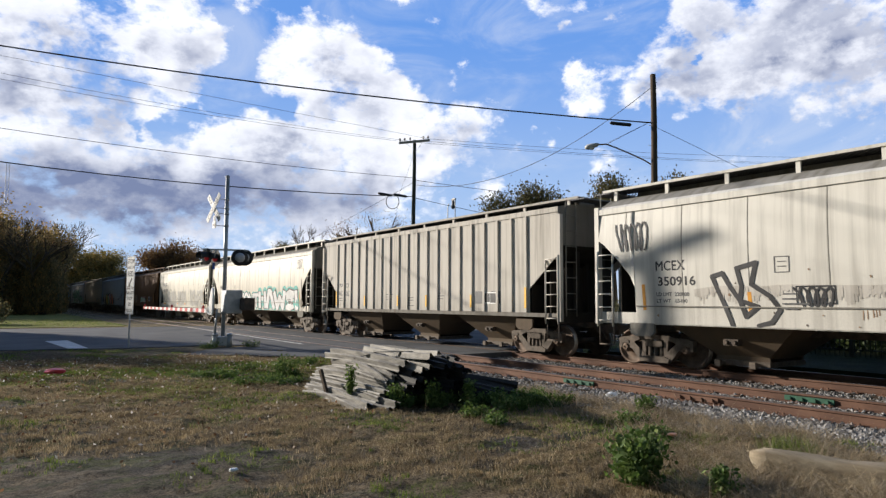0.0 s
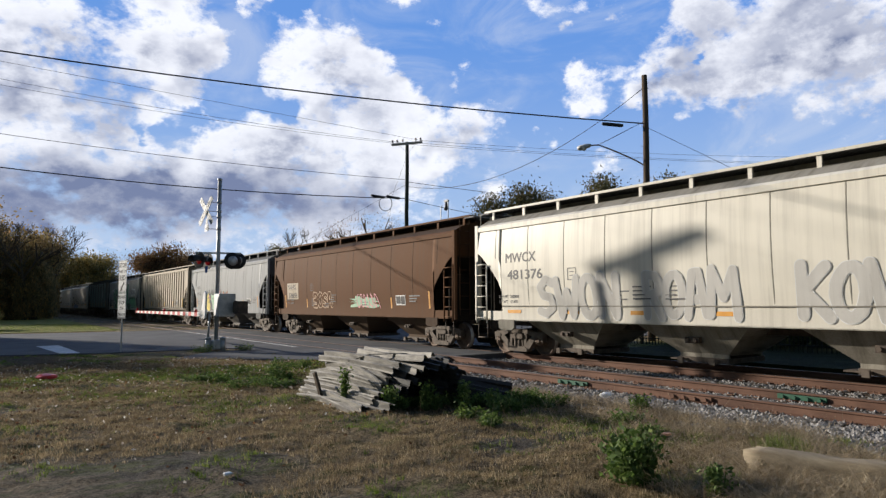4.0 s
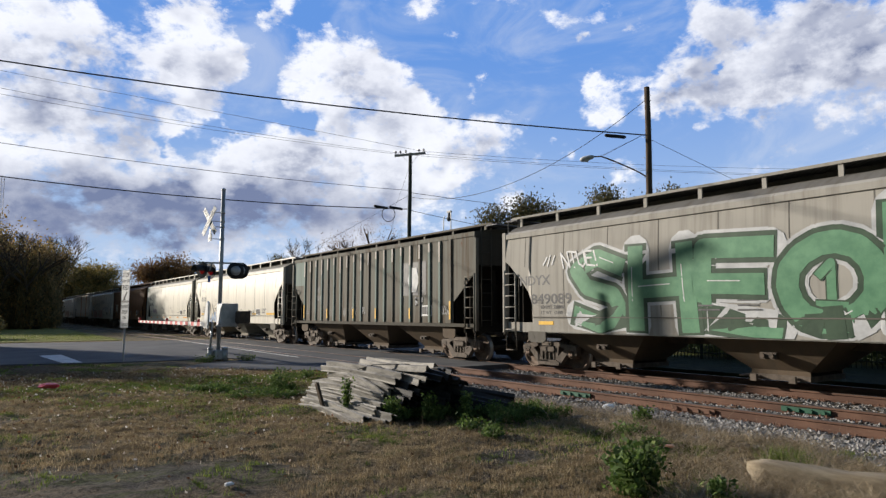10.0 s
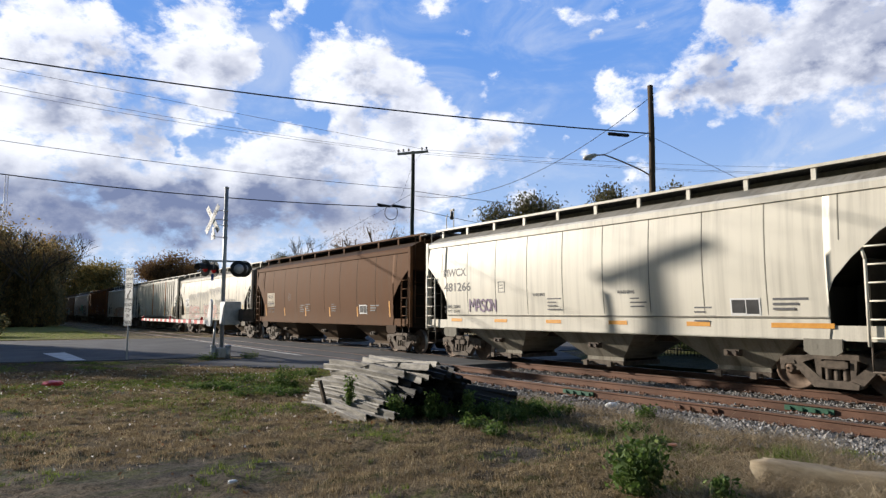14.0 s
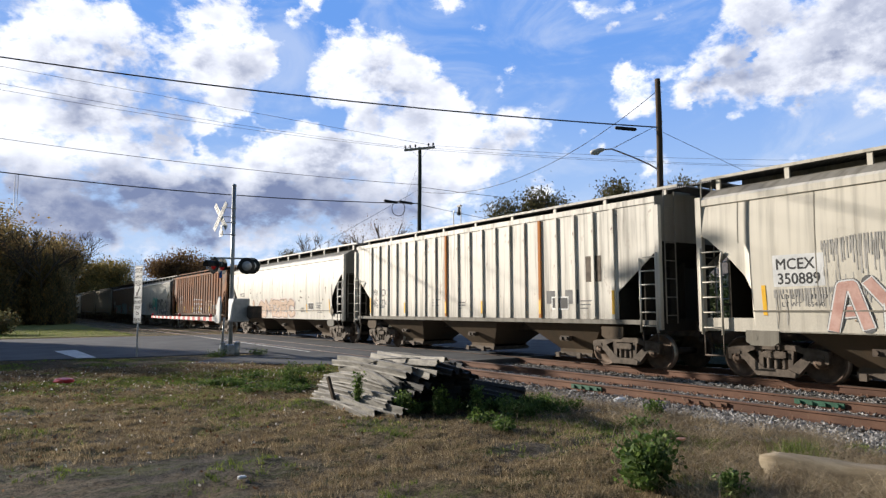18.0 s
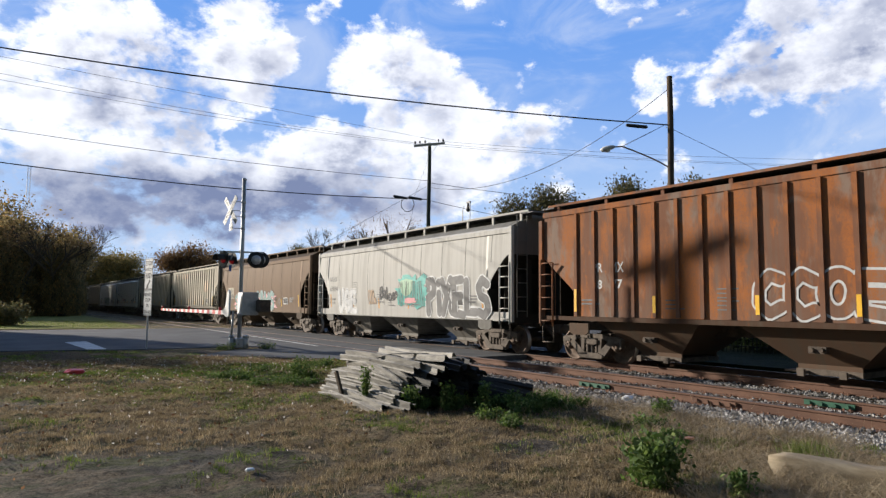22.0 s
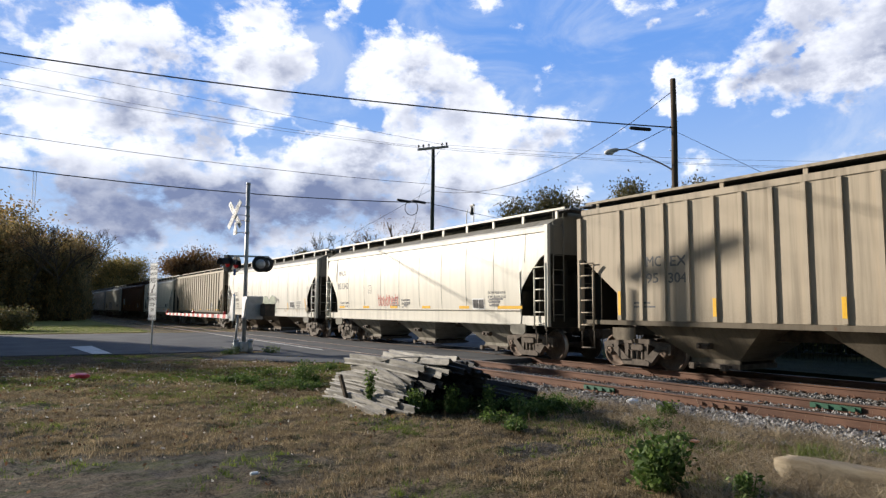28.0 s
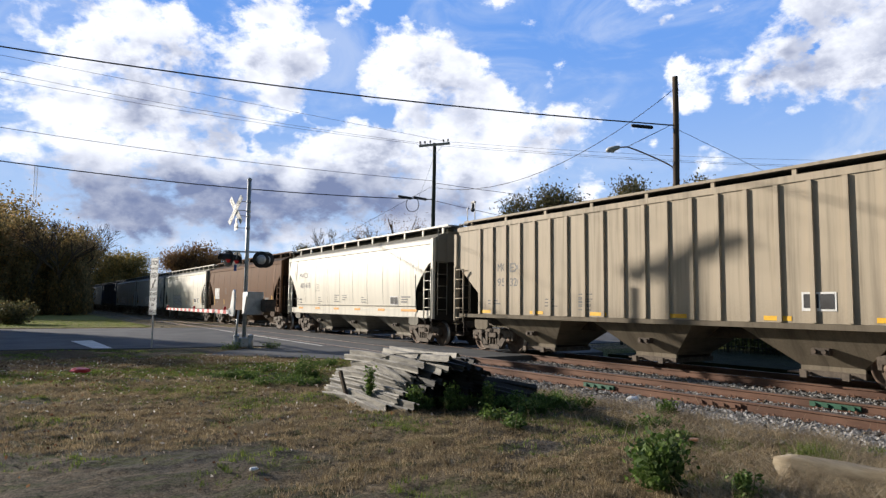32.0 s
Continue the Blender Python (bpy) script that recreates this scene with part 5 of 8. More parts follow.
STROKES = [
    [((0.15, 0), (0.25, 1)), ((0.25, 1), (0.5, 0.35)), ((0.5, 0.35), (0.78, 1)), ((0.78, 1), (0.9, 0))],
    [((0.1, 0), (0.5, 1)), ((0.5, 1), (0.9, 0)), ((0.25, 0.38), (0.8, 0.42))],
    [((0.9, 0.92), (0.2, 0.8)), ((0.2, 0.8), (0.8, 0.42)), ((0.8, 0.42), (0.1, 0.05))],
    [((0.2, 0.0), (0.2, 1)), ((0.15, 0.92), (0.9, 1)), ((0.2, 0.5), (0.75, 0.55)), ((0.15, 0.06), (0.95, 0.0))],
    [((0.2, 0), (0.15, 1)), ((0.15, 0.95), (0.85, 0.75)), ((0.85, 0.75), (0.3, 0.45)), ((0.4, 0.45), (0.9, 0.0))],
]


def wild(car, forms, yl, yr, zb, zt, fill, edge, halo=None, seed=0, ribbed=False, layer=1, thick=0.15, rim=0.028):
    """A sharp-edged graffiti piece drawn in tapered strokes: halo, outline and fill."""
    rng = random.Random(seed)
    w = (yl - yr) / len(forms)
    lines = []
    for k, form in enumerate(forms):
        for a, b in STROKES[form]:
            pts = []
            for u, v in (a, b):
                pts.append(Vector((yl - (k + u + rng.uniform(-0.06, 0.06)) * w, zb + (zt - zb) * min(1.08, max(0, v + rng.uniform(-0.10, 0.10))))))
            lines.append((pts[0], pts[1], thick * rng.uniform(0.6, 1.1), rng.uniform(-0.3, 0.3)))
    for grow, mat, name, lift in ((rim * 2.3, halo, "graffiti_halo", 0), (rim, edge, "graffiti_outline", 1), (0.0, fill, "graffiti_fill", 2)):
        if mat is None:
            continue
        verts, faces = [], []
        for a, b, t, bend in lines:
            d = (b - a).normalized()
            q = Vector((-d.y, d.x))
            h = t / 2 + grow
            ring = [a - d * (0.05 + grow) + q * h * (1 + bend), a - d * (0.02 + grow) - q * h, b + d * (0.02 + grow) - q * h * (1 - bend) * 0.8, b + d * (0.13 + grow * 1.6), b + d * (0.0 + grow) + q * h * 0.8]
            s0 = len(verts)
            for y, z in ring:
                z = max(zb - 0.03, min(zt + 0.25, z))
                verts.append((-(1.53 if ribbed else side_x(min(3.9, z))) - 0.010 - 0.006 * (layer + lift), y, z))
            faces.append(tuple(range(s0, s0 + 5)))
        tagged(raw(name, verts, faces, mat, car), kind="stuff")


def marks(car, road, number, ry, rz, ny, nz, ink=None):
    """Reporting mark and number of a smooth car: (left, right) and (bottom, top)."""
    lay(car, road, *ry, *rz, ink or INK_GREY, 0.004)
    lay(car, number, *ny, *nz, ink or INK_GREY, 0.004)


def rib_marks(car, cells, ink=None):
    for text, yl, yr, zb, zt in cells:
        lay(car, text, yl, yr, zb, zt, ink or INK_GREY, 0.012, 0, True)


def strips_v(car, mat, ribbed=False, low=1.42, tall=0.42):
    he = car["half"]
    for k in range(6):
        y = (he - 1.42) * (1 - 2 * k / 5)
        h = tall * (1.5 if k in (0, 5) else 1.0)
        if ribbed:
            g = 2 * (he - 1.36) / 19
            y = round((y + he - 1.36) / g) * g - (he - 1.36)
            bm = bmesh.new()
            box(bm, -1.593, -1.586, y - 0.045, y + 0.045, low, low + h)
            part("reflector", bm, mat, car)
        else:
            flat_patch("reflector", car, mat, y + 0.045, y - 0.045, low, low + h, False, 0.004)


def strips_h(car, mat, ribbed=False, z=1.36):
    he = car["half"]
    for k in range(6):
        y = (he - 1.7) * (1 - 2 * k / 5)
        w = 0.30 if k < 5 else 0.62
        flat_patch("reflector", car, mat, y + w, y - w, z, z + 0.10, ribbed, 0.004)


def small_print(car, ribbed=False, seed=0):
    rng = random.Random(seed)
    if ribbed:
        data_bars(car, 6.2, 1.72, 2, 0.7, ribbed)
    else:
        lay(car, "LD LMT  220800", 6.46, 5.56, 1.76, 1.85, INK_GREY)
        lay(car, "LT WT   65400", 6.46, 5.62, 1.60, 1.69, INK_GREY)
        brush(car, [[(3.52, 2.24), (3.22, 2.24), (3.22, 2.56), (3.52, 2.56), (3.52, 2.24)], [(3.45, 2.36), (3.29, 2.36)], [(3.45, 2.46), (3.29, 2.46)]], 0.009, INK_GREY, 0.006, False, True, "plate_stencil")
    for _ in range(3):
        data_bars(car, rng.choice((3.4, 2.0, 0.4, -1.6, -3.4, -5.4)), rng.uniform(1.7, 2.0), rng.choice((3, 4)), 0.55, ribbed, 0.03)
    flat_patch("test_panel", car, SIGN_WHITE, -4.30, -4.98, 1.54, 1.92, ribbed, 0.006)
    for a, b, lo in ((-4.34, -4.64, 1.60), (-4.67, -4.94, 1.58)):
        flat_patch("test_stencil", car, INK, a, b, lo, 1.88, ribbed, 0.011)
    if not ribbed:
        data_bars(car, 1.35, 1.98, 4, 0.55, False, 0.035)
        data_bars(car, -5.25, 1.86, 3, 0.75, False, 0.05)


T = TRAIN
G = SPRAY
RUST_RUN = painted("rust_run", (0.20, 0.11, 0.06), (0.42, 0.30, 0.19))
PURPLE = painted("spray_faded_purple", (0.20, 0.14, 0.22), (0.34, 0.27, 0.36))
BROWN_INK = painted("spray_dark_brown", (0.035, 0.022, 0.018), (0.09, 0.06, 0.05))
WASH = painted("washed_grey_paint", (0.28, 0.27, 0.25), (0.50, 0.48, 0.45))
FADED_RED = painted("spray_washed_red", (0.44, 0.22, 0.18), (0.68, 0.46, 0.40))
SLATE = painted("spray_slate_teal", (0.09, 0.20, 0.20), (0.20, 0.34, 0.33))
SAGE = painted("spray_sage", (0.20, 0.24, 0.17), (0.36, 0.40, 0.30))
for k, c in enumerate(T):
    ribbed = CARS[k][0] == "ribbed"
    if k < 26:
        small_print(c, ribbed, k)
    if k in (10, 3, 9, 20, 23, 7):
        strips_h(c, YELLOW if k in (7, 9, 20) else ORANGE, False, 1.57 if k in (9, 20) else 1.30)
    elif k in (22,):
        strips_h(c, YELLOW, True, 1.33)
    elif k < 28:
        strips_v(c, ORANGE if k in (0, 2, 4, 5, 16, 11) else YELLOW, ribbed)

for k in (0, 2, 12, 14, 21):
    y0 = T[k]["half"] - 1.0
    bm = bmesh.new()
    prism(bm, [(-0.23, 0), (0, -0.23), (0.23, 0), (0, 0.23)], -0.012, 0.012)
    prism(bm, [(-0.14, -0.02), (0.14, -0.02), (0.14, 0.02), (-0.14, 0.02)], -0.02, -0.012)
    prism(bm, [(-0.02, -0.14), (0.02, -0.14), (0.02, 0.14), (-0.02, 0.14)], -0.021, -0.013)
    part("placard_holder", bm, PAINTS["pale_tan"][0], T[k], "rusty diamond placard holder").matrix_basis = pose(-1.60, -y0 + 0.12, 1.50)
    rng = random.Random(k + 400)
    for _ in range(26):
        y, z, r = rng.uniform(-6.5, 6.5), rng.choice((rng.uniform(1.15, 1.5), rng.uniform(1.55, 2.3))), rng.uniform(0.010, 0.036)
        splash(T[k], y + r, y - r, z - r, z + r * 1.3, RUST_RUN if _ % 3 else STEEL_DARK, _, 0, False, 0.35, 7, "rust_spot")
# car by car, front to rear
marks(T[0], "MCEX", "350916", (6.44, 5.64), (2.37, 2.60), (6.39, 5.38), (2.01, 2.22), INK)
LOOP = [[(0.02, 0.80), (0.18, 0.85), (0.28, 0.64), (0.42, 0.40), (0.46, 0.62), (0.40, 0.92), (0.68, 1.0), (0.60, 0.66), (0.85, 0.47), (0.98, 0.26), (0.86, 0.06), (0.68, 0.0)], [(0.02, 0.80), (0.30, 0.0)], [(0.42, 0.40), (0.50, 0.14), (0.68, 0.30), (0.42, 0.40)]]
figure(T[0], LOOP, 4.98, 3.42, 1.12, 2.46, INK, 0.05)
brush(T[0], [[(3.1, 1.94), (2.36, 1.94), (2.36, 1.60), (3.1, 1.60), (3.1, 1.94)]], 0.014, INK, 0.012)
drips(T[0], 5.4, -6.5, 1.95, 0.5, PAINTS["ash"][0], 12)
for y in (1.9, -1.2, -4.6):
    drips(T[0], y, y - 0.30, 1.50, 0.45, RUST_RUN, int(y * 10), step=0.07, half=0.010, top=0.01)
scribble(T[0], 7.6, 6.7, 2.9, 3.6, INK, 1, turns=6)
scribble(T[0], 3.1, 2.4, 1.55, 1.92, INK, 2, turns=5)
rib_marks(T[1], [("MW", 6.23, 5.80, 2.23, 2.41), ("CX", 5.56, 5.23, 2.21, 2.40), ("462", 6.26, 5.82, 1.83, 2.06), ("063", 5.59, 5.13, 1.83, 2.06)])
for y in (-4.1, -4.95):
    flat_patch("dark_panel", T[1], INK_GREY, y + 0.22, y - 0.22, 1.55, 1.95, True)
marks(T[2], "MWCX", "482109", (6.49, 5.54), (2.37, 2.59), (6.43, 5.38), (1.96, 2.20), INK)

piece(T[2], "MONT", 2.75, -0.9, 1.16, 2.10, G["white"], INK, G["teal"], 0.24, 0.05, 1, glow=1.8)
piece(T[2], "HAWS!", -0.9, -6.7, 1.12, 2.22, G["white"], INK, G["teal"], 0.30, 0.085, 2, glow=2.1)
for z in (1.82, 1.62, 1.42):
    scribble(T[2], 5.2, 3.5, z - 0.06, z + 0.06, INK, int(z * 50), width=0.007, turns=9)
scribble(T[2], -6.5, -7.2, 3.25, 3.75, INK_GREY, 9, turns=5, width=0.014)
marks(T[3], "MWCX", "481376", (6.10, 4.79), (2.84, 3.12), (6.03, 4.52), (2.32, 2.60))
for text, a, b, q in (("SWON", 4.73, 1.78, 1), ("ROAM", 1.04, -1.46, 2), ("KOWER", -2.68, -6.2, 3)):
    piece(T[3], text, a, b, 1.18, 2.40, PAINTS["pale_grey"][0], G["white"], None, 0.34, 0.016, q, rounded=True)
flat_patch("number_panel", T[4], PAINTS["tan"][0], 6.36, 4.97, 1.83, 2.65, False, -0.0025, "faded white painted number panel")
marks(T[4], "NAHX", "508696", (6.25, 5.25), (2.32, 2.58), (6.15, 5.12), (1.90, 2.16), INK)
piece(T[4], "BOSA", 3.18, 1.2, 1.45, 2.12, PAINTS["brown"][0], G["tan"], None, 0.26, 0.04, 4, rounded=True)
splash(T[4], -0.3, -3.2, 1.40, 1.95, G["mint"], 8, 0, False, 0.6, 24)
scribble(T[4], -1.2, -3.0, 1.45, 2.0, G["pink"], 12, turns=6)
marks(T[5], "NAHX", "69318", (6.10, 5.28), (2.69, 2.91), (6.05, 5.18), (2.23, 2.45))
flames(T[5], 4.98, -1.9, 1.20, 2.72, INK, 31)
for a, b, zt, col, sd in ((4.12, 2.99, 2.36, "yellow", 41), (2.79, 1.74, 2.36, "mint", 42), (1.64, 0.53, 2.49, "pink", 43), (0.18, -0.94, 2.44, "orange", 44)):
    w = (a - b) / 2
    lump = [[(0.45, 0.34), (0.50, 0.62)], [(0.38, 0.66), (0.62, 0.64)], [(0.72, 0.26), (0.55, 0.40)]]
    horn = [[(0.16, 0.82), (0.13, 0.94)], [(0.74, 0.86), (0.80, 0.97)]]
    for grow, mat, lift in ((0.035, INK, 0.014), (0.0, G[col], 0.018)):
        figure(T[5], lump, a, b, 1.16, zt - 0.06, mat, w * 0.60 + grow, lift)
        figure(T[5], horn, a, b, 1.16, zt, mat, 0.055 + grow, lift - 0.001)
    figure(T[5], [[(0.42, 0.70), (0.90, 0.74), (1.0, 0.52), (0.66, 0.44), (0.42, 0.70)], [(0.45, 0.42), (0.52, 0.20), (0.75, 0.30)], [(0.25, 0.80), (0.34, 0.84)], [(0.2, 0.3), (0.35, 0.18)]], a, b, 1.16, zt, INK, 0.014, 0.022)
for text, a, b, z0, z1, col in (("M", 4.84, 4.29, 1.63, 1.92, "orange"), ("A", 3.15, 2.84, 1.86, 2.18, "pink"), ("G", 1.81, 1.57, 1.63, 2.05, "yellow"), ("O", 0.59, 0.34, 1.84, 2.17, "teal"), ("O", -1.0, -1.25, 1.84, 2.15, "tan")):
    piece(T[5], text, a, b, z0, z1, G[col], G[col], None, 0.24, 0.008, 3)
for k in range(3):
    figure(T[5], [[(0, 0), (0.2, 1), (0.4, 0.1), (0.6, 0.9), (0.8, 0.2), (1, 0.8)]], -1.15, -1.75, 1.62 - 0.17 * k, 1.72 - 0.17 * k, G["yellow"], 0.014, 0.02)
rib_marks(T[6], [("MC", 5.88, 5.36, 2.70, 2.92), ("EX", 5.14, 4.80, 2.69, 2.91), ("95", 5.81, 5.50, 2.28, 2.49), ("342", 5.19, 4.70, 2.25, 2.49)])
for a, b, s in ((4.43, 3.7, 3), (3.6, 3.26, 4), (2.28, 1.5, 5), (1.3, 0.5, 6), (-0.6, -1.2, 7), (-3.6, -4.1, 8)):
    scribble(T[6], a, b, 1.5, 1.98, INK, s, True, turns=4, width=0.014)
marks(T[7], "NDYX", "849089", (7.30, 6.05), (2.45, 2.72), (6.85, 5.25), (1.90, 2.18))
DEEP_GREEN = painted("spray_deep_green", (0.018, 0.045, 0.024), (0.05, 0.095, 0.055))
splash(T[7], -3.0, -6.9, 1.16, 2.45, DEEP_GREEN, 51, 0, False, 0.25, 30)
splash(T[7], -3.1, -6.8, 1.16, 2.28, G["green"], 52, 1, False, 0.35, 30)
piece(T[7], "SHEO", 5.25, -2.5, 1.16, 3.30, G["green"], DEEP_GREEN, G["silver"], 0.235, 0.11, 5, glow=1.7, shine=G["white"])
piece(T[7], "1", -1.23, -1.83, 1.70, 2.70, G["green"], DEEP_GREEN, None, 0.20, 0.03, 6)
piece(T[7], "L", -2.45, -4.1, 1.16, 3.72, G["green"], DEEP_GREEN, G["silver"], 0.28, 0.11, 7, glow=1.7, shine=G["white"])
figure(T[7], [[(0.0, 0.2), (0.3, 0.8)], [(0.35, 0.1), (0.55, 0.9)], [(0.7, 0.2), (0.9, 0.85)]], 6.3, 5.8, 2.95, 3.3, G["white"], 0.025)
piece(T[7], "NTUE!", 5.5, 4.2, 2.85, 3.35, G["white"], G["silver"], None, 0.16, 0.004, 8, lean=0.3)
splash(T[7], -4.2, -6.7, 2.45, 3.20, G["white"], 53, 2, False, 0.3, 40)
splash(T[7], -4.3, -6.6, 2.50, 3.14, G["silver"], 54, 3, False, 0.3, 40)
lay(T[7], "BONES", -4.55, -6.45, 2.58, 3.0, INK, 0.03, 4, False, 0.12, "graffiti_letter")
he8 = T[8]["half"]
gap8 = (he8 - 1.36) * 2 / 19
flat_patch("pale_panel", T[8], PAINTS["pale_teal"][0], he8 - 0.02, he8 - 1.28, 3.02, 4.30, True, 0.003, "faded pale green end panel")
for k in range(19):
    y = he8 - 1.36 - gap8 * k
    if k in (3, 4, 12, 13):
        flat_patch("bleached_panel", T[8], PAINTS["pale_teal"][1], y - 0.08, y - gap8 + 0.08, 3.25, 4.16, True, 0.003)
    bm = bmesh.new()
    box(bm, -1.591, -1.586, y - 0.049, y + 0.049, 3.45 + 0.2 * (k % 3), 4.17)
    part("bleached_rib", bm, PAINTS["ash"][0], T[8])
rib_marks(T[8], [("EX", 4.95, 4.45, 2.62, 2.88), ("589", 4.95, 4.35, 2.20, 2.46)])
flat_patch("hexagon_shade", T[8], INK_GREY, -2.97, -4.6, 2.30, 3.55, True, 0.004)
for k, (a, b, z0, z1) in enumerate(((-3.36, -4.14, 2.62, 3.14),)):
    splash(T[8], a, b, 2.40, 3.36, G["silver"], 61, 2, True, 0.0, 6)
scribble(T[8], -3.88, -4.4, 1.92, 2.22, G["silver"], 3, True, width=0.02)
for a, s in ((1.2, 4), (0.4, 5), (-5.6, 6)):
    scribble(T[8], a, a - 0.4, 1.6, 1.9, G["silver"], s, True, width=0.010, turns=4)
lay(T[9], "MFCX", 6.69, 5.90, 3.16, 3.36, G["silver"], 0.0)
lay(T[9], "851348", 6.72, 5.60, 2.50, 2.78, INK_GREY, 0.004)
splash(T[9], 5.5, 0.9, 1.33, 1.78, G["blue"], 71, 0, False, 0.35, 50)
splash(T[9], 5.75, 4.9, 1.4, 2.0, G["yellow"], 72, 0, False, 0.6, 14)
wild(T[9], (0, 1, 2, 3, 0), 5.3, 1.35, 1.30, 2.20, PAINTS["cream"][0], INK, None, 73, rim=0.030, thick=0.24)
wild(T[9], (3, 0, 2, 1), 5.6, 0.9, 1.12, 1.50, G["blue"], G["blue"], None, 77, thick=0.24, layer=2)
wild(T[9], (4, 1, 2), 0.95, 0.05, 1.72, 2.05, PAINTS["cream"][0], INK, None, 74, thick=0.05, rim=0.022)
for k, line in enumerate(("DO NOT MOVE CAR", "WITH HATCHES OR", "GATES OPEN")):
    lay(T[9], line, -0.10, -0.10 - 0.044 * len(line), 2.10 - 0.14 * k, 2.18 - 0.14 * k, INK_GREY, 0.004)
for k, line in enumerate(("LD LMT  227200", "LT WT  58800")):
    lay(T[9], line, 6.36, 6.36 - 0.05 * len(line), 2.05 - 0.15 * k, 2.13 - 0.15 * k, INK_GREY, 0.004)
lay(T[9], "NOZUS", -2.7, -4.0, 1.50, 1.80, INK_GREY, 0.0, 1, False, 0.08, "graffiti_letter")
marks(T[10], "MWCX", "481266", (6.48, 5.21), (2.84, 3.10), (6.45, 4.95), (2.33, 2.61))
piece(T[10], "MASON", 5.05, 3.65, 1.62, 2.06, PURPLE, PURPLE, None, 0.18, 0.01, 33)
lay(T[10], "WARNING", 1.95, 1.45, 2.08, 2.17, INK_GREY)
lay(T[10], "WARNING", -1.2, -1.75, 2.08, 2.17, INK_GREY)
flat_patch("number_panel", T[11], PAINTS["tan"][0], 6.59, 5.50, 1.92, 2.66, False, -0.0025, "faded white painted number panel")
marks(T[11], "NAHX", "508696", (6.50, 5.72), (2.36, 2.58), (6.50, 5.62), (1.98, 2.20), INK)
flat_patch("number_panel", T[12], G["white"], 6.60, 5.57, 2.01, 2.66, False, -0.0025, "white painted number panel")
marks(T[12], "MCEX", "350889", (6.52, 5.75), (2.36, 2.58), (6.50, 5.66), (2.06, 2.28), INK)
piece(T[12], "AYES", 5.53, 2.70, 1.14, 2.10, FADED_RED, G["white"], INK_GREY, 0.27, 0.03, 9, glow=1.5)
piece(T[12], "KAAR", 1.58, -1.6, 1.14, 2.15, FADED_RED, G["white"], INK_GREY, 0.28, 0.03, 10, glow=1.5)
for a, b, z, drop, sd in ((5.6, 3.5, 2.95, 0.9, 21), (3.4, 0.4, 3.05, 1.3, 22), (0.3, -3.2, 3.25, 0.7, 23), (6.6, 2.6, 1.95, 0.5, 24), (-1.2, -5.5, 2.45, 0.6, 25)):
    drips(T[12], a, b, z, drop, WASH, sd, step=0.05, half=0.013)
    drips(T[12], a - 0.02, b, z - 0.1, drop * 1.4, WASH, sd + 50, step=0.11, half=0.010)
flat_patch("paint_patch", T[12], G["white"], -0.7, -1.3, 1.75, 2.05, False)
rib_marks(T[13], [("MW", 6.50, 6.03, 2.12, 2.40), ("CX", 5.79, 5.37, 2.11, 2.40), ("462", 6.50, 5.99, 1.68, 1.98), ("224", 5.79, 5.33, 1.68, 1.98)])
flat_patch("dark_panel", T[13], INK_GREY, -4.09, -4.61, 1.72, 2.09, True)
flat_patch("dark_panel", T[13], INK_GREY, -4.85, -5.37, 1.71, 2.10, True)
flat_patch("dark_panel", T[13], STEEL_DUST, -5.65, -6.2, 2.3, 3.0, True)
marks(T[14], "MCEX", "350763", (6.50, 5.69), (2.39, 2.61), (6.48, 5.49), (1.97, 2.20), INK)

PEACH = painted("spray_peach", (0.46, 0.30, 0.20), (0.62, 0.44, 0.32))
piece(T[14], "LGMZEC", 4.15, -2.5, 1.14, 2.10, PEACH, BROWN_INK, G["blush"], 0.27, 0.034, 11, rounded=True, glow=2.8, shine=G["white"])
rng = random.Random(14)
for _ in range(34):
    y, z = rng.uniform(-2.3, 3.8), rng.uniform(1.16, 1.62)
    figure(T[14], [[(0, 0), (1, 0)]], y, y - 0.03, z, z + 0.01, G["white"], rng.uniform(0.018, 0.045), 0.0235)
for _ in range(26):
    y, z, r = rng.uniform(-6.8, 5.5), rng.choice((rng.uniform(1.6, 2.3), rng.uniform(1.8, 3.0))), rng.choice((0.010, 0.014, 0.02, 0.045))
    brush(T[14], [[(y, z), (y - 0.005, z - r * rng.choice((1, 1, 2, 6)))]], r * 0.40, RUST_RUN, 0.005, False, True, "rust_run")
    splash(T[14], y + r, y - r, z - r, z + r, STEEL_DARK, _, 0, False, 0.3, 8, "rust_spot")
lay(T[14], "CDC", -3.31, -3.75, 1.42, 1.62, INK, 0.01, 1, False, 0.08, "graffiti_letter")
for k in range(14):
    y, z = random.Random(k).uniform(-6, 5), random.Random(k + 50).uniform(1.6, 2.6)
    splash(T[14], y + 0.05, y - 0.05, z - 0.05, z + 0.05, STEEL_DARK, k, 2, False, 0.3, 8, "rust_spot")
rib_marks(T[15], [("PR", 5.77, 5.43, 2.50, 2.74), ("MX", 5.12, 4.70, 2.48, 2.74), ("18", 5.72, 5.45, 2.05, 2.28), ("77", 5.10, 4.75, 2.05, 2.28)], G["silver"])
piece(T[15], "CCOE", 1.10, -1.65, 1.36, 2.34, PAINTS["rusty"][0], G["silver"], None, 0.34, 0.05, 12, True, True)
piece(T[15], "URTU", -2.59, -4.85, 1.36, 2.18, PAINTS["rusty"][0], G["tan"], None, 0.30, 0.05, 13, True, True)
flat_patch("test_stencil", T[15], G["silver"], -4.98, -5.43, 1.62, 1.94, True)
marks(T[16], "NAHX", "69094", (6.19, 5.36), (2.66, 2.88), (6.13, 5.26), (2.19, 2.43))
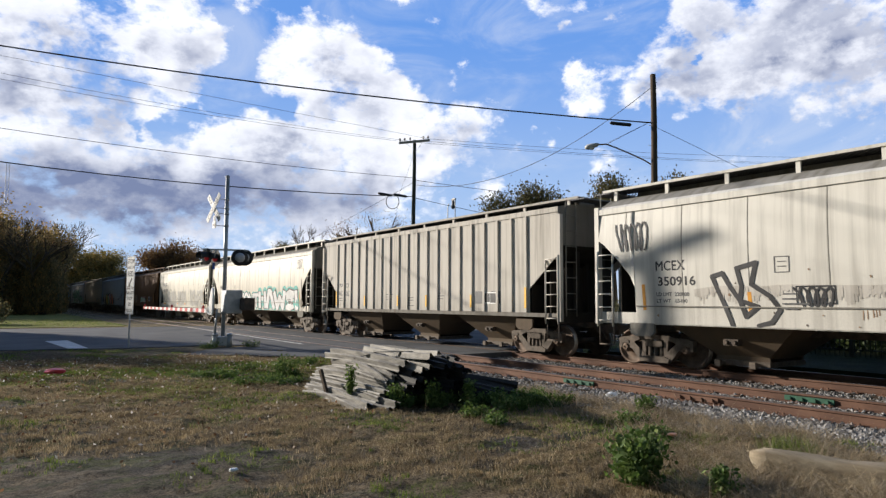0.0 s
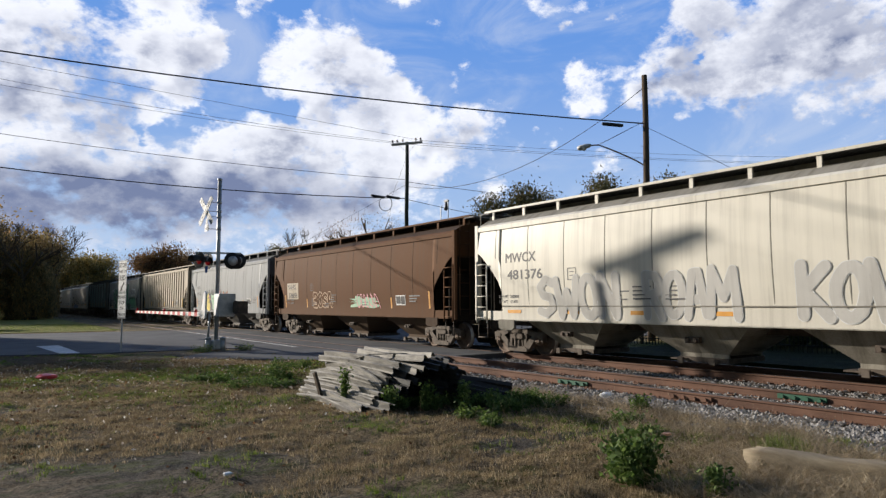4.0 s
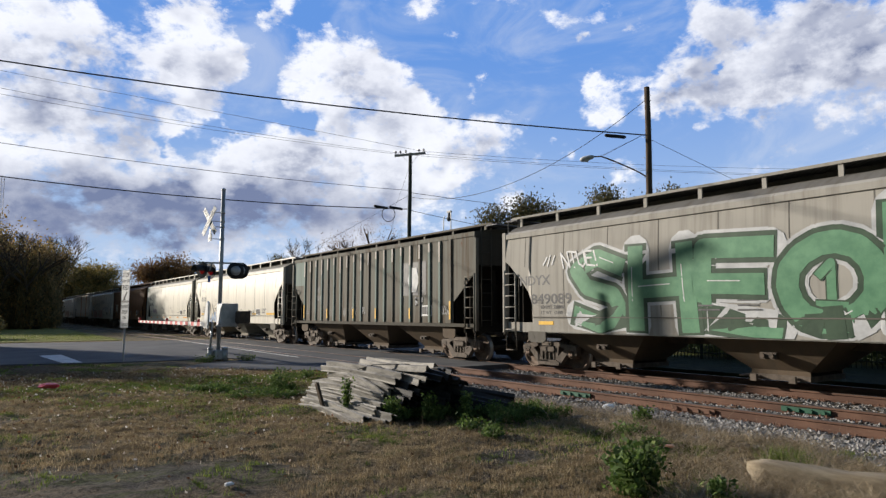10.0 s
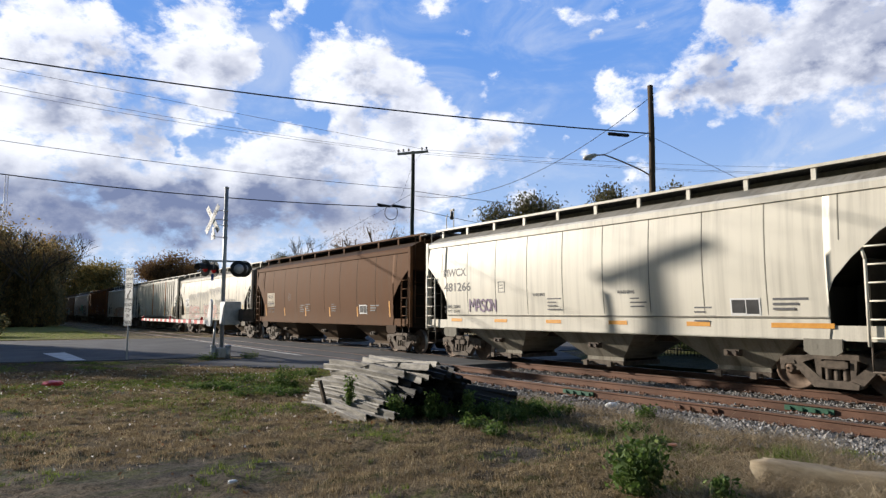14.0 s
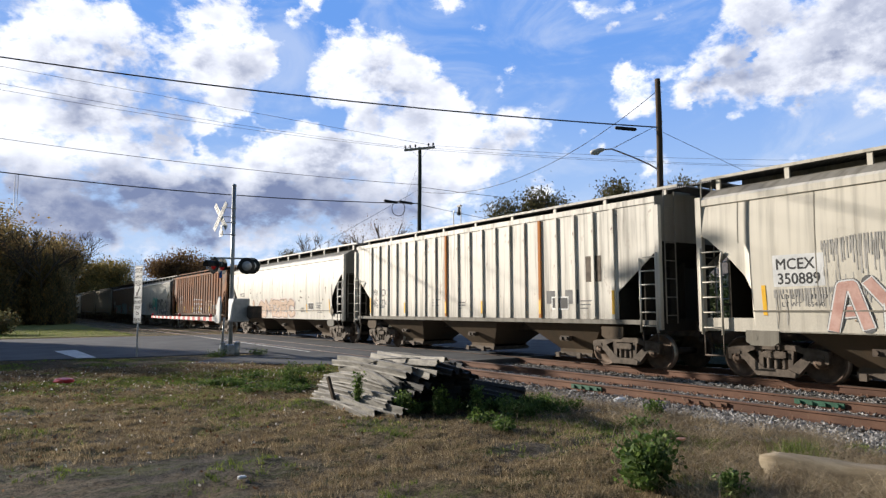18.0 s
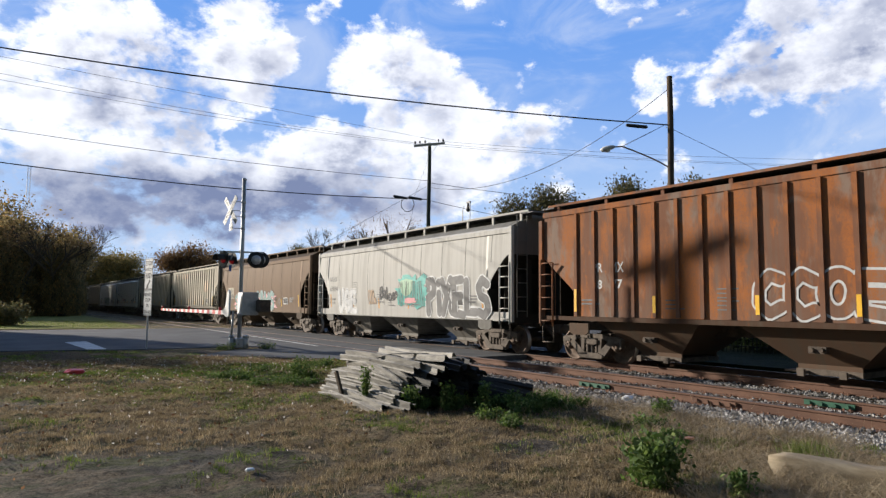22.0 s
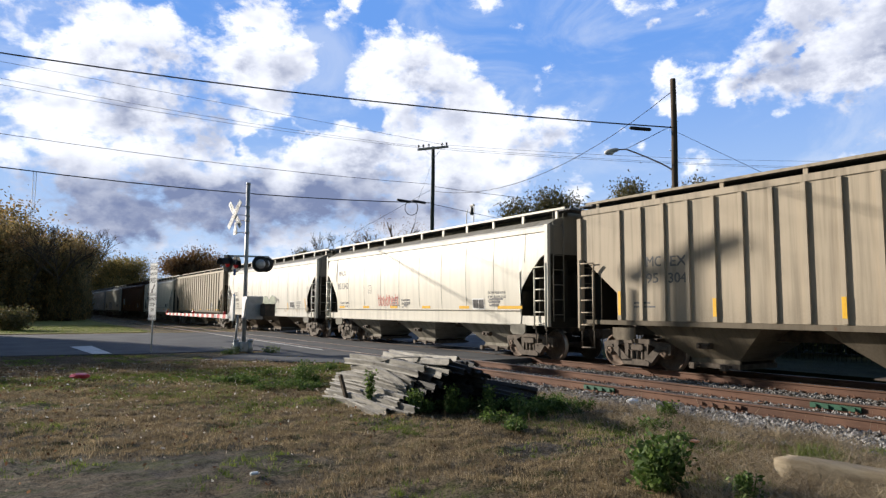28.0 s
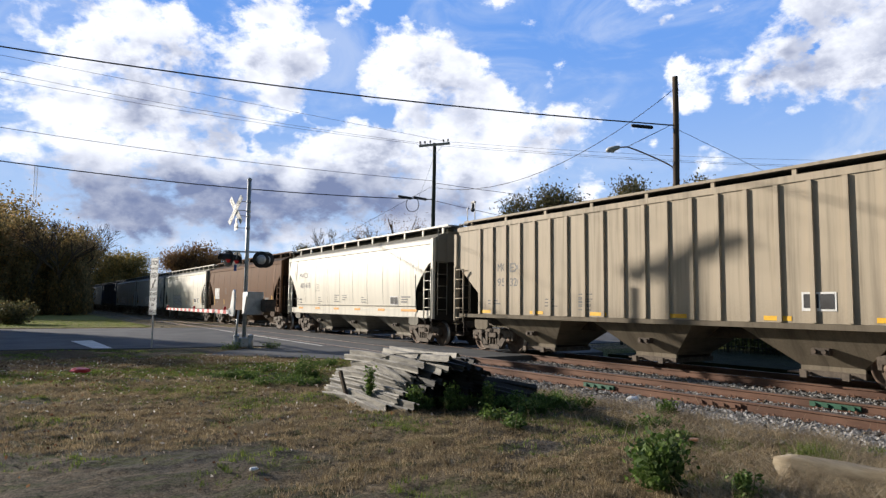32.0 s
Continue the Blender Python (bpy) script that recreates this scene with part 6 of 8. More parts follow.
piece(T[16], "UGE", 5.2, 3.3, 1.16, 2.26, G["silver"], INK_GREY, G["white"], 0.40, 0.012, 14, rounded=True, glow=4)
lay(T[16], "Baloes", 1.14, -0.36, 1.78, 2.24, INK, 0.012, 1, False, 0.14, "graffiti_letter")
scribble(T[16], 2.1, 1.5, 1.6, 2.2, G["tan"], 6, turns=4)
splash(T[16], -0.10, -2.9, 1.34, 2.85, G["teal"], 101, 1, False, 0.42, 34)
splash(T[16], -0.6, -1.7, 1.9, 2.65, G["mint"], 102, 2, False, 0.3, 20)
for k in range(4):
    scribble(T[16], -0.5 - 0.5 * k, -0.9 - 0.5 * k, 1.5, 2.5, INK_GREY, 110 + k, width=0.010, turns=3, layer=3)
splash(T[16], -0.9, -1.9, 1.62, 1.86, G["pink"], 103, 3, False, 0.3, 20)
piece(T[16], "PiXELS", -2.60, -6.5, 1.12, 2.60, INK_GREY, G["white"], None, 0.43, 0.05, 15, rounded=True)
flat_patch("number_panel", T[17], PAINTS["pale_tan"][0], 6.58, 5.22, 1.88, 2.64, False, -0.0025, "faded white painted number panel")
marks(T[17], "NAHX", "508608", (6.45, 5.50), (2.32, 2.54), (6.45, 5.32), (1.94, 2.18), INK)
splash(T[17], 5.3, 0.8, 1.14, 2.05, G["pink"], 121, 0, False, 0.4, 40)
splash(T[17], 0.9, -3.5, 1.14, 2.25, G["pink"], 122, 0, False, 0.5, 40)
piece(T[17], "STAMNE", 4.85, 1.2, 1.14, 2.14, SLATE, G["white"], INK, 0.36, 0.014, 16, glow=4.0, shine=G["white"])
piece(T[17], "SAMS", 0.50, -2.75, 1.14, 2.30, SLATE, G["white"], INK, 0.36, 0.016, 17, rounded=True, glow=4.0, shine=G["white"])
lay(T[17], "NEKS", -2.7, -3.2, 1.72, 1.92, INK, 0.01, 2, False, 0.08, "graffiti_letter")
for k in range(6):
    splash(T[18], 6.2 - k * 0.8, 5.75 - k * 0.8, 3.62, 4.12, G["tan"], 130 + k, 0, True, 0.15, 12, "faded_letter")
splash(T[18], -3.62, -4.9, 2.39, 3.31, G["tan"], 141, 0, True, 0.0, 6, "faded_emblem")
flat_patch("test_stencil", T[18], G["silver"], -6.05, -6.35, 1.84, 2.61, True)
rib_marks(T[19], [("MC", 5.78, 5.32, 2.65, 2.90), ("EX", 5.06, 4.60, 2.64, 2.88), ("95", 5.79, 5.43, 2.24, 2.48), ("304", 5.12, 4.60, 2.23, 2.47)])
marks(T[20], "MFCX", "851342", (6.64, 5.86), (3.10, 3.32), (6.71, 5.55), (2.47, 2.75))
for k, line in enumerate(("EX W 10-8 H 9-6", "E W  8-4 H 15-0", "CU FT 5215")):
    lay(T[20], line, -5.2, -5.2 - 0.062 * len(line), 2.06 - 0.14 * k, 2.15 - 0.14 * k, INK_GREY)
for k, line in enumerate(("DO NOT MOVE CAR", "WITH HATCHES OR", "GATES OPEN")):
    lay(T[20], line, 0.62, 0.62 - 0.044 * len(line), 1.86 - 0.14 * k, 1.94 - 0.14 * k, INK_GREY, 0.004)
for k in range(7):
    figure(T[20], [[(0.1, 0.9), (0.2, 0.1), (0.6, 0.15), (0.9, 0.8)], [(0.0, 0.5), (0.5, 0.7), (0.9, 0.2)]], 2.62 - 0.25 * k, 2.34 - 0.25 * k, 1.62, 2.22 - 0.05 * (k % 3), G["red"], 0.013)
marks(T[21], "MCEX", "350886", (6.58, 5.72), (2.39, 2.61), (6.55, 5.44), (1.99, 2.21), INK)

piece(T[21], "VARS", 2.65, -2.0, 1.14, 2.28, SAGE, INK_GREY, G["white"], 0.31, 0.018, 18, glow=2.2, shine=G["white"])
for y in (4.4, 3.2, -3.3, -5.2):
    drips(T[21], y, y - 0.4, 1.50, 0.5, RUST_RUN, int(y * 10), step=0.07, half=0.010, top=0.01)
lay(T[21], "Tony", -1.95, -2.55, 1.84, 2.10, INK, 0.005, 1, False, 0.1, "graffiti_letter")
scribble(T[21], 3.2, 2.7, 1.75, 1.95, INK, 7, turns=4, width=0.012)
rib_marks(T[22], [("MC", 5.69, 5.24, 2.70, 2.96), ("EX", 5.04, 4.55, 2.67, 2.94), ("95", 5.69, 5.30, 2.22, 2.47), ("320", 5.04, 4.52, 2.21, 2.46)])
marks(T[23], "MWCX", "481418", (5.93, 4.68), (2.94, 3.22), (5.77, 4.36), (2.40, 2.68))
flat_patch("number_panel", T[24], G["silver"], 6.4, 5.2, 1.85, 2.65, False, -0.0025, "faded white painted number panel")
for k, a in ((25, 4.0), (26, 2.0), (27, 3.0)):
    piece(T[k], "NOKE", a, a - 3.5, 1.3, 2.2, G["silver"], INK_GREY, None, 0.32, 0.04, k)


# ---- poles and wires ----
P1, P2, P0 = (23.98, 18.02), (22.6, 35.4), (-24.0, 42.0)


def utility_pole(at, height, radius, wood, label):
    t = thing("utility_pole", at, label, "utility pole", "utility poles")
    bm = bmesh.new()
    hose(bm, [Vector((0.02 * math.sin(k), 0.015 * math.sin(k * 1.7), -0.3 + (height + 0.3) * k / 8)) for k in range(9)], lambda k: radius * (1 - 0.035 * k), 14)
    part("pole", bm, wood, t)
    return t


def crossarm(parent, length, z, turn, pins, tilt=0.0):
    bm = bmesh.new()
    box(bm, -length / 2, length / 2, -0.06, 0.06, -0.07, 0.07)
    arm = part("crossarm", bm, ARM_WOOD, parent)
    arm.matrix_basis = pose(0, 0, z, 0, tilt, turn) @ pose(0, -0.2, 0)
    for p in pins:
        bm = bmesh.new()
        tube(bm, (p, 0, 0.07), (p, 0, 0.17), 0.02, n=6)
        lathe(bm, [(0.15, 0.05), (0.19, 0.075), (0.22, 0.05), (0.26, 0.07), (0.30, 0.035)], "Z", 10, (p, 0, 0))
        part("insulator", bm, PORCELAIN, arm)
    for s in (-1, 1):
        bm = bmesh.new()
        bar(bm, (s * 0.55, 0.02, -0.05), (0.02, 0.12, -0.62), 0.03, 0.012)
        part("brace", bm, GALV, arm)


ARM_WOOD = plain("bleached_crossarm_wood", (0.32, 0.30, 0.26), (0.52, 0.49, 0.44), 3, 0.9, 0, (0.5, 8, 8), 0.4)
PORCELAIN = plain("brown_porcelain", (0.05, 0.04, 0.045), (0.12, 0.10, 0.10), 8, 0.3)
LAMP_HEAD = plain("lamp_housing", (0.55, 0.56, 0.55), (0.70, 0.70, 0.68), 8, 0.5)
LAMP_GLASS = plain("lamp_lens", (0.70, 0.68, 0.60), (0.82, 0.80, 0.72), 8, 0.25)


def lamp_arm(parent, base_z, way, rise, reach):
    """A street lamp on a curved arm with two stays."""
    w = Vector(way).normalized()
    bm = bmesh.new()
    pts = [Vector((0, 0, base_z)) + w * reach * k / 6 + Vector((0, 0, rise * min(1.0, 1.18 * (k / 6) ** 0.85))) for k in range(7)]
    hose(bm, pts, 0.032, 8)
    arm = part("lamp_arm", bm, RUST_PIPE, parent)
    tip = pts[-1]
    bm = bmesh.new()
    lathe(bm, [(-0.10, 0.06), (0.0, 0.13), (0.18, 0.16), (0.40, 0.17), (0.52, 0.10), (0.55, 0.03)], "X", 14)
    bmesh.ops.scale(bm, vec=(1, 1, 0.7), verts=bm.verts)
    h = part("lamp_head", bm, LAMP_HEAD, arm, "pale grey cobra street lamp head")
    h.matrix_basis = Matrix.Translation(tip) @ pose(0, 0, 0, 0, 12, math.degrees(math.atan2(w.y, w.x)))
    bm = bmesh.new()
    lathe(bm, [(-0.17, 0.04), (-0.14, 0.10), (-0.06, 0.13)], "Z", 14, (0.25, 0, 0))
    g = part("lamp_lens", bm, LAMP_GLASS, arm)
    g.matrix_basis = h.matrix_basis
    bm = bmesh.new()
    for s in (-0.04, 0.04):
        tube(bm, (0, 0, base_z + rise + 0.95), pts[5] + Vector((s, 0, 0)), 0.008, n=5)
    part("stay", bm, CABLE, arm)


RUST_PIPE = plain("rusty_lamp_pipe", (0.16, 0.10, 0.07), (0.32, 0.24, 0.18), 5, 0.7, 0.3)

pole_a = utility_pole((*P1, 0), 11.68, 0.165, POLE_WOOD, "tall weathered wooden utility pole with a street lamp arm")
lamp_arm(pole_a, 7.55, (-0.63, 0.78, 0), 1.12, 2.45)
bm = bmesh.new()
for z in (11.1, 11.35):
    tube(bm, (0, 0.12, z), (0.35, 0.05, z + 0.05), 0.012, n=5)
for k in range(9):
    tube(bm, (-0.3 if k % 2 else 0.1, 0.05, 6.2 + k * 0.45), (-0.1 if k % 2 else 0.3, 0.0, 6.2 + k * 0.45), 0.012, n=5)
part("step_bolts", bm, GALV, pole_a)
pole_b = utility_pole((*P2, 0), 12.0, 0.155, POLE_GREEN, "tall dark wooden utility pole with a crossarm and insulators")
crossarm(pole_b, 2.0, 11.85, -33, (-0.9, -0.6, -0.25, 0.6, 0.9), -6)
pole_c = utility_pole((*P0, 0), 16.4, 0.19, POLE_WOOD, "tall wooden utility pole beside the road")
crossarm(pole_c, 2.4, 15.6, 100, (-1.1, -0.5, 0.5, 1.1))
# floodlight pole whose shadow falls across the passing cars
flood = thing("light_pole", (-3.0, 42.4, 0), "wooden light pole with a thick raised lamp arm", "light pole")
bm = bmesh.new()
hose(bm, [Vector((0, 0, -0.3)), Vector((0, 0, 6)), Vector((0, 0, 13.3))], lambda k: 0.28 - 0.02 * k, 12)
part("pole", bm, POLE_WOOD, flood)
bm = bmesh.new()
hose(bm, [Vector((0, 1.5, 13.0)), Vector((0, 0.6, 13.2)), Vector((0, -0.8, 13.55)), Vector((0, -1.6, 13.75))], lambda k: (0.19, 0.17, 0.21, 0.15)[k], 10)
part("lamp_arm", bm, GALV, flood)


def wire(points, radius, label="black overhead cable", sag=0.0):
    """A cable through the points, hanging a little between them."""
    bm = bmesh.new()
    path = []
    for a, b in zip(points, points[1:]):
        a, b, n = Vector(a), Vector(b), 16
        path += [a.lerp(b, k / n) - Vector((0, 0, sag * 4 * (k / n) * (1 - k / n))) for k in range(n + 1)]
    hose(bm, path, radius, 6)
    return tagged(part("overhead_wire", bm, CABLE, None), label, "overhead wire", "overhead wires")


wire([(*P1, 9.49), (*P0, 15.45)], 0.028, "thick black overhead power cable", 1.15)
wire([(P2[0] + 0.7, P2[1] - 0.5, 12.1), (P0[0], P0[1] + 1.0, 15.4)], 0.009, "thin overhead power line", 0.0)
wire([(P2[0] - 0.2, P2[1] + 0.2, 11.95), (*P0, 15.9)], 0.009, "thin overhead power line", 1.07)
wire([(P2[0] - 0.6, P2[1] + 0.4, 11.9), (P0[0], P0[1] - 1.0, 14.9)], 0.009, "thin overhead power line", 0.97)
wire([(*P2, 9.53), (*P0, 12.4)], 0.014, "thin overhead telephone line", 0.91)
wire([(*P2, 8.32), (*P0, 11.2)], 0.028, "thick black overhead telephone cable", 1.37)
wire([(P2[0] + 0.7, P2[1] - 0.5, 12.1), (62, 18, 13.0)], 0.009, "thin overhead power line", 0.5)
wire([(P2[0] + 0.1, P2[1], 12.0), (62, 17, 12.2)], 0.009, "thin overhead power line", 0.5)
wire([(P2[0] - 0.5, P2[1] + 0.3, 11.9), (62, 16, 11.9)], 0.009, "thin overhead power line", 0.5)
wire([(*P2, 9.4), (50, 28, 9.2)], 0.016, "thin overhead telephone line", 0.5)
wire([(*P2, 8.25), (46, 33, 6.4)], 0.016, "thin overhead telephone line", 0.3)
wire([(*P2, 9.1), (*P1, 11.15)], 0.016, "sagging service cable between the poles", 1.55)
wire([(*P2, 9.25), (15.6, 45.2, 3.6)], 0.010, "thin steel guy wire", 0.0)
wire([(*P1, 9.35), (36, 14.5, 5.2)], 0.010, "thin steel guy wire", 0.0)
wire([(*P2, 11.2), (P2[0] - 0.5, P2[1] + 1.0, 8.6), (P2[0] - 0.9, P2[1] + 0.9, 6.0)], 0.007, "thin slack drop wire", 0.1)

for at, way in (((P1[0] - 0.88, P1[1] + 1.1, 9.55), (-0.9, 0.45)), ((P2[0] - 1.0, P2[1] + 0.05, 8.30), (-1, 0)), ((P2[0] - 2.1, P2[1] + 0.05, 8.26), (-1, 0))):
    w = Vector((*way, 0.05)).normalized()
    bm = bmesh.new()
    a = Vector(at)
    tube(bm, a - w * 0.42, a + w * 0.42, 0.085, n=8)
    tube(bm, a - w * 0.5, a - w * 0.42, 0.045, 0.085, n=8)
    tube(bm, a + w * 0.42, a + w * 0.5, 0.085, 0.045, n=8)
    tagged(part("cable_splice_case", bm, CABLE, None), "black cable splice case hung on a wire", "splice case", "splice cases")
bm = bmesh.new()
cx, cy, cz = P2[0] - 1.55, P2[1] + 0.05, 7.86
hose(bm, [Vector((cx + 0.34 * math.cos(a), cy - 0.22 * math.cos(a), cz + 0.46 * math.sin(a))) for a in [k * math.tau / 24 for k in range(25)]], 0.022, 6)
tagged(part("cable_loop", bm, CABLE, None), "spare black cable coiled in a ring below the wire", "cable")

# twin pipe lamp beyond the train
lamp = thing("yard_lamp", (26, 36.0, 0), "pale bent pipe lamp stand with a small globe", "lamp post")
for dy, h in ((0.42, 8.25), (-0.42, 8.6)):
    bm = bmesh.new()
    pts = [Vector((0, dy, 0))] + [Vector((0, dy * (1 - 0.35 * k / 4), h - 0.2 + 0.2 * math.sin(k / 4 * 1.57))) for k in range(5)]
    hose(bm, pts, 0.035, 8)
    part("pipe", bm, GALV, lamp)
bm = bmesh.new()
lathe(bm, [(7.85, 0.03), (7.9, 0.12), (8.0, 0.15), (8.1, 0.12), (8.15, 0.10), (8.35, 0.09), (8.5, 0.05)], "Z", 12, (0, -0.2, 0))
bar(bm, (0, -0.45, 8.5), (0, -0.05, 8.5), 0.12, 0.12)
part("globe", bm, BLACK, lamp)

# ---- railroad crossing signal ----
MX, MY = 7.23, 23.85
mast = thing("crossing_signal", (MX, MY, 0), "silver railroad crossing signal mast with crossbuck, lamps and gate", "crossing signal")
bm = bmesh.new()
tube(bm, (0, 0, 0.35), (0, 0, 6.05), 0.072, n=16)
lathe(bm, [(6.05, 0.08), (6.10, 0.085), (6.14, 0.03)], "Z", 14)
part("mast", bm, GALV, mast)
bm = bmesh.new()
box(bm, -0.15, 0.15, -0.15, 0.15, 0.0, 0.34)
bmesh.ops.bevel(bm, geom=bm.edges[:], offset=0.03, segments=1, affect="EDGES")
part("base", bm, GALV, mast, "grey cast base casting")
for x, y in ((-0.24, 0.12), (0.20, -0.12)):
    bm = bmesh.new()
    tube(bm, (x, y, -0.05), (x, y, 0.36), 0.10, n=10)
    lathe(bm, [(0.36, 0.11), (0.42, 0.10), (0.45, 0.03)], "Z", 10, (x, y, 0))
    part("junction_pedestal", bm, GALV, mast)
bm = bmesh.new()
tube(bm, (-0.26, 0.10, 0.3), (-0.22, 0.06, 1.3), 0.04, n=8)
part("conduit", bm, GALV, mast)


def blade(bm, lean):
    a = radians(lean)
    c, s = math.cos(a), math.sin(a)
    q = [(-0.62, -0.1), (0.62, -0.1), (0.62, 0.1), (-0.62, 0.1)]
    prism(bm, [(c * u - s * v, s * u + c * v) for u, v in q], -0.008, 0.008)


# the crossbuck faces the traffic that comes along the road
for lean, dx in ((48, 0.0), (-48, -0.02)):
    bm = bmesh.new()
    blade(bm, lean)
    b = part("crossbuck_blade", bm, SIGN_WHITE, mast, "white crossbuck blade with black letters")
    b.matrix_basis = pose(-0.42 + dx, 0.12, 4.92, 0, 0, 13)
    words = (("RAIL", -0.56), ("ROAD", 0.10)) if lean > 0 else (("CROSSING", -0.5),)
    for word, start in words:
        verts, faces = letters(word, 0.19, 0.002)
        a = radians(-lean)
        out = []
        for tx, ty, _ in verts:
            u, v = tx + start, ty - 0.065
            out.append((-0.010, -(math.cos(a) * u - math.sin(a) * v), math.sin(a) * u + math.cos(a) * v))
        raw("lettering", out, faces, BLACK, b)
bm = bmesh.new()
prism(bm, [(-0.11, 4.42), (0.11, 4.42), (0.11, 4.62), (0.2, 4.62)][:3] + [(-0.11, 4.62)], -0.43, -0.42)
prism(bm, [(-0.22, 4.18), (0.22, 4.18), (0.22, 4.42), (-0.22, 4.42)], -0.43, -0.42)
tp = part("track_count_sign", bm, SIGN_WHITE, mast, "small white inverted-T track count sign")
verts, faces = letters("2", 0.17, 0.002)
raw("lettering", [(-0.434, 0.05 - x, 4.45 + y) for x, y, _ in verts], faces, BLACK, tp)
verts, faces = letters("TRACKS", 0.11, 0.001)
raw("lettering", [(-0.434, 0.20 - x, 4.25 + y) for x, y, _ in verts], faces, BLACK, tp)
for z in (5.25, 4.92, 4.72, 4.28):
    bm = bmesh.new()
    tube(bm, (-0.42, 0.10, z), (0, 0, z), 0.014, n=6)
    lathe(bm, [(z - 0.04, 0.085), (z + 0.04, 0.085)], "Z", 12)
    part("sign_bracket", bm, GALV, mast)


def lamp_unit(at, turn, label):
    """A flashing lamp: round black background, hood and housing."""
    bm = bmesh.new()
    lathe(bm, [(0.0, 0.30), (0.012, 0.30), (0.014, 0.12)], "X", 24)
    bg = part("lamp_background", bm, BLACK, mast, label)
    bg.matrix_basis = pose(*at, 0, 0, turn)
    bm = bmesh.new()
    lathe(bm, [(0.014, 0.17), (0.08, 0.17), (0.13, 0.14), (0.17, 0.06)], "X", 18)
    part("lamp_housing", bm, GALV, bg)
    bm = bmesh.new()
    n = 14
    ra = [[bm.verts.new((x, r * math.cos(a), r * math.sin(a))) for a in [radians(-15 + 210 * k / n) for k in range(n + 1)]] for x, r in ((0.0, 0.17), (-0.33, 0.17), (-0.33, 0.16), (0.0, 0.16))]
    for a, b in zip(ra, ra[1:]):
        for k in range(n):
            bm.faces.new((a[k], a[k + 1], b[k + 1], b[k])).smooth = True
    part("lamp_hood", bm, BLACK, bg)
    bm = bmesh.new()
    lathe(bm, [(-0.03, 0.05), (-0.015, 0.13), (0.0, 0.155)], "X", 18)
    part("lamp_lens", bm, LENS_RED, bg)


def glow_red():
    n = Net("red_signal_lens")
    n.bsdf.inputs["Emission Color"].default_value = (1.0, 0.03, 0.03, 1)
    n.bsdf.inputs["Emission Strength"].default_value = 0.06
    return n.done(n.mix(n.noise(30), (0.12, 0.006, 0.006), (0.22, 0.012, 0.012)), 0.3)


LENS_RED = glow_red()
bm = bmesh.new()
bar(bm, (-0.75, 0.22, 3.42), (0.75, -0.22, 3.42), 0.05, 0.06)
for s in (-1, 1):
    bar(bm, (s * 0.42, -s * 0.12, 3.42), (s * 0.62, -s * 0.2, 3.12), 0.07, 0.03)
    bar(bm, (s * 0.30, -s * 0.08, 3.42), (s * 0.36, -s * 0.12, 3.12), 0.07, 0.03)
part("lamp_crossarm", bm, GALV, mast)
lamp_unit((0.42, -0.30, 3.14), -95, "black round signal lamp background")
lamp_unit((0.66, -0.12, 3.16), -110, "black round signal lamp background")
lamp_unit((-0.62, 0.15, 3.16), 20, "black hooded red signal lamp")
lamp_unit((-0.28, 0.30, 3.14), 20, "black hooded red signal lamp")
bm = bmesh.new()
box(bm, -0.14, -0.05, -0.012, 0.0, 2.72, 2.95)
part("notice_plate", bm, BLUE, mast, "small blue emergency notice plate").matrix_basis = pose(-0.28, 0.1, 0, 0, 0, -35)

# gate mechanism, counterweights and lowered arm
bm = bmesh.new()
box(bm, -0.08, 0.50, -0.52, 0.10, 1.15, 1.97)
bmesh.ops.bevel(bm, geom=bm.edges[:], offset=0.025, segments=1, affect="EDGES")
g = part("gate_mechanism", bm, GALV, mast, "grey steel gate mechanism box")
bm = bmesh.new()
box(bm, -0.10, 0.08, -0.535, -0.52, 1.35, 1.75)
tube(bm, (0.2, -0.53, 1.55), (0.2, -0.56, 1.55), 0.05, n=10)
part("access_cover", bm, GALV, g)
bm = bmesh.new()
prism(bm, [(-0.75, 1.25), (-0.30, 1.38), (-0.30, 1.62), (-0.75, 1.72)], 0.40, 0.46)
box(bm, 0.36, 0.72, -1.15, -0.72, 1.28, 1.70)
part("counterweight", bm, STEEL_DARK, mast, "dark iron counterweight")
bm = bmesh.new()
prism(bm, [(0.0, 1.10), (0.40, 1.10), (0.62, 1.20), (0.62, 1.36), (0.42, 1.40), (0.22, 1.95), (0.10, 2.05), (-0.05, 1.98), (-0.05, 1.25)], -0.42, -0.36)
part("arm_bracket", bm, SIGN_WHITE, mast, "white fibreglass arm bracket")
arm_n = 28
for k in range(arm_n):
    bm = bmesh.new()
    y0, y1 = 0.55 + k * 0.40, 0.55 + (k + 1) * 0.40
    h = 0.075 - 0.0009 * k
    box(bm, -0.41, -0.37, y0, y1, 1.24 - h, 1.24 + h)
    part("gate_arm_section", bm, RED if k % 2 else SIGN_WHITE, mast)
for y in (1.2, 6.0, 11.5):
    bm = bmesh.new()
    lathe(bm, [(1.30, 0.03), (1.32, 0.05), (1.40, 0.05), (1.43, 0.02)], "Z", 10, (-0.39, y, 0))
    part("arm_lamp", bm, LENS_RED, mast, "red gate arm lamp")

# ---- stop here on red sign ----
sign = thing("road_sign", (4.31, 24.74, 0), "narrow white stop sign panels with black letters on a steel post", "road sign")
bm = bmesh.new()
prism(bm, [(-0.03, -0.2), (0.03, -0.2), (0.03, 3.05), (-0.03, 3.05)], -0.012, 0.0)
for s in (-1, 1):
    box(bm, -0.012, 0.03, s * 0.03 - 0.005, s * 0.03 + 0.005, -0.2, 3.05)
part("post", bm, GALV, sign)


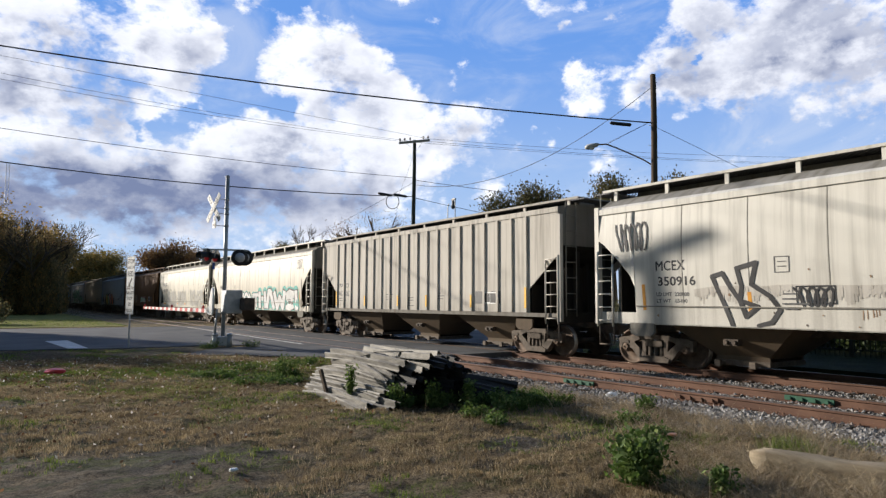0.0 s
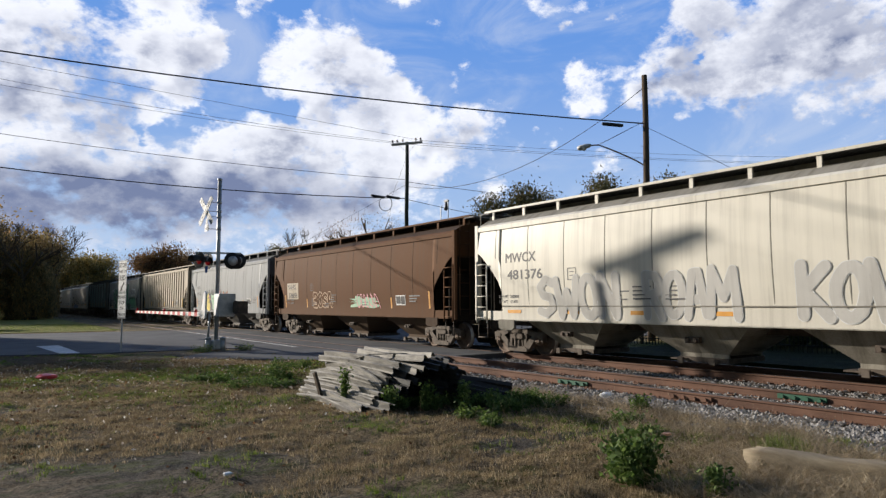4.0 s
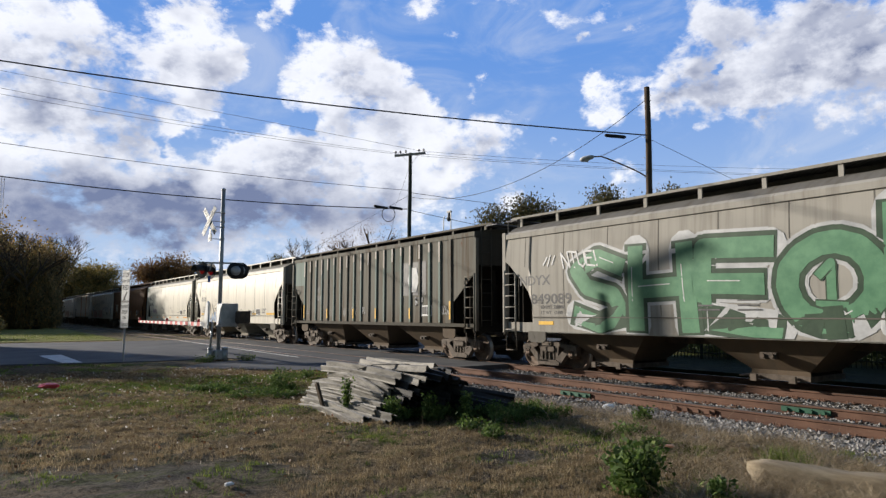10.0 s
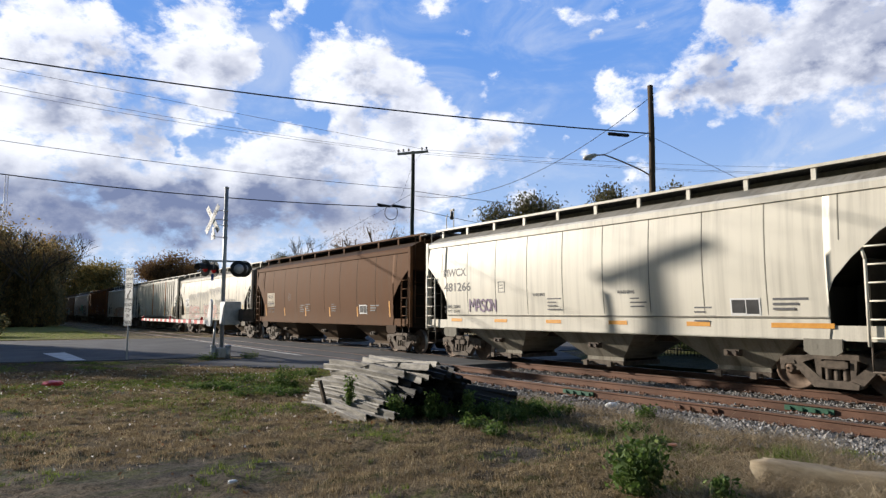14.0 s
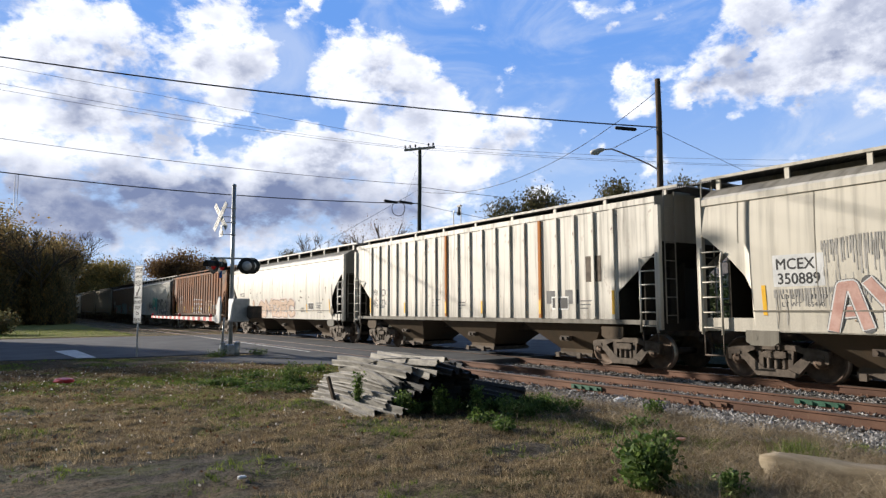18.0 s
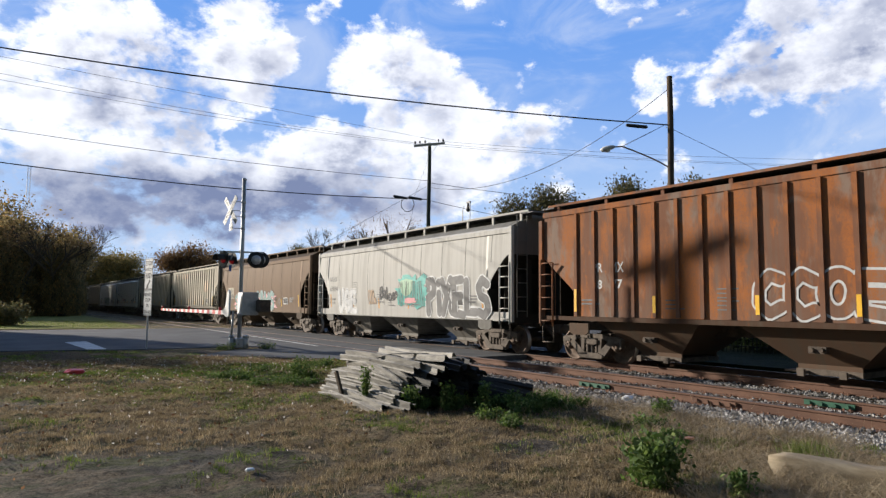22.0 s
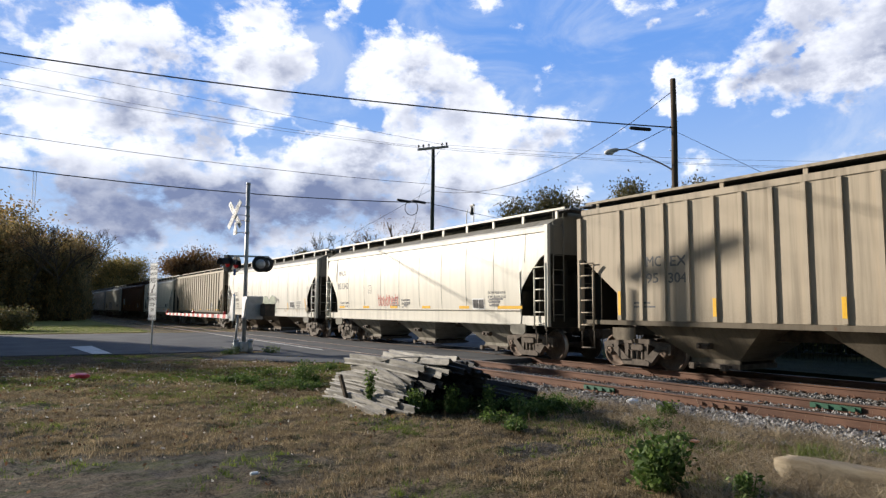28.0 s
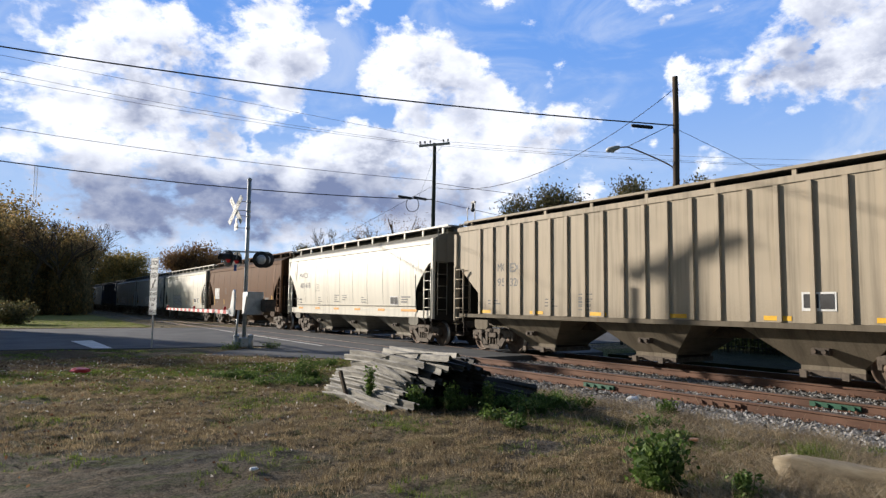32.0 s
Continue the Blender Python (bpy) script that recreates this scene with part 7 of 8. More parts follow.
def sign_panel(z0, z1, rows, arrow=None):
    bm = bmesh.new()
    box(bm, -0.022, -0.014, -0.30, 0.30, z0, z1)
    p = part("panel", bm, SIGN_WHITE, sign, "white reflective sign panel")
    p.matrix_basis = pose(0, 0, 0, 0, 0, 14)
    for text, z, size in rows:
        verts, faces = letters(text, size, size * 0.015)
        w = max(v[0] for v in verts)
        raw("lettering", [(-0.026, w / 2 - x, z + y) for x, y, _ in verts], faces, BLACK, p)
    bm = bmesh.new()
    for y0, y1, a, b in ((-0.28, 0.28, z0 + 0.02, z0 + 0.032), (-0.28, 0.28, z1 - 0.032, z1 - 0.02)):
        sheet(bm, [(-0.0245, y0, a), (-0.0245, y1, a), (-0.0245, y1, b), (-0.0245, y0, b)])
    for y in (-0.28, 0.268):
        sheet(bm, [(-0.0245, y, z0 + 0.02), (-0.0245, y + 0.012, z0 + 0.02), (-0.0245, y + 0.012, z1 - 0.02), (-0.0245, y, z1 - 0.02)])
    part("border", bm, BLACK, p)
    if arrow:
        bm = bmesh.new()
        z = arrow
        for pts in (((0.16, 0.12), (0.10, 0.18), (-0.08, -0.04), (-0.03, -0.08)), ((-0.14, -0.16), (0.04, -0.11), (-0.10, 0.03))):
            sheet(bm, [(-0.026, -y, z + v) for y, v in pts])
        part("arrow", bm, BLACK, p)


sign_panel(2.03, 3.10, [("STOP", 2.86, 0.22), ("HERE ON", 2.68, 0.13), ("RED", 2.42, 0.24)], 2.20)
sign_panel(1.13, 2.0, [("DO NOT", 1.80, 0.15), ("STOP", 1.60, 0.17), ("ON", 1.42, 0.15), ("TRACKS", 1.20, 0.14)])

# ---- pile of discarded guard rail beams ----
BEAM = plain("weathered_guard_rail", (0.055, 0.051, 0.046), (0.36, 0.34, 0.30), 5, 0.75, 0.1, (2, 0.4, 2), 0.25)
# same beams on the pile's shaded side; the shade is in this colour
SHADED_BEAM = plain("shaded_guard_rail", (0.018, 0.018, 0.018), (0.06, 0.057, 0.054), 3, 0.75, 0.2, (2, 0.4, 2), 0.25)


def beam_mesh(length, curve, material):
    """A corrugated W beam along y, open side down."""
    prof = [(-0.155, -0.01), (-0.125, 0.0), (-0.095, 0.075), (-0.065, 0.08), (-0.025, 0.0), (0.025, 0.0), (0.065, 0.08), (0.095, 0.075), (0.125, 0.0), (0.155, -0.01)]
    prof = [(x * 0.86, z * 0.86) for x, z in prof]
    bm = bmesh.new()
    n = 8
    rows = []
    for d in (0.0, -0.008):
        rows.append([[bm.verts.new((x, length * (k / n - 0.5), z + d - curve * (2 * k / n - 1) ** 2)) for x, z in prof] for k in range(n + 1)])
    for grid in rows:
        for a, b in zip(grid, grid[1:]):
            for k in range(len(prof) - 1):
                bm.faces.new((a[k], a[k + 1], b[k + 1], b[k]))
    for k in range(len(prof) - 1):
        for j in (0, n):
            bm.faces.new((rows[0][j][k], rows[0][j][k + 1], rows[1][j][k + 1], rows[1][j][k]))
    for j in range(n):
        for k in (0, len(prof) - 1):
            bm.faces.new((rows[0][j][k], rows[0][j + 1][k], rows[1][j + 1][k], rows[1][j][k]))
    return made(bm, "guard_rail_beam", material)


BEAMS = [beam_mesh(2.75, c, BEAM) for c in (0.0, 0.04, 0.09, -0.03)] + [beam_mesh(1.9, 0.02, SHADED_BEAM), beam_mesh(2.5, 0.05, SHADED_BEAM), beam_mesh(2.6, 0.14, BEAM), beam_mesh(2.3, 0.20, BEAM)]
rng = random.Random(11)
HEAP = pose(5.15, 10.35, 0, 0, 0, -3)
for layer, count in enumerate((5, 5, 5, 4, 4, 4, 3, 2)):
    for k in range(count):
        light = k < 1 and layer > 5
        ob = put("guard_rail_beam", BEAMS[(layer + k) % 4] if light else BEAMS[5], None)
        ob.matrix_basis = HEAP @ pose(0.27 + layer * 0.075 + k * 0.25 + rng.uniform(-0.03, 0.03), rng.uniform(-0.20, 0.14) - 0.085 * layer, 0.03 + layer * 0.098, rng.uniform(-1.6, 1.6), rng.uniform(-16, 6), rng.uniform(-4, 4))
        tagged(ob, "weathered grey steel guard rail beam in a discarded pile" if light else "guard rail beam in a discarded pile, coloured dark as shade", "guard rail", "discarded guard rail beams")
for layer in range(7):
    ob = put("guard_rail_beam", BEAMS[(0, 1, 2, 6, 6, 7, 1)[layer]], None)
    ob.matrix_basis = HEAP @ pose(0.0 + layer * 0.062 + rng.uniform(-0.02, 0.02), rng.uniform(-0.12, 0.12) - (0.16, 0.02, -0.05, 0.0, 0.03, 0.12, 0.05, 0.0)[layer], 0.10 + layer * 0.088, rng.uniform(-1.0, 1.6), (-60, -42, -56, -30, -50, -24, -34)[layer], (1.5, -2, 0.5, 3, -2.5, -4, 2)[layer])
    tagged(ob, "weathered grey steel guard rail beam in a discarded pile", "guard rail", "discarded guard rail beams")
for x, y, z, turn, tip in ((-0.12, -0.50, 0.05, 7, -1), (-0.18, -0.15, 0.04, -4, 1)):
    ob = put("guard_rail_beam", BEAMS[1], None)
    ob.matrix_basis = HEAP @ pose(x, y, z, tip, -35, turn)
    tagged(ob, "weathered grey steel guard rail beam lying askew on a pile", "guard rail", "discarded guard rail beams")
for k in range(9):
    ob = put("guard_rail_beam", BEAMS[4 + k % 2], None)
    ob.matrix_basis = HEAP @ pose(rng.uniform(0.75, 1.45), rng.uniform(-0.95, -0.5), 0.14 + 0.062 * k, rng.uniform(-4, 5), rng.uniform(-60, 60), rng.uniform(-10, 22))
    tagged(ob, "guard rail beam in a discarded pile, coloured dark as shade", "guard rail", "discarded guard rail beams")
for x, y, turn, tip in ((6.85, 9.45, 38, 13), (7.05, 9.45, 46, 11), (6.7, 9.2, 32, 9), (7.25, 9.6, 52, 8), (6.6, 9.0, 26, 7)):
    ob = put("guard_rail_beam", BEAMS[4], None)
    ob.matrix_basis = pose(x, y, 0.23, tip, rng.uniform(-30, 30), turn)
    tagged(ob, "guard rail beam leaning off a pile, coloured dark as shade", "guard rail", "discarded guard rail beams")
bm = bmesh.new()
prism(bm, [(-0.24, 0), (0.24, 0), (0.24, 0.06), (-0.24, 0.06)], -0.025, 0.025)
stake = tagged(part("wooden_stake", bm, POLE_WOOD, None), "short weathered wooden stake leaning on the pile", "stake")
stake.matrix_basis = pose(4.93, 10.55, 0.19, 62, 0, 8)
bm = bmesh.new()
pts = [Vector((5.45, 10.4, 0.60)), Vector((5.6, 9.9, 0.74)), Vector((5.85, 9.3, 0.78)), Vector((6.1, 8.9, 0.78))]
for a, b in zip(pts, pts[1:]):
    bar(bm, a, b, 0.05, 0.012)
tagged(part("bent_strip", bm, SHADED_BEAM, None), "thin bent dark metal strip lying over the pile", "metal strip")

# ---- log, litter ----
LOG = plain("bleached_log", (0.22, 0.175, 0.12), (0.42, 0.36, 0.27), 2, 0.9, 0, (6, 0.5, 6), 0.7, 0.012)


def log_mesh(bm):
    n, m = 18, 22
    rings = []
    for j in range(m + 1):
        y = 3.56 - 2.6 * j / m
        r = 0.140 + 0.008 * math.sin(j * 0.9)
        ring = []
        for k in range(n):
            q = k * math.tau / n
            box_r = r * min(1.18, 0.86 / max(abs(math.cos(q)), abs(math.sin(q)), 0.72))
            wob = 0.014 * noise.noise((k * 0.8, j * 0.4, 1))
            ring.append(bm.verts.new((6.24 + 0.27 * (3.56 - y) + (box_r + wob) * math.cos(q), y + (0.04 * math.sin(k) if j == 0 else 0), 0.085 + (box_r + wob) * math.sin(q))))
        rings.append(ring)
    for a, b in zip(rings, rings[1:]):
        for k in range(n):
            bm.faces.new((a[k], a[(k + 1) % n], b[(k + 1) % n], b[k])).smooth = True
    bm.faces.new(rings[0])
    bm.faces.new(rings[-1])


tagged(put("log", mesh_of(log_mesh, "log", LOG)), "bleached cracked wooden log lying in dry grass", "log")


def crumple(name, at, size, material, label, category, seed):
    bm = bmesh.new()
    bmesh.ops.create_icosphere(bm, subdivisions=2, radius=size)
    for v in bm.verts:
        k = 1 + 0.5 * noise.noise(v.co * 9 / size * 0.3 + Vector((seed, 0, 0)))
        v.co = Vector((v.co.x * k * 1.4, v.co.y * k, v.co.z * k * 0.45))
    ob = part(name, bm, material, None)
    ob.matrix_basis = pose(*at)
    return tagged(ob, label, category)


crumple("plastic_wrapper", (1.46, 16.63, 0.06), 0.14, plain("red_plastic", (0.55, 0.03, 0.05), (0.75, 0.06, 0.08), 20, 0.35), "crumpled red plastic wrapper on the grass", "litter", 1)
crumple("foam_cup_piece", (9.0, 7.74, 0.02), 0.10, SIGN_WHITE, "white foam scrap on the ballast edge", "litter", 2)
crumple("orange_wrapper", (6.75, 4.9, 0.06), 0.045, plain("orange_plastic", (0.7, 0.25, 0.1), (0.85, 0.5, 0.3), 20, 0.4), "crumpled orange wrapper in the weeds", "litter", 3)
crumple("paper_scrap", (2.05, 6.3, 0.02), 0.035, SIGN_WHITE, "small white paper scrap on the grass", "litter", 4)


# ---- trees, weeds and grass ----
def leaf_material(name, a, b, c, thin=0.35):
    """Leaf colours that vary leaf by leaf; some light passes through the leaf."""
    n = Net(name)
    r = n.island()
    col = n.mix(n.ramp(r, 0.0, 0.7), a, b)
    col = n.mix(n.ramp(r, 0.72, 1.0), col, c)
    col = n.mix(n.math("MULTIPLY", n.ramp(n.noise(1.7, 4, 0.65), 0.42, 0.66), 0.62), col, tuple(v * 0.7 for v in a))
    through_leaf = n.nodes.new("ShaderNodeBsdfTranslucent")
    n.links.new(col, through_leaf.inputs["Color"])
    blend = n.nodes.new("ShaderNodeMixShader")
    blend.inputs[0].default_value = thin
    n.links.new(n.bsdf.outputs[0], blend.inputs[1])
    n.links.new(through_leaf.outputs[0], blend.inputs[2])
    n.links.new(blend.outputs[0], n.nodes["Material Output"].inputs["Surface"])
    return n.done(col, 0.75)


LEAF_DARK = leaf_material("dark_autumn_leaves", (0.16, 0.13, 0.06), (0.33, 0.245, 0.105), (0.52, 0.31, 0.11), 0.5)
LEAF_SHRUB = leaf_material("shrub_leaves", (0.02, 0.034, 0.012), (0.05, 0.075, 0.026), (0.09, 0.11, 0.04))
LEAF_BROWN = leaf_material("brown_autumn_leaves", (0.14, 0.085, 0.045), (0.27, 0.165, 0.075), (0.36, 0.20, 0.07))
LEAF_GOLD = leaf_material("gold_autumn_leaves", (0.15, 0.14, 0.05), (0.38, 0.28, 0.09), (0.50, 0.33, 0.09))
LEAF_OAK = leaf_material("oak_leaves", (0.070, 0.078, 0.036), (0.16, 0.145, 0.068), (0.27, 0.19, 0.085))
LEAF_WEED = leaf_material("weed_leaves", (0.05, 0.09, 0.018), (0.125, 0.20, 0.045), (0.24, 0.31, 0.09))
GRASS_DRY = leaf_material("dry_grass_blades", (0.165, 0.122, 0.070), (0.38, 0.29, 0.165), (0.60, 0.49, 0.32))
GRASS_GREEN = leaf_material("green_grass_blades", (0.065, 0.10, 0.016), (0.20, 0.27, 0.045), (0.37, 0.39, 0.10))
STRAW = leaf_material("straw", (0.24, 0.18, 0.11), (0.46, 0.37, 0.24), (0.62, 0.52, 0.36))


def limbs(rng, height, spread, levels=3):
    """Trunk and limbs as segments (a, b, r0, r1), and the tips."""
    segs, tips = [], []

    def grow(p, d, length, r, level):
        q = p + d * length
        segs.append((p, q, r, r * 0.68))
        if level == 0:
            tips.append(q)
            return
        for _ in range(3 if level > 1 else 4):
            w = Vector((rng.uniform(-1, 1), rng.uniform(-1, 1), rng.uniform(-0.15, 0.8)))
            grow(q if rng.random() < 0.7 else p.lerp(q, 0.65), (d * 0.55 + w * spread).normalized(), length * rng.uniform(0.55, 0.8), r * 0.6, level - 1)
    grow(Vector((0, 0, -0.1)), Vector((rng.uniform(-0.06, 0.06), rng.uniform(-0.06, 0.06), 1)).normalized(), height * 0.34, height * (0.024 if levels < 5 else 0.014), levels)
    return segs, tips


def leaf_cloud(rng, tips, count, size, spread, low=0.0):
    """Small leaf quads scattered in clumps about the limb tips."""
    n = count * len(tips)
    c = np.repeat(np.array([tuple(t) for t in tips]), count, 0)
    off = rng.normal(0, 1, (n, 3)) * np.array([spread, spread, spread * 0.7])
    c = c + off
    a = rng.normal(0, 1, (n, 3))
    a /= np.linalg.norm(a, axis=1)[:, None]
    b = np.cross(a, rng.normal(0, 1, (n, 3)))
    b /= np.linalg.norm(b, axis=1)[:, None]
    s = rng.uniform(size * 0.5, size * 1.2, (n, 1))
    v = np.stack([c - a * s, c + b * s * 0.55, c + a * s, c - b * s * 0.55], 1).reshape(-1, 3)
    v[:, 2] = np.maximum(v[:, 2], low)
    f = np.arange(n * 4).reshape(-1, 4)
    return v, f


def tree_data(name, seed, height, spread, leaf, count, size, clump, levels=3):
    rng, nrng = random.Random(seed), np.random.default_rng(seed)
    segs, tips = limbs(rng, height, spread, levels)
    bm = bmesh.new()
    for a, b, r0, r1 in segs:
        tube(bm, a, b, max(r0, 0.012), max(r1, 0.008), 6 if r0 > 0.05 else 4, False)
    wood = made(bm, "trunk", BARK)
    crown = None
    if count:
        v, f = leaf_cloud(nrng, tips, count, size, clump)
        crown = bpy.data.meshes.new("crown")
        crown.from_pydata(v.tolist(), [], f.tolist())
        crown.materials.append(leaf)
    return wood, crown


def plant_tree(kind, x, y, scale, turn, label, squash=1.0):
    wood, crown = kind
    t = thing("tree", (x, y, 0), label, "tree", "trees")
    t.matrix_basis = pose(x, y, 0, 0, 0, turn) @ Matrix.Diagonal((scale * squash, scale * squash, scale, 1))
    put("trunk", wood, t)
    if crown:
        put("crown", crown, t)
    return t


T_DARK = [tree_data("tree", s, 8.5, 0.85, LEAF_DARK, 150, 0.11, 0.8, 3) for s in (1, 2)]
T_BROWN = tree_data("tree", 3, 9.0, 0.8, LEAF_BROWN, 260, 0.12, 0.75, 3)
T_GOLD = tree_data("tree", 4, 9.0, 0.72, LEAF_GOLD, 260, 0.13, 0.75, 3)
T_OAK = tree_data("tree", 5, 9.0, 0.78, LEAF_OAK, 230, 0.09, 0.55, 3)
T_TOP = tree_data("tree", 15, 9.0, 0.6, LEAF_OAK, 460, 0.10, 0.55, 3)
T_BARE = tree_data("tree", 6, 8.0, 0.55, LEAF_BROWN, 0, 0.2, 0.6, 5)
T_SPARSE = tree_data("tree", 7, 9.0, 0.6, LEAF_BROWN, 60, 0.05, 0.5, 3)


def thicket_data(seed, leaf, count=9000, size=0.11):
    """A dense bush down to the ground, about 4 m across and 3.4 m high."""
    rng = np.random.default_rng(seed)
    a, u = rng.uniform(0, math.tau, count), rng.random(count)
    el = np.arcsin(u)
    r = 2.0 * (0.72 + 0.28 * rng.random(count)) * np.array([1 + 0.35 * noise.noise((2.2 * math.cos(q) + seed, 2.2 * math.sin(q), 2.0 * w)) for q, w in zip(a, u)])
    pts = np.stack([r * np.cos(el) * np.cos(a), r * np.cos(el) * np.sin(a), 0.1 + 1.65 * r * np.sin(el)], 1)
    v, f = leaf_cloud(rng, [Vector(p) for p in pts], 1, size, 0.1)
    me = bpy.data.meshes.new("foliage")
    me.from_pydata(v.tolist(), [], f.tolist())
    me.materials.append(leaf)
    bm = bmesh.new()
    prng = random.Random(seed)
    for _ in range(16):
        q = prng.uniform(0, math.tau)
        tube(bm, (0.3 * math.cos(q), 0.3 * math.sin(q), -0.1), (1.3 * math.cos(q), 1.3 * math.sin(q), prng.uniform(1.2, 2.6)), 0.05, 0.02, 5, False)
    return made(bm, "branches", BARK), me


THICKETS = [thicket_data(71, LEAF_DARK), thicket_data(72, LEAF_DARK), thicket_data(73, LEAF_BROWN), thicket_data(74, LEAF_GOLD), thicket_data(75, LEAF_OAK), thicket_data(76, LEAF_SHRUB)]


def plant_thicket(which, x, y, sx, sz, turn, label):
    wood, foliage = THICKETS[which]
    t = thing("thicket", (x, y, 0), label, "shrub", "thickets")
    t.matrix_basis = pose(x, y, 0, 0, 0, turn) @ Matrix.Diagonal((sx, sx, sz, 1))
    tagged(put("branches", wood, t), kind="stuff")
    put("foliage", foliage, t)


dark_label = "dense olive-brown autumn tree at the wood's edge"
for k, (x, y, s, q) in enumerate(((0.9, 90, 1.55, 1.05), (-6.5, 92, 1.5, 1.1), (4.2, 99, 1.45, 1.0), (-1.5, 98, 1.7, 1.1), (6.2, 88, 1.35, 0.8), (7.0, 97, 1.4, 0.8), (7.4, 107, 1.0, 0.75), (7.6, 118, 0.9, 0.75), (7.8, 128, 0.9, 0.75), (8.0, 140, 0.9, 0.8), (8.2, 152, 0.9, 0.8), (8.4, 176, 1.0, 0.8), (8.5, 196, 1.1, 0.8), (6.6, 112, 1.25, 1.0), (2.5, 112, 1.7, 1.1), (7.0, 134, 0.9, 1.0), (-10, 92, 1.6, 1.1), (4.0, 150, 1.3, 1.1), (6.5, 166, 1.2, 1.1), (6.0, 186, 1.2, 1.1), (8.0, 205, 1.3, 1.1), (3, 130, 1.4, 1.2))):
    plant_tree(T_DARK[k % 2], x, y, s, k * 47, dark_label, q)
for k, (x, y, sx, sz) in enumerate(((-3.2, 83, 1.5, 1.7), (1.2, 85.5, 1.5, 1.9), (4.2, 90, 1.4, 1.7), (5.8, 84, 1.0, 2.3), (6.6, 91, 1.05, 2.8), (7.3, 98, 1.1, 3.0), (8.0, 105, 1.1, 2.4), (8.6, 112, 1.1, 1.9), (9.0, 119, 1.1, 1.9), (9.2, 126, 1.1, 1.9), (9.3, 134, 1.1, 1.9), (9.4, 142, 1.1, 1.9), (9.4, 150, 1.1, 1.9), (9.4, 158, 1.1, 1.9), (9.5, 168, 1.1, 1.9), (9.5, 178, 1.1, 1.9), (9.5, 190, 1.1, 1.9), (9.5, 204, 1.1, 1.9), (1.8, 93, 1.7, 2.7), (4.6, 105, 1.7, 2.5), (-2.2, 90, 1.8, 2.8), (9.3, 146, 1.1, 1.2), (9.6, 164, 1.1, 1.2), (9.9, 184, 1.1, 1.3))):
    plant_thicket(k % 2, x, y, sx, sz, k * 53, "dense olive-brown undergrowth at the wood's edge")
plant_tree(T_BARE, 8.6, 104, 1.75, 20, "bare leafless tree behind the wood")
plant_tree(T_BARE, 6.4, 112, 1.9, 120, "bare leafless tree behind the wood")
plant_tree(T_BARE, 2.2, 83.5, 1.5, 70, "bare leafless tree at the wood's edge")
plant_tree(T_BARE, -2.6, 82, 1.6, 200, "bare leafless tree at the wood's edge")
plant_tree(T_SPARSE, 5.0, 84, 1.45, 40, "thin half-bare brown tree at the wood's edge")
for k in range(12):
    plant_tree(T_DARK[k % 2], -1.0 - 1.2 * (k % 3) + 0.012 * k * 16, 118 + 15 * k, 2.3, k * 59, "tall dense tree deep in the wood", 1.1)
# wood beyond the far end of the train
for k, (x, y, s, kind) in enumerate(((24, 215, 2.0, T_GOLD), (30, 222, 2.1, T_GOLD), (19, 225, 1.7, T_OAK), (36, 230, 1.6, T_OAK), (15, 232, 1.6, T_BROWN), (43, 240, 1.45, T_OAK), (50, 245, 1.3, T_OAK), (31, 142, 1.75, T_BROWN), (36, 147, 1.65, T_BROWN), (41, 152, 1.3, T_OAK), (48, 160, 1.1, T_OAK), (56, 200, 1.3, T_OAK), (63, 200, 1.3, T_BROWN))):
    plant_tree(kind, x, y, s, k * 61, "autumn tree with brown and gold leaves" if kind is not T_OAK else "olive-green full-leaved autumn tree", 1.0)
for k, (x, y, sx, sz, which) in enumerate(((23, 212, 3.2, 4.2, 3), (29, 219, 3.4, 4.6, 3), (17, 222, 3.0, 3.6, 4), (35, 228, 3.2, 3.6, 4), (42, 238, 3.4, 3.2, 4), (50, 245, 3.6, 2.9, 2), (58, 245, 3.6, 2.9, 4), (31, 140, 1.9, 3.6, 2), (35, 146, 1.9, 3.4, 2), (39, 150, 1.7, 2.6, 4), (44, 153, 1.8, 2.0, 4))):
    plant_thicket(which, x, y, sx, sz, k * 71, "full autumn tree with foliage to the ground")
# tops seen over the train
for x, y, s, kind, label in ((43.6, 45, 1.56, T_TOP, "olive-green oak with thin foliage"), (41.4, 46.6, 1.46, T_TOP, "olive-green oak with thin foliage"), (45.8, 38.7, 1.55, T_TOP, "olive-green oak with thin foliage"), (48.5, 35.4, 1.52, T_TOP, "olive-green oak with thin foliage"), (42.4, 79.4, 2.1, T_SPARSE, "thin half-bare brown autumn tree"), (48, 110, 2.1, T_BARE, "bare leafless tree with fine twigs"), (46, 114, 1.5, T_TOP, "olive-green oak with thin foliage"), (56, 118, 1.6, T_TOP, "olive-green oak with thin foliage"), (60, 60, 1.2, T_OAK, "olive-green oak with thin foliage")):
    plant_tree(kind, x, y, s, x * 13, label, 0.8)
# far belts of wood along the horizon
for k in range(26):
    b = radians(-20 + 4.6 * k)
    plant_tree((T_OAK, T_BROWN, T_DARK[0])[k % 3], 260 * math.sin(b), 260 * math.cos(b), 1.1 + 0.15 * math.sin(k * 2.1), k * 31, "distant autumn tree in a belt of wood", 1.8)
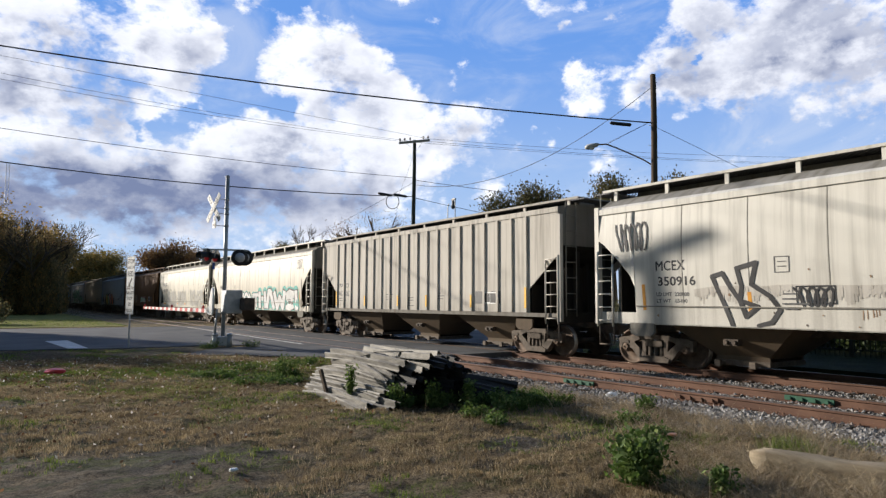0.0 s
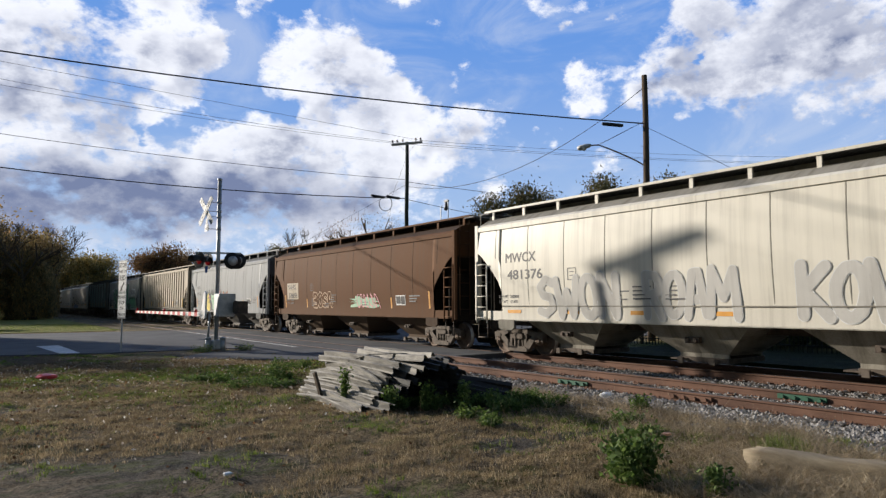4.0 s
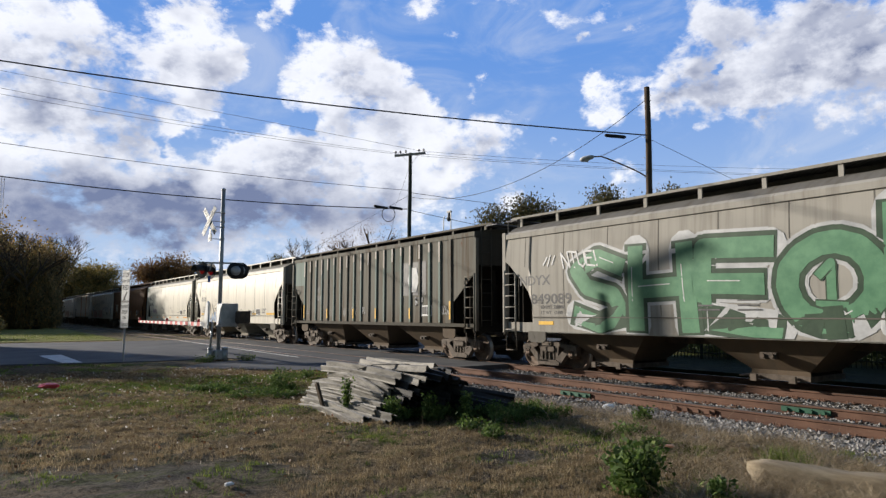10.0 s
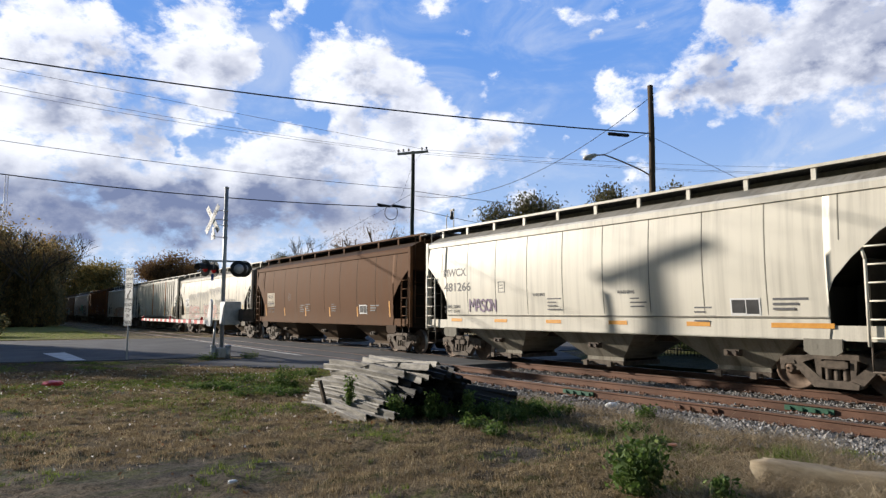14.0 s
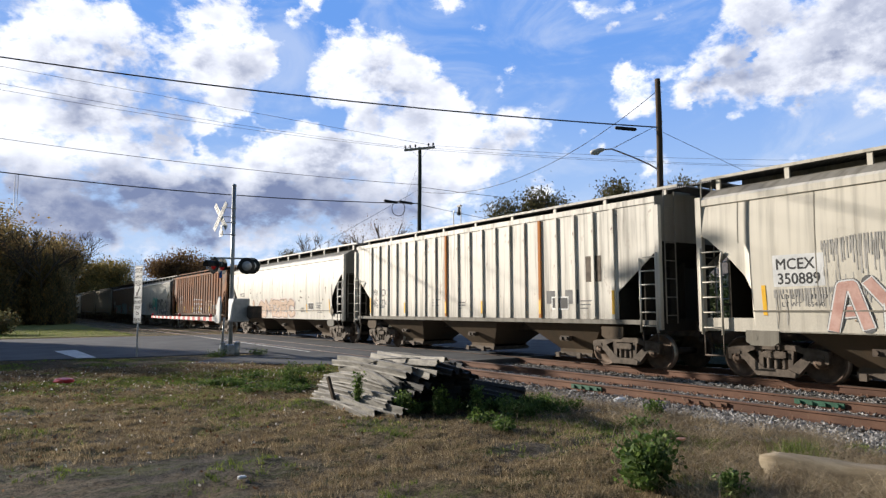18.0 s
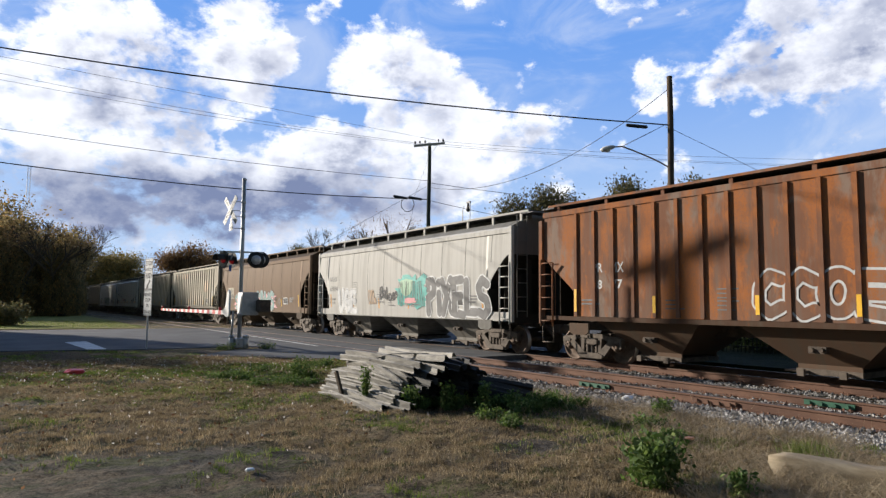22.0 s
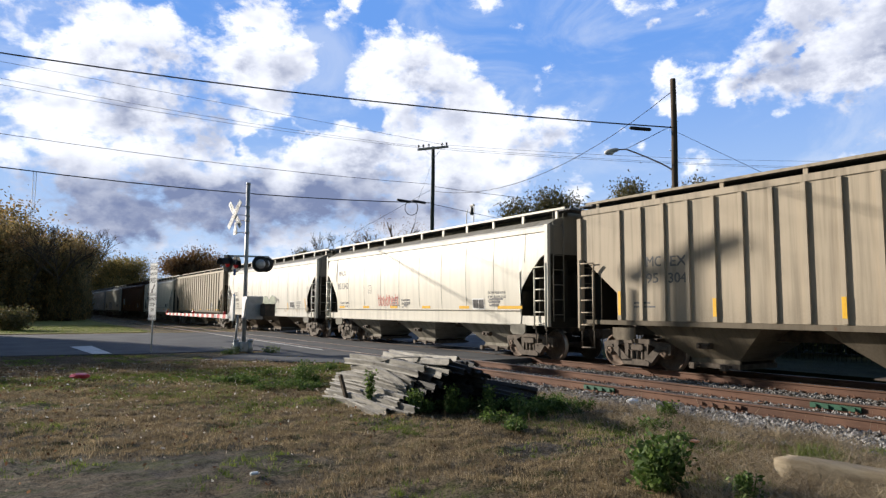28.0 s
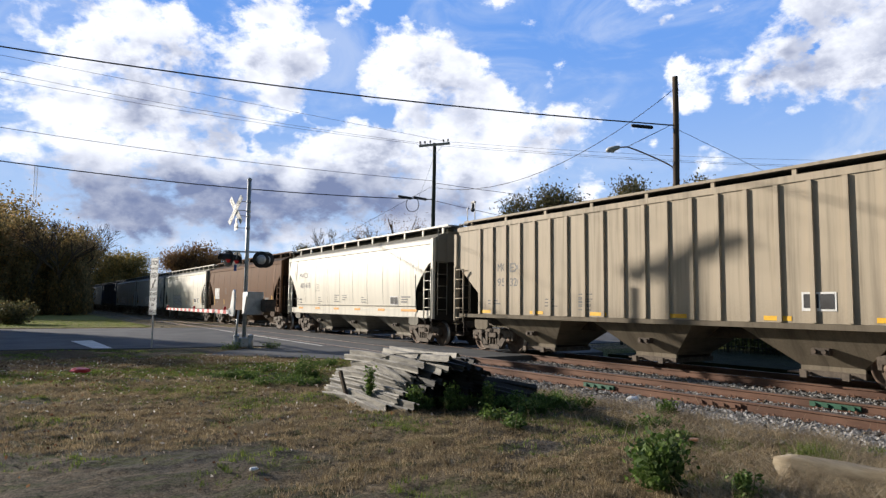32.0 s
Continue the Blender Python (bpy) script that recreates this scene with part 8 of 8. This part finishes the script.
# shade trees and a hedge beside the road, outside the view
for x, y, sx, sz in ((-4.8, 46.6, 1.1, 2.3), (-7.8, 47.2, 1.35, 2.5), (-11, 46.8, 1.4, 2.85), (-14.5, 47.5, 1.5, 2.85)):
    plant_thicket(0, x, y, sx, sz, x * 31, "tall leafy hedge bush beside the road")
for x, y, s, kind in ((-9, 48, 1.05, T_DARK[0]), (-12, 52, 1.0, T_DARK[1]), (-15, 49, 1.05, T_DARK[0]), (-23, 50, 1.6, T_DARK[1]), (-28, 58, 1.45, T_DARK[1])):
    plant_tree(kind, x, y, s, x * 7, "leafy autumn tree beside the road", 1.1)


def leafy(name, at, height, radius, stems, leaves, label, category, group, seed, leaf=None, size=0.045):
    """A leafy weed: thin stems with many small leaves."""
    rng = random.Random(seed)
    t = thing(name, at, label, category, group)
    bm = bmesh.new()
    pts = []
    for _ in range(stems):
        a, r = rng.uniform(0, math.tau), radius * math.sqrt(rng.random())
        base = Vector((r * 0.5 * math.cos(a), r * 0.5 * math.sin(a), -0.02))
        top = Vector((r * math.cos(a), r * math.sin(a), height * rng.uniform(0.55, 1.0)))
        tube(bm, base, top, 0.006, 0.003, 4, False)
        pts += [base.lerp(top, k / 6) for k in range(1, 7)]
    tagged(part("stalk", bm, LEAF_WEED, t), kind="stuff")
    v, f = leaf_cloud(np.random.default_rng(seed), pts, max(1, leaves // len(pts)), size, radius * 0.16 + 0.02)
    tagged(raw("foliage", v, f, leaf or LEAF_WEED, t), kind="stuff")
    return t


weed_label = "bright green leafy weed clump"
leafy("weed", (4.93, 3.95, 0), 0.42, 0.24, 40, 1500, "large dense green leafy weed bush", "weed", "weeds", 21, size=0.036)
leafy("weed", (5.12, 4.2, 0), 0.30, 0.15, 16, 900, "large dense green leafy weed bush", "weed", "weeds", 22, size=0.03)
leafy("weed", (5.12, 3.25, 0), 0.26, 0.10, 10, 400, weed_label, "weed", "weeds", 23, size=0.028)
for k, (x, y, h, r) in enumerate(((5.3, 8.75, 0.34, 0.12), (5.75, 8.45, 0.42, 0.14), (5.0, 9.7, 0.62, 0.08), (6.3, 8.2, 0.40, 0.10), (6.9, 8.2, 0.2, 0.18), (7.3, 7.8, 0.2, 0.25), (6.5, 7.6, 0.16, 0.25), (5.5, 13.6, 0.45, 0.22), (5.2, 13.2, 0.35, 0.2), (5.8, 7.5, 0.14, 0.2), (6.7, 5.1, 0.10, 0.16), (7.3, 5.9, 0.10, 0.18), (8.2, 6.4, 0.22, 0.14), (5.7, 6.9, 0.12, 0.2), (7.0, 16.0, 0.14, 0.3), (7.9, 22.8, 0.2, 0.35), (6.5, 22.9, 0.18, 0.35), (5.9, 8.5, 0.2, 0.2))):
    leafy("weed", (x, y, 0), h, r, 14, 420, weed_label, "weed", "weeds", 40 + k, size=0.03)
rng = random.Random(77)
for k in range(30):
    u = rng.random()
    x, y = 5.6 + 2.2 * u + rng.uniform(-0.3, 0.3), 9.0 - 2.4 * u * rng.uniform(0.3, 1.0) + rng.uniform(-0.3, 0.3)
    leafy("weed", (x, y, 0), rng.uniform(0.07, 0.20), rng.uniform(0.10, 0.22), 12, 330, "low green weed patch in the grass", "weed", "weeds", 200 + k, size=0.026)
for k in range(12):
    leafy("weed", (rng.uniform(3.2, 5.6), rng.uniform(12.2, 15.5), 0), rng.uniform(0.06, 0.16), rng.uniform(0.15, 0.3), 12, 330, "low green weed patch in the grass", "weed", "weeds", 240 + k, size=0.028)
leafy("shrub", (0.4, 52.0, 0), 1.5, 1.3, 60, 3200, "low brown-green shrub on the lawn", "shrub", "", 90, LEAF_OAK, 0.10)


def blades(name, count, region, seed, lo, hi, width, material, label, keep=None, lean=0.5):
    """Grass blades as thin triangles standing on the ground."""
    rng = np.random.default_rng(seed)
    x0, x1, y0, y1 = region
    x, y = rng.uniform(x0, x1, count), rng.uniform(y0, y1, count)
    if keep is not None:
        m = keep(x, y, rng)
        x, y = x[m], y[m]
    n = len(x)
    ang = rng.uniform(0, math.tau, n)
    h = rng.uniform(lo, hi, n)
    w = width * rng.uniform(0.6, 1.4, n)
    base = np.stack([x, y, np.array([lumps(a, b) - 0.04 for a, b in zip(x.tolist(), y.tolist())])], 1)
    side = np.stack([np.cos(ang), np.sin(ang), np.zeros(n)], 1) * w[:, None]
    tip = base + np.stack([rng.normal(0, lean, n) * h, rng.normal(0, lean, n) * h, h + 0.04], 1)
    v = np.stack([base - side, base + side, tip], 1).reshape(-1, 3)
    f = np.arange(n * 3).reshape(-1, 3)
    return tagged(raw(name, v, f, material), label, "grass", "", "stuff")


def field(scale, seed):
    def value(x, y):
        return np.array([noise.noise((a * scale + seed, b * scale, seed)) for a, b in zip(x.tolist(), y.tolist())])
    return value


def in_view(x, y):
    b = np.degrees(np.arctan2(x, y))
    return (b > -3) & (b < 76) & (np.hypot(x, y) > 3.0)


patchy = field(0.8, 3.0)
bare = field(0.35, 8.0)


def near_more(x, y, rng):
    d = np.hypot(x, y)
    return rng.random(len(x)) < np.clip(8.0 / d, 0.25, 1.0)


off_pile = lambda x, y: ~((x > 8.6) & (y < 17)) & ~((y > np.interp(x, [0.8, 3.9, 5.0, 5.4, 6.5, 8.3], [25.4, 24.4, 24.0, 20.8, 19.5, 17.4])) & (y < 45))


def green_share(x, y):
    """Where the green grass grows: a strip before the road, round the pile, and odd patches."""
    g = 0.70 * np.exp(-((y - 16.4) / 1.2) ** 2) + 0.60 * np.exp(-((x - 5.3) / 1.7) ** 2 - ((y - 14.5) / 2.4) ** 2) + 0.3 * np.exp(-((x - 3.0) / 1.6) ** 2 - ((y - 13.0) / 1.0) ** 2)
    g += 0.22 * np.exp(-((x - 3.2) / 0.9) ** 2 - ((y - 11.0) / 1.4) ** 2) + 0.55 * np.exp(-((x - 6.3) / 1.1) ** 2 - ((y - 7.4) / 1.2) ** 2) + 0.4 * np.exp(-((x - 6.9) / 0.8) ** 2 - ((y - 5.4) / 0.9) ** 2)
    return g + patchy(x, y) * 0.55 + 0.08 * (y > 19.6)


def tufts(name, clumps, per, region, seed, lo, hi, width, material, label, keep, spread=0.035, lean=0.8):
    """Grass in small separate clumps with bare ground between them."""
    rng = np.random.default_rng(seed)
    x0, x1, y0, y1 = region
    cx, cy = rng.uniform(x0, x1, clumps), rng.uniform(y0, y1, clumps)
    m = keep(cx, cy, rng)
    cx, cy = np.repeat(cx[m], per), np.repeat(cy[m], per)
    size = np.repeat(rng.uniform(0.4, 1.3, m.sum()), per)
    n = len(cx)
    x, y = cx + rng.normal(0, spread, n) * size, cy + rng.normal(0, spread, n) * size
    h, ang = rng.uniform(lo, hi, n) * size, rng.uniform(0, math.tau, n)
    base = np.stack([x, y, np.array([lumps(a, b) - 0.035 for a, b in zip(x.tolist(), y.tolist())])], 1)
    side = np.stack([np.cos(ang), np.sin(ang), np.zeros(n)], 1) * (width * rng.uniform(0.6, 1.4, n))[:, None]
    tip = base + np.stack([rng.normal(0, lean, n) * h, rng.normal(0, lean, n) * h, h + 0.03], 1)
    v = np.stack([base - side, base + side, tip], 1).reshape(-1, 3)
    return tagged(raw(name, v, np.arange(n * 3).reshape(-1, 3), material), label, "grass", "", "stuff")


trodden = lambda x, y: 0.36 * np.clip((4.6 - x) / 3.0, 0, 1) * np.clip((12.5 - y) / 5.0, 0, 1)
lawn_side = lambda x, y: in_view(x, y) & off_pile(x, y)
blades("dry_grass", 170000, (-1, 9.2, 0, 21), 1, 0.006, 0.026, 0.0036, GRASS_DRY, "short dry brown grass", lambda x, y, r: lawn_side(x, y) & near_more(x, y, r) & (trodden(x, y) + bare(x, y) + 0.6 * patchy(x, y) + 0.7 * green_share(x, y) < 0.02 + 0.40 * r.random(len(x))), 1.3)
tufts("dry_grass", 30000, 11, (-1, 9.2, 1, 21), 31, 0.008, 0.032, 0.0034, GRASS_DRY, "small tufts of dry brown grass", lambda x, y, r: lawn_side(x, y) & (trodden(x, y) + bare(x, y) + 0.5 * patchy(x, y) + 0.5 * green_share(x, y) < 0.05 + 0.45 * r.random(len(x))))
blades("green_grass", 150000, (-1, 9.2, 0, 25.5), 2, 0.010, 0.035, 0.0045, GRASS_GREEN, "patches of short green grass", lambda x, y, r: lawn_side(x, y) & near_more(x, y, r) & (green_share(x, y) > 0.18 + 0.30 * r.random(len(x))), 1.1)
tufts("green_grass", 20000, 12, (-1, 9.2, 1, 25.5), 32, 0.010, 0.040, 0.0045, GRASS_GREEN, "small tufts of green grass", lambda x, y, r: lawn_side(x, y) & (green_share(x, y) > 0.06 + 0.44 * r.random(len(x))))
blades("green_grass", 4000, (6.8, 7.9, 3.3, 4.4), 4, 0.06, 0.20, 0.004, GRASS_GREEN, "tufts of taller green grass by the ballast", lambda x, y, r: np.hypot(x - 7.3, y - 3.82) < 0.30 * r.random(len(x)) + 0.05, 0.4)
messy = field(0.9, 5.0)
blades("straw", 26000, (4.8, 8.5, 1.4, 9.2), 5, 0.05, 0.19, 0.0034, STRAW, "flattened tangle of dry straw-coloured grass", lambda x, y, r: (x > 8.4 - 0.55 * (9.5 - y) * r.random(len(x)) - 0.3) & (messy(x, y) > -0.10), 2.3)
tufts("straw", 900, 14, (5.0, 8.5, 1.0, 9.0), 33, 0.06, 0.20, 0.0034, STRAW, "clumps of dry straw-coloured grass", lambda x, y, r: (x > 8.2 - 0.5 * (9.5 - y) * r.random(len(x))) & (messy(x, y) > 0.05 - 0.2 * r.random(len(x))), 0.06, 1.6)
blades("straw", 9000, (4.9, 6.9, 0.8, 3.6), 6, 0.05, 0.22, 0.0034, STRAW, "flattened tangle of dry straw-coloured grass", None, 2.0)
blades("straw", 160, (4.8, 9.0, 1.0, 8.0), 7, 0.20, 0.5, 0.0028, STRAW, "tall dry stalks", None, 0.35)
blades("lawn_grass", 14000, (-6, 8, 46, 62), 8, 0.03, 0.08, 0.015, GRASS_GREEN, "mown yellow-green lawn grass", None, 0.5)


def fallen_leaves(count, seed, material=None, label="pale curled fallen leaves on the grass"):
    rng = np.random.default_rng(seed)
    x, y = rng.uniform(-0.5, 8, count), 5 + 15.5 * rng.random(count) ** 0.45
    m = in_view(x, y) & off_pile(x, y)
    pts = np.stack([x[m], y[m], np.array([lumps(a, b) for a, b in zip(x[m].tolist(), y[m].tolist())]) + 0.025], 1)
    v, f = leaf_cloud(rng, [Vector(p) for p in pts], 1, 0.028, 0.005)
    return tagged(raw("fallen_leaves", v, f, material or FALLEN), label, "leaves", "", "stuff")


FALLEN = leaf_material("fallen_leaves", (0.35, 0.25, 0.17), (0.70, 0.64, 0.56), (0.90, 0.88, 0.84))
fallen_leaves(1300, 9)
FALLEN_BROWN = leaf_material("brown_fallen_leaves", (0.07, 0.035, 0.018), (0.20, 0.10, 0.05), (0.34, 0.19, 0.10))
fallen_leaves(2600, 19, FALLEN_BROWN, "dull brown fallen leaves on the grass")

# ---- beyond the train: iron fence, house ----
IRON = plain("black_iron", (0.012, 0.018, 0.014), (0.03, 0.04, 0.032), 8, 0.55, 0.3)
fence = thing("iron_fence", (22.0, 0, 0), "dark green iron picket fence beyond the tracks", "fence")
PICKET = mesh_of(lambda bm: (box(bm, -0.012, 0.012, -0.012, 0.012, -0.05, 1.25), lathe(bm, [(1.25, 0.02), (1.34, 0.002)], "Z", 6)), "picket", IRON)
POST = mesh_of(lambda bm: box(bm, -0.04, 0.04, -0.04, 0.04, -0.3, 1.45), "fence_post", IRON, 0.008)
for k in range(190):
    put("picket", PICKET, fence, (0, -8 + k * 0.145, 0))
for k in range(12):
    put("fence_post", POST, fence, (0.03, -8 + k * 2.5, 0))
for z in (0.2, 1.1):
    bm = bmesh.new()
    box(bm, -0.02, 0.02, -8, 19.6, z - 0.02, z + 0.02)
    part("fence_rail", bm, IRON, fence)

for k in range(15):
    plant_thicket(5, 24.5 + (k % 3) * 1.1, -9 + k * 1.9, 0.85, 0.62 + 0.12 * (k % 4), k * 67, "dense dark green shrub behind the iron fence")
SIDING_WHITE = plain("house_siding", (0.55, 0.55, 0.53), (0.74, 0.74, 0.72), 3, 0.7, 0, (1, 1, 12), 0.4, 0.02)
ROOFING = plain("shingles", (0.06, 0.055, 0.055), (0.15, 0.14, 0.135), 4, 0.9, 0, None, 0.6, 0.02)
BRICK = plain("red_brick", (0.20, 0.07, 0.05), (0.34, 0.14, 0.10), 6, 0.9, 0, None, 0.5, 0.01)
PANE = plain("window_glass", (0.03, 0.04, 0.05), (0.08, 0.10, 0.12), 2, 0.1)


def house(x, y, w, d, h, turn, wall, label):
    t = thing("house", (x, y, 0), label, "house", "houses", "", turn)
    bm = bmesh.new()
    for x0, x1, y0, y1 in ((-w / 2, w / 2, -d / 2, -d / 2 + 0.2), (-w / 2, w / 2, d / 2 - 0.2, d / 2), (-w / 2, -w / 2 + 0.2, -d / 2 + 0.2, d / 2 - 0.2), (w / 2 - 0.2, w / 2, -d / 2 + 0.2, d / 2 - 0.2)):
        box(bm, x0, x1, y0, y1, -0.1, h)
    prism(bm, [(-d / 2, h), (d / 2, h), (0, h + d * 0.32)], -w / 2, -w / 2 + 0.2)
    prism(bm, [(-d / 2, h), (d / 2, h), (0, h + d * 0.32)], w / 2 - 0.2, w / 2)
    part("wall", bm, wall, t)
    bm = bmesh.new()
    for s in (-1, 1):
        prism(bm, [(0, h + d * 0.32 + 0.03), (s * (d / 2 + 0.4), h - 0.22), (s * (d / 2 + 0.4), h - 0.08), (0, h + d * 0.32 + 0.18)], -w / 2 - 0.4, w / 2 + 0.4)
    part("roof", bm, ROOFING, t)
    for k in (-0.32, 0.0, 0.32):
        for s in (-1, 1):
            bm = bmesh.new()
            box(bm, k * w - 0.55, k * w + 0.55, s * (d / 2 + 0.02) - 0.03, s * (d / 2 + 0.02) + 0.03, 0.9, 2.3)
            win = part("window", bm, SIGN_WHITE, t)
            bm = bmesh.new()
            box(bm, k * w - 0.47, k * w + 0.47, s * (d / 2 + 0.04) - 0.03, s * (d / 2 + 0.04) + 0.03, 0.98, 2.22)
            part("pane", bm, PANE, win)
    for s in (-1, 1):
        bm = bmesh.new()
        box(bm, s * (w / 2 + 0.02) - 0.03, s * (w / 2 + 0.02) + 0.03, -0.5, 0.5, 0, 2.1)
        part("door", bm, BRICK, t)


house(44, 27, 12, 9, 3.2, 60, SIDING_WHITE, "white clapboard house with a dark shingle roof")
house(52, 12, 14, 9, 3.2, 80, BRICK, "red brick house with a dark shingle roof")
for k, (x, y) in enumerate(((30, 8), (33, 14), (31, 22), (36, 30), (29, 2))):
    leafy("shrub", (x, y, 0), 1.8, 1.3, 40, 1500, "dark green shrub beyond the fence", "shrub", "", 120 + k, LEAF_OAK, 0.11)

# lattice mast far behind the wood
tower = thing("radio_mast", (7.1, 300, 0), "thin grey lattice radio mast in the distance", "radio mast")
bm = bmesh.new()
for k in range(3):
    a = k * math.tau / 3
    tube(bm, (0.7 * math.cos(a), 0.7 * math.sin(a), 0), (0.7 * math.cos(a), 0.7 * math.sin(a), 54), 0.09, n=5)
for k in range(36):
    for j in range(3):
        a, b = j * math.tau / 3, (j + 1) * math.tau / 3
        tube(bm, (0.7 * math.cos(a), 0.7 * math.sin(a), k * 1.5), (0.7 * math.cos(b), 0.7 * math.sin(b), k * 1.5 + 1.5), 0.04, n=4)
part("lattice", bm, GALV, tower)


def motions():
    """The train rolls by at an even speed, its wheels turn and the clouds drift."""
    for car in TRAIN:
        x, y, z = car.location
        walk(car, [(t, pose(x, y - SPEED * t, z)) for t in (0, 8, 16, 24, 32)])
    walk(SKY, [(t, pose(0, 0, 0, 0, 0, -0.21 * (t - 13))) for t in (0, 8, 16, 24, 32)])
    rate = math.degrees(SPEED / 0.457)
    step = 1 / FPS
    walk(SPIN[0], [(k * step, pose(0, 0, 0, rate * k * step)) for k in range(32 * FPS + 1)])
    lead = SPIN[0].animation_data
    for w in SPIN[1:]:
        w.rotation_mode = "QUATERNION"
        w.animation_data_create()
        w.animation_data.action = lead.action
        w.animation_data.action_slot = lead.action_slot


motions()
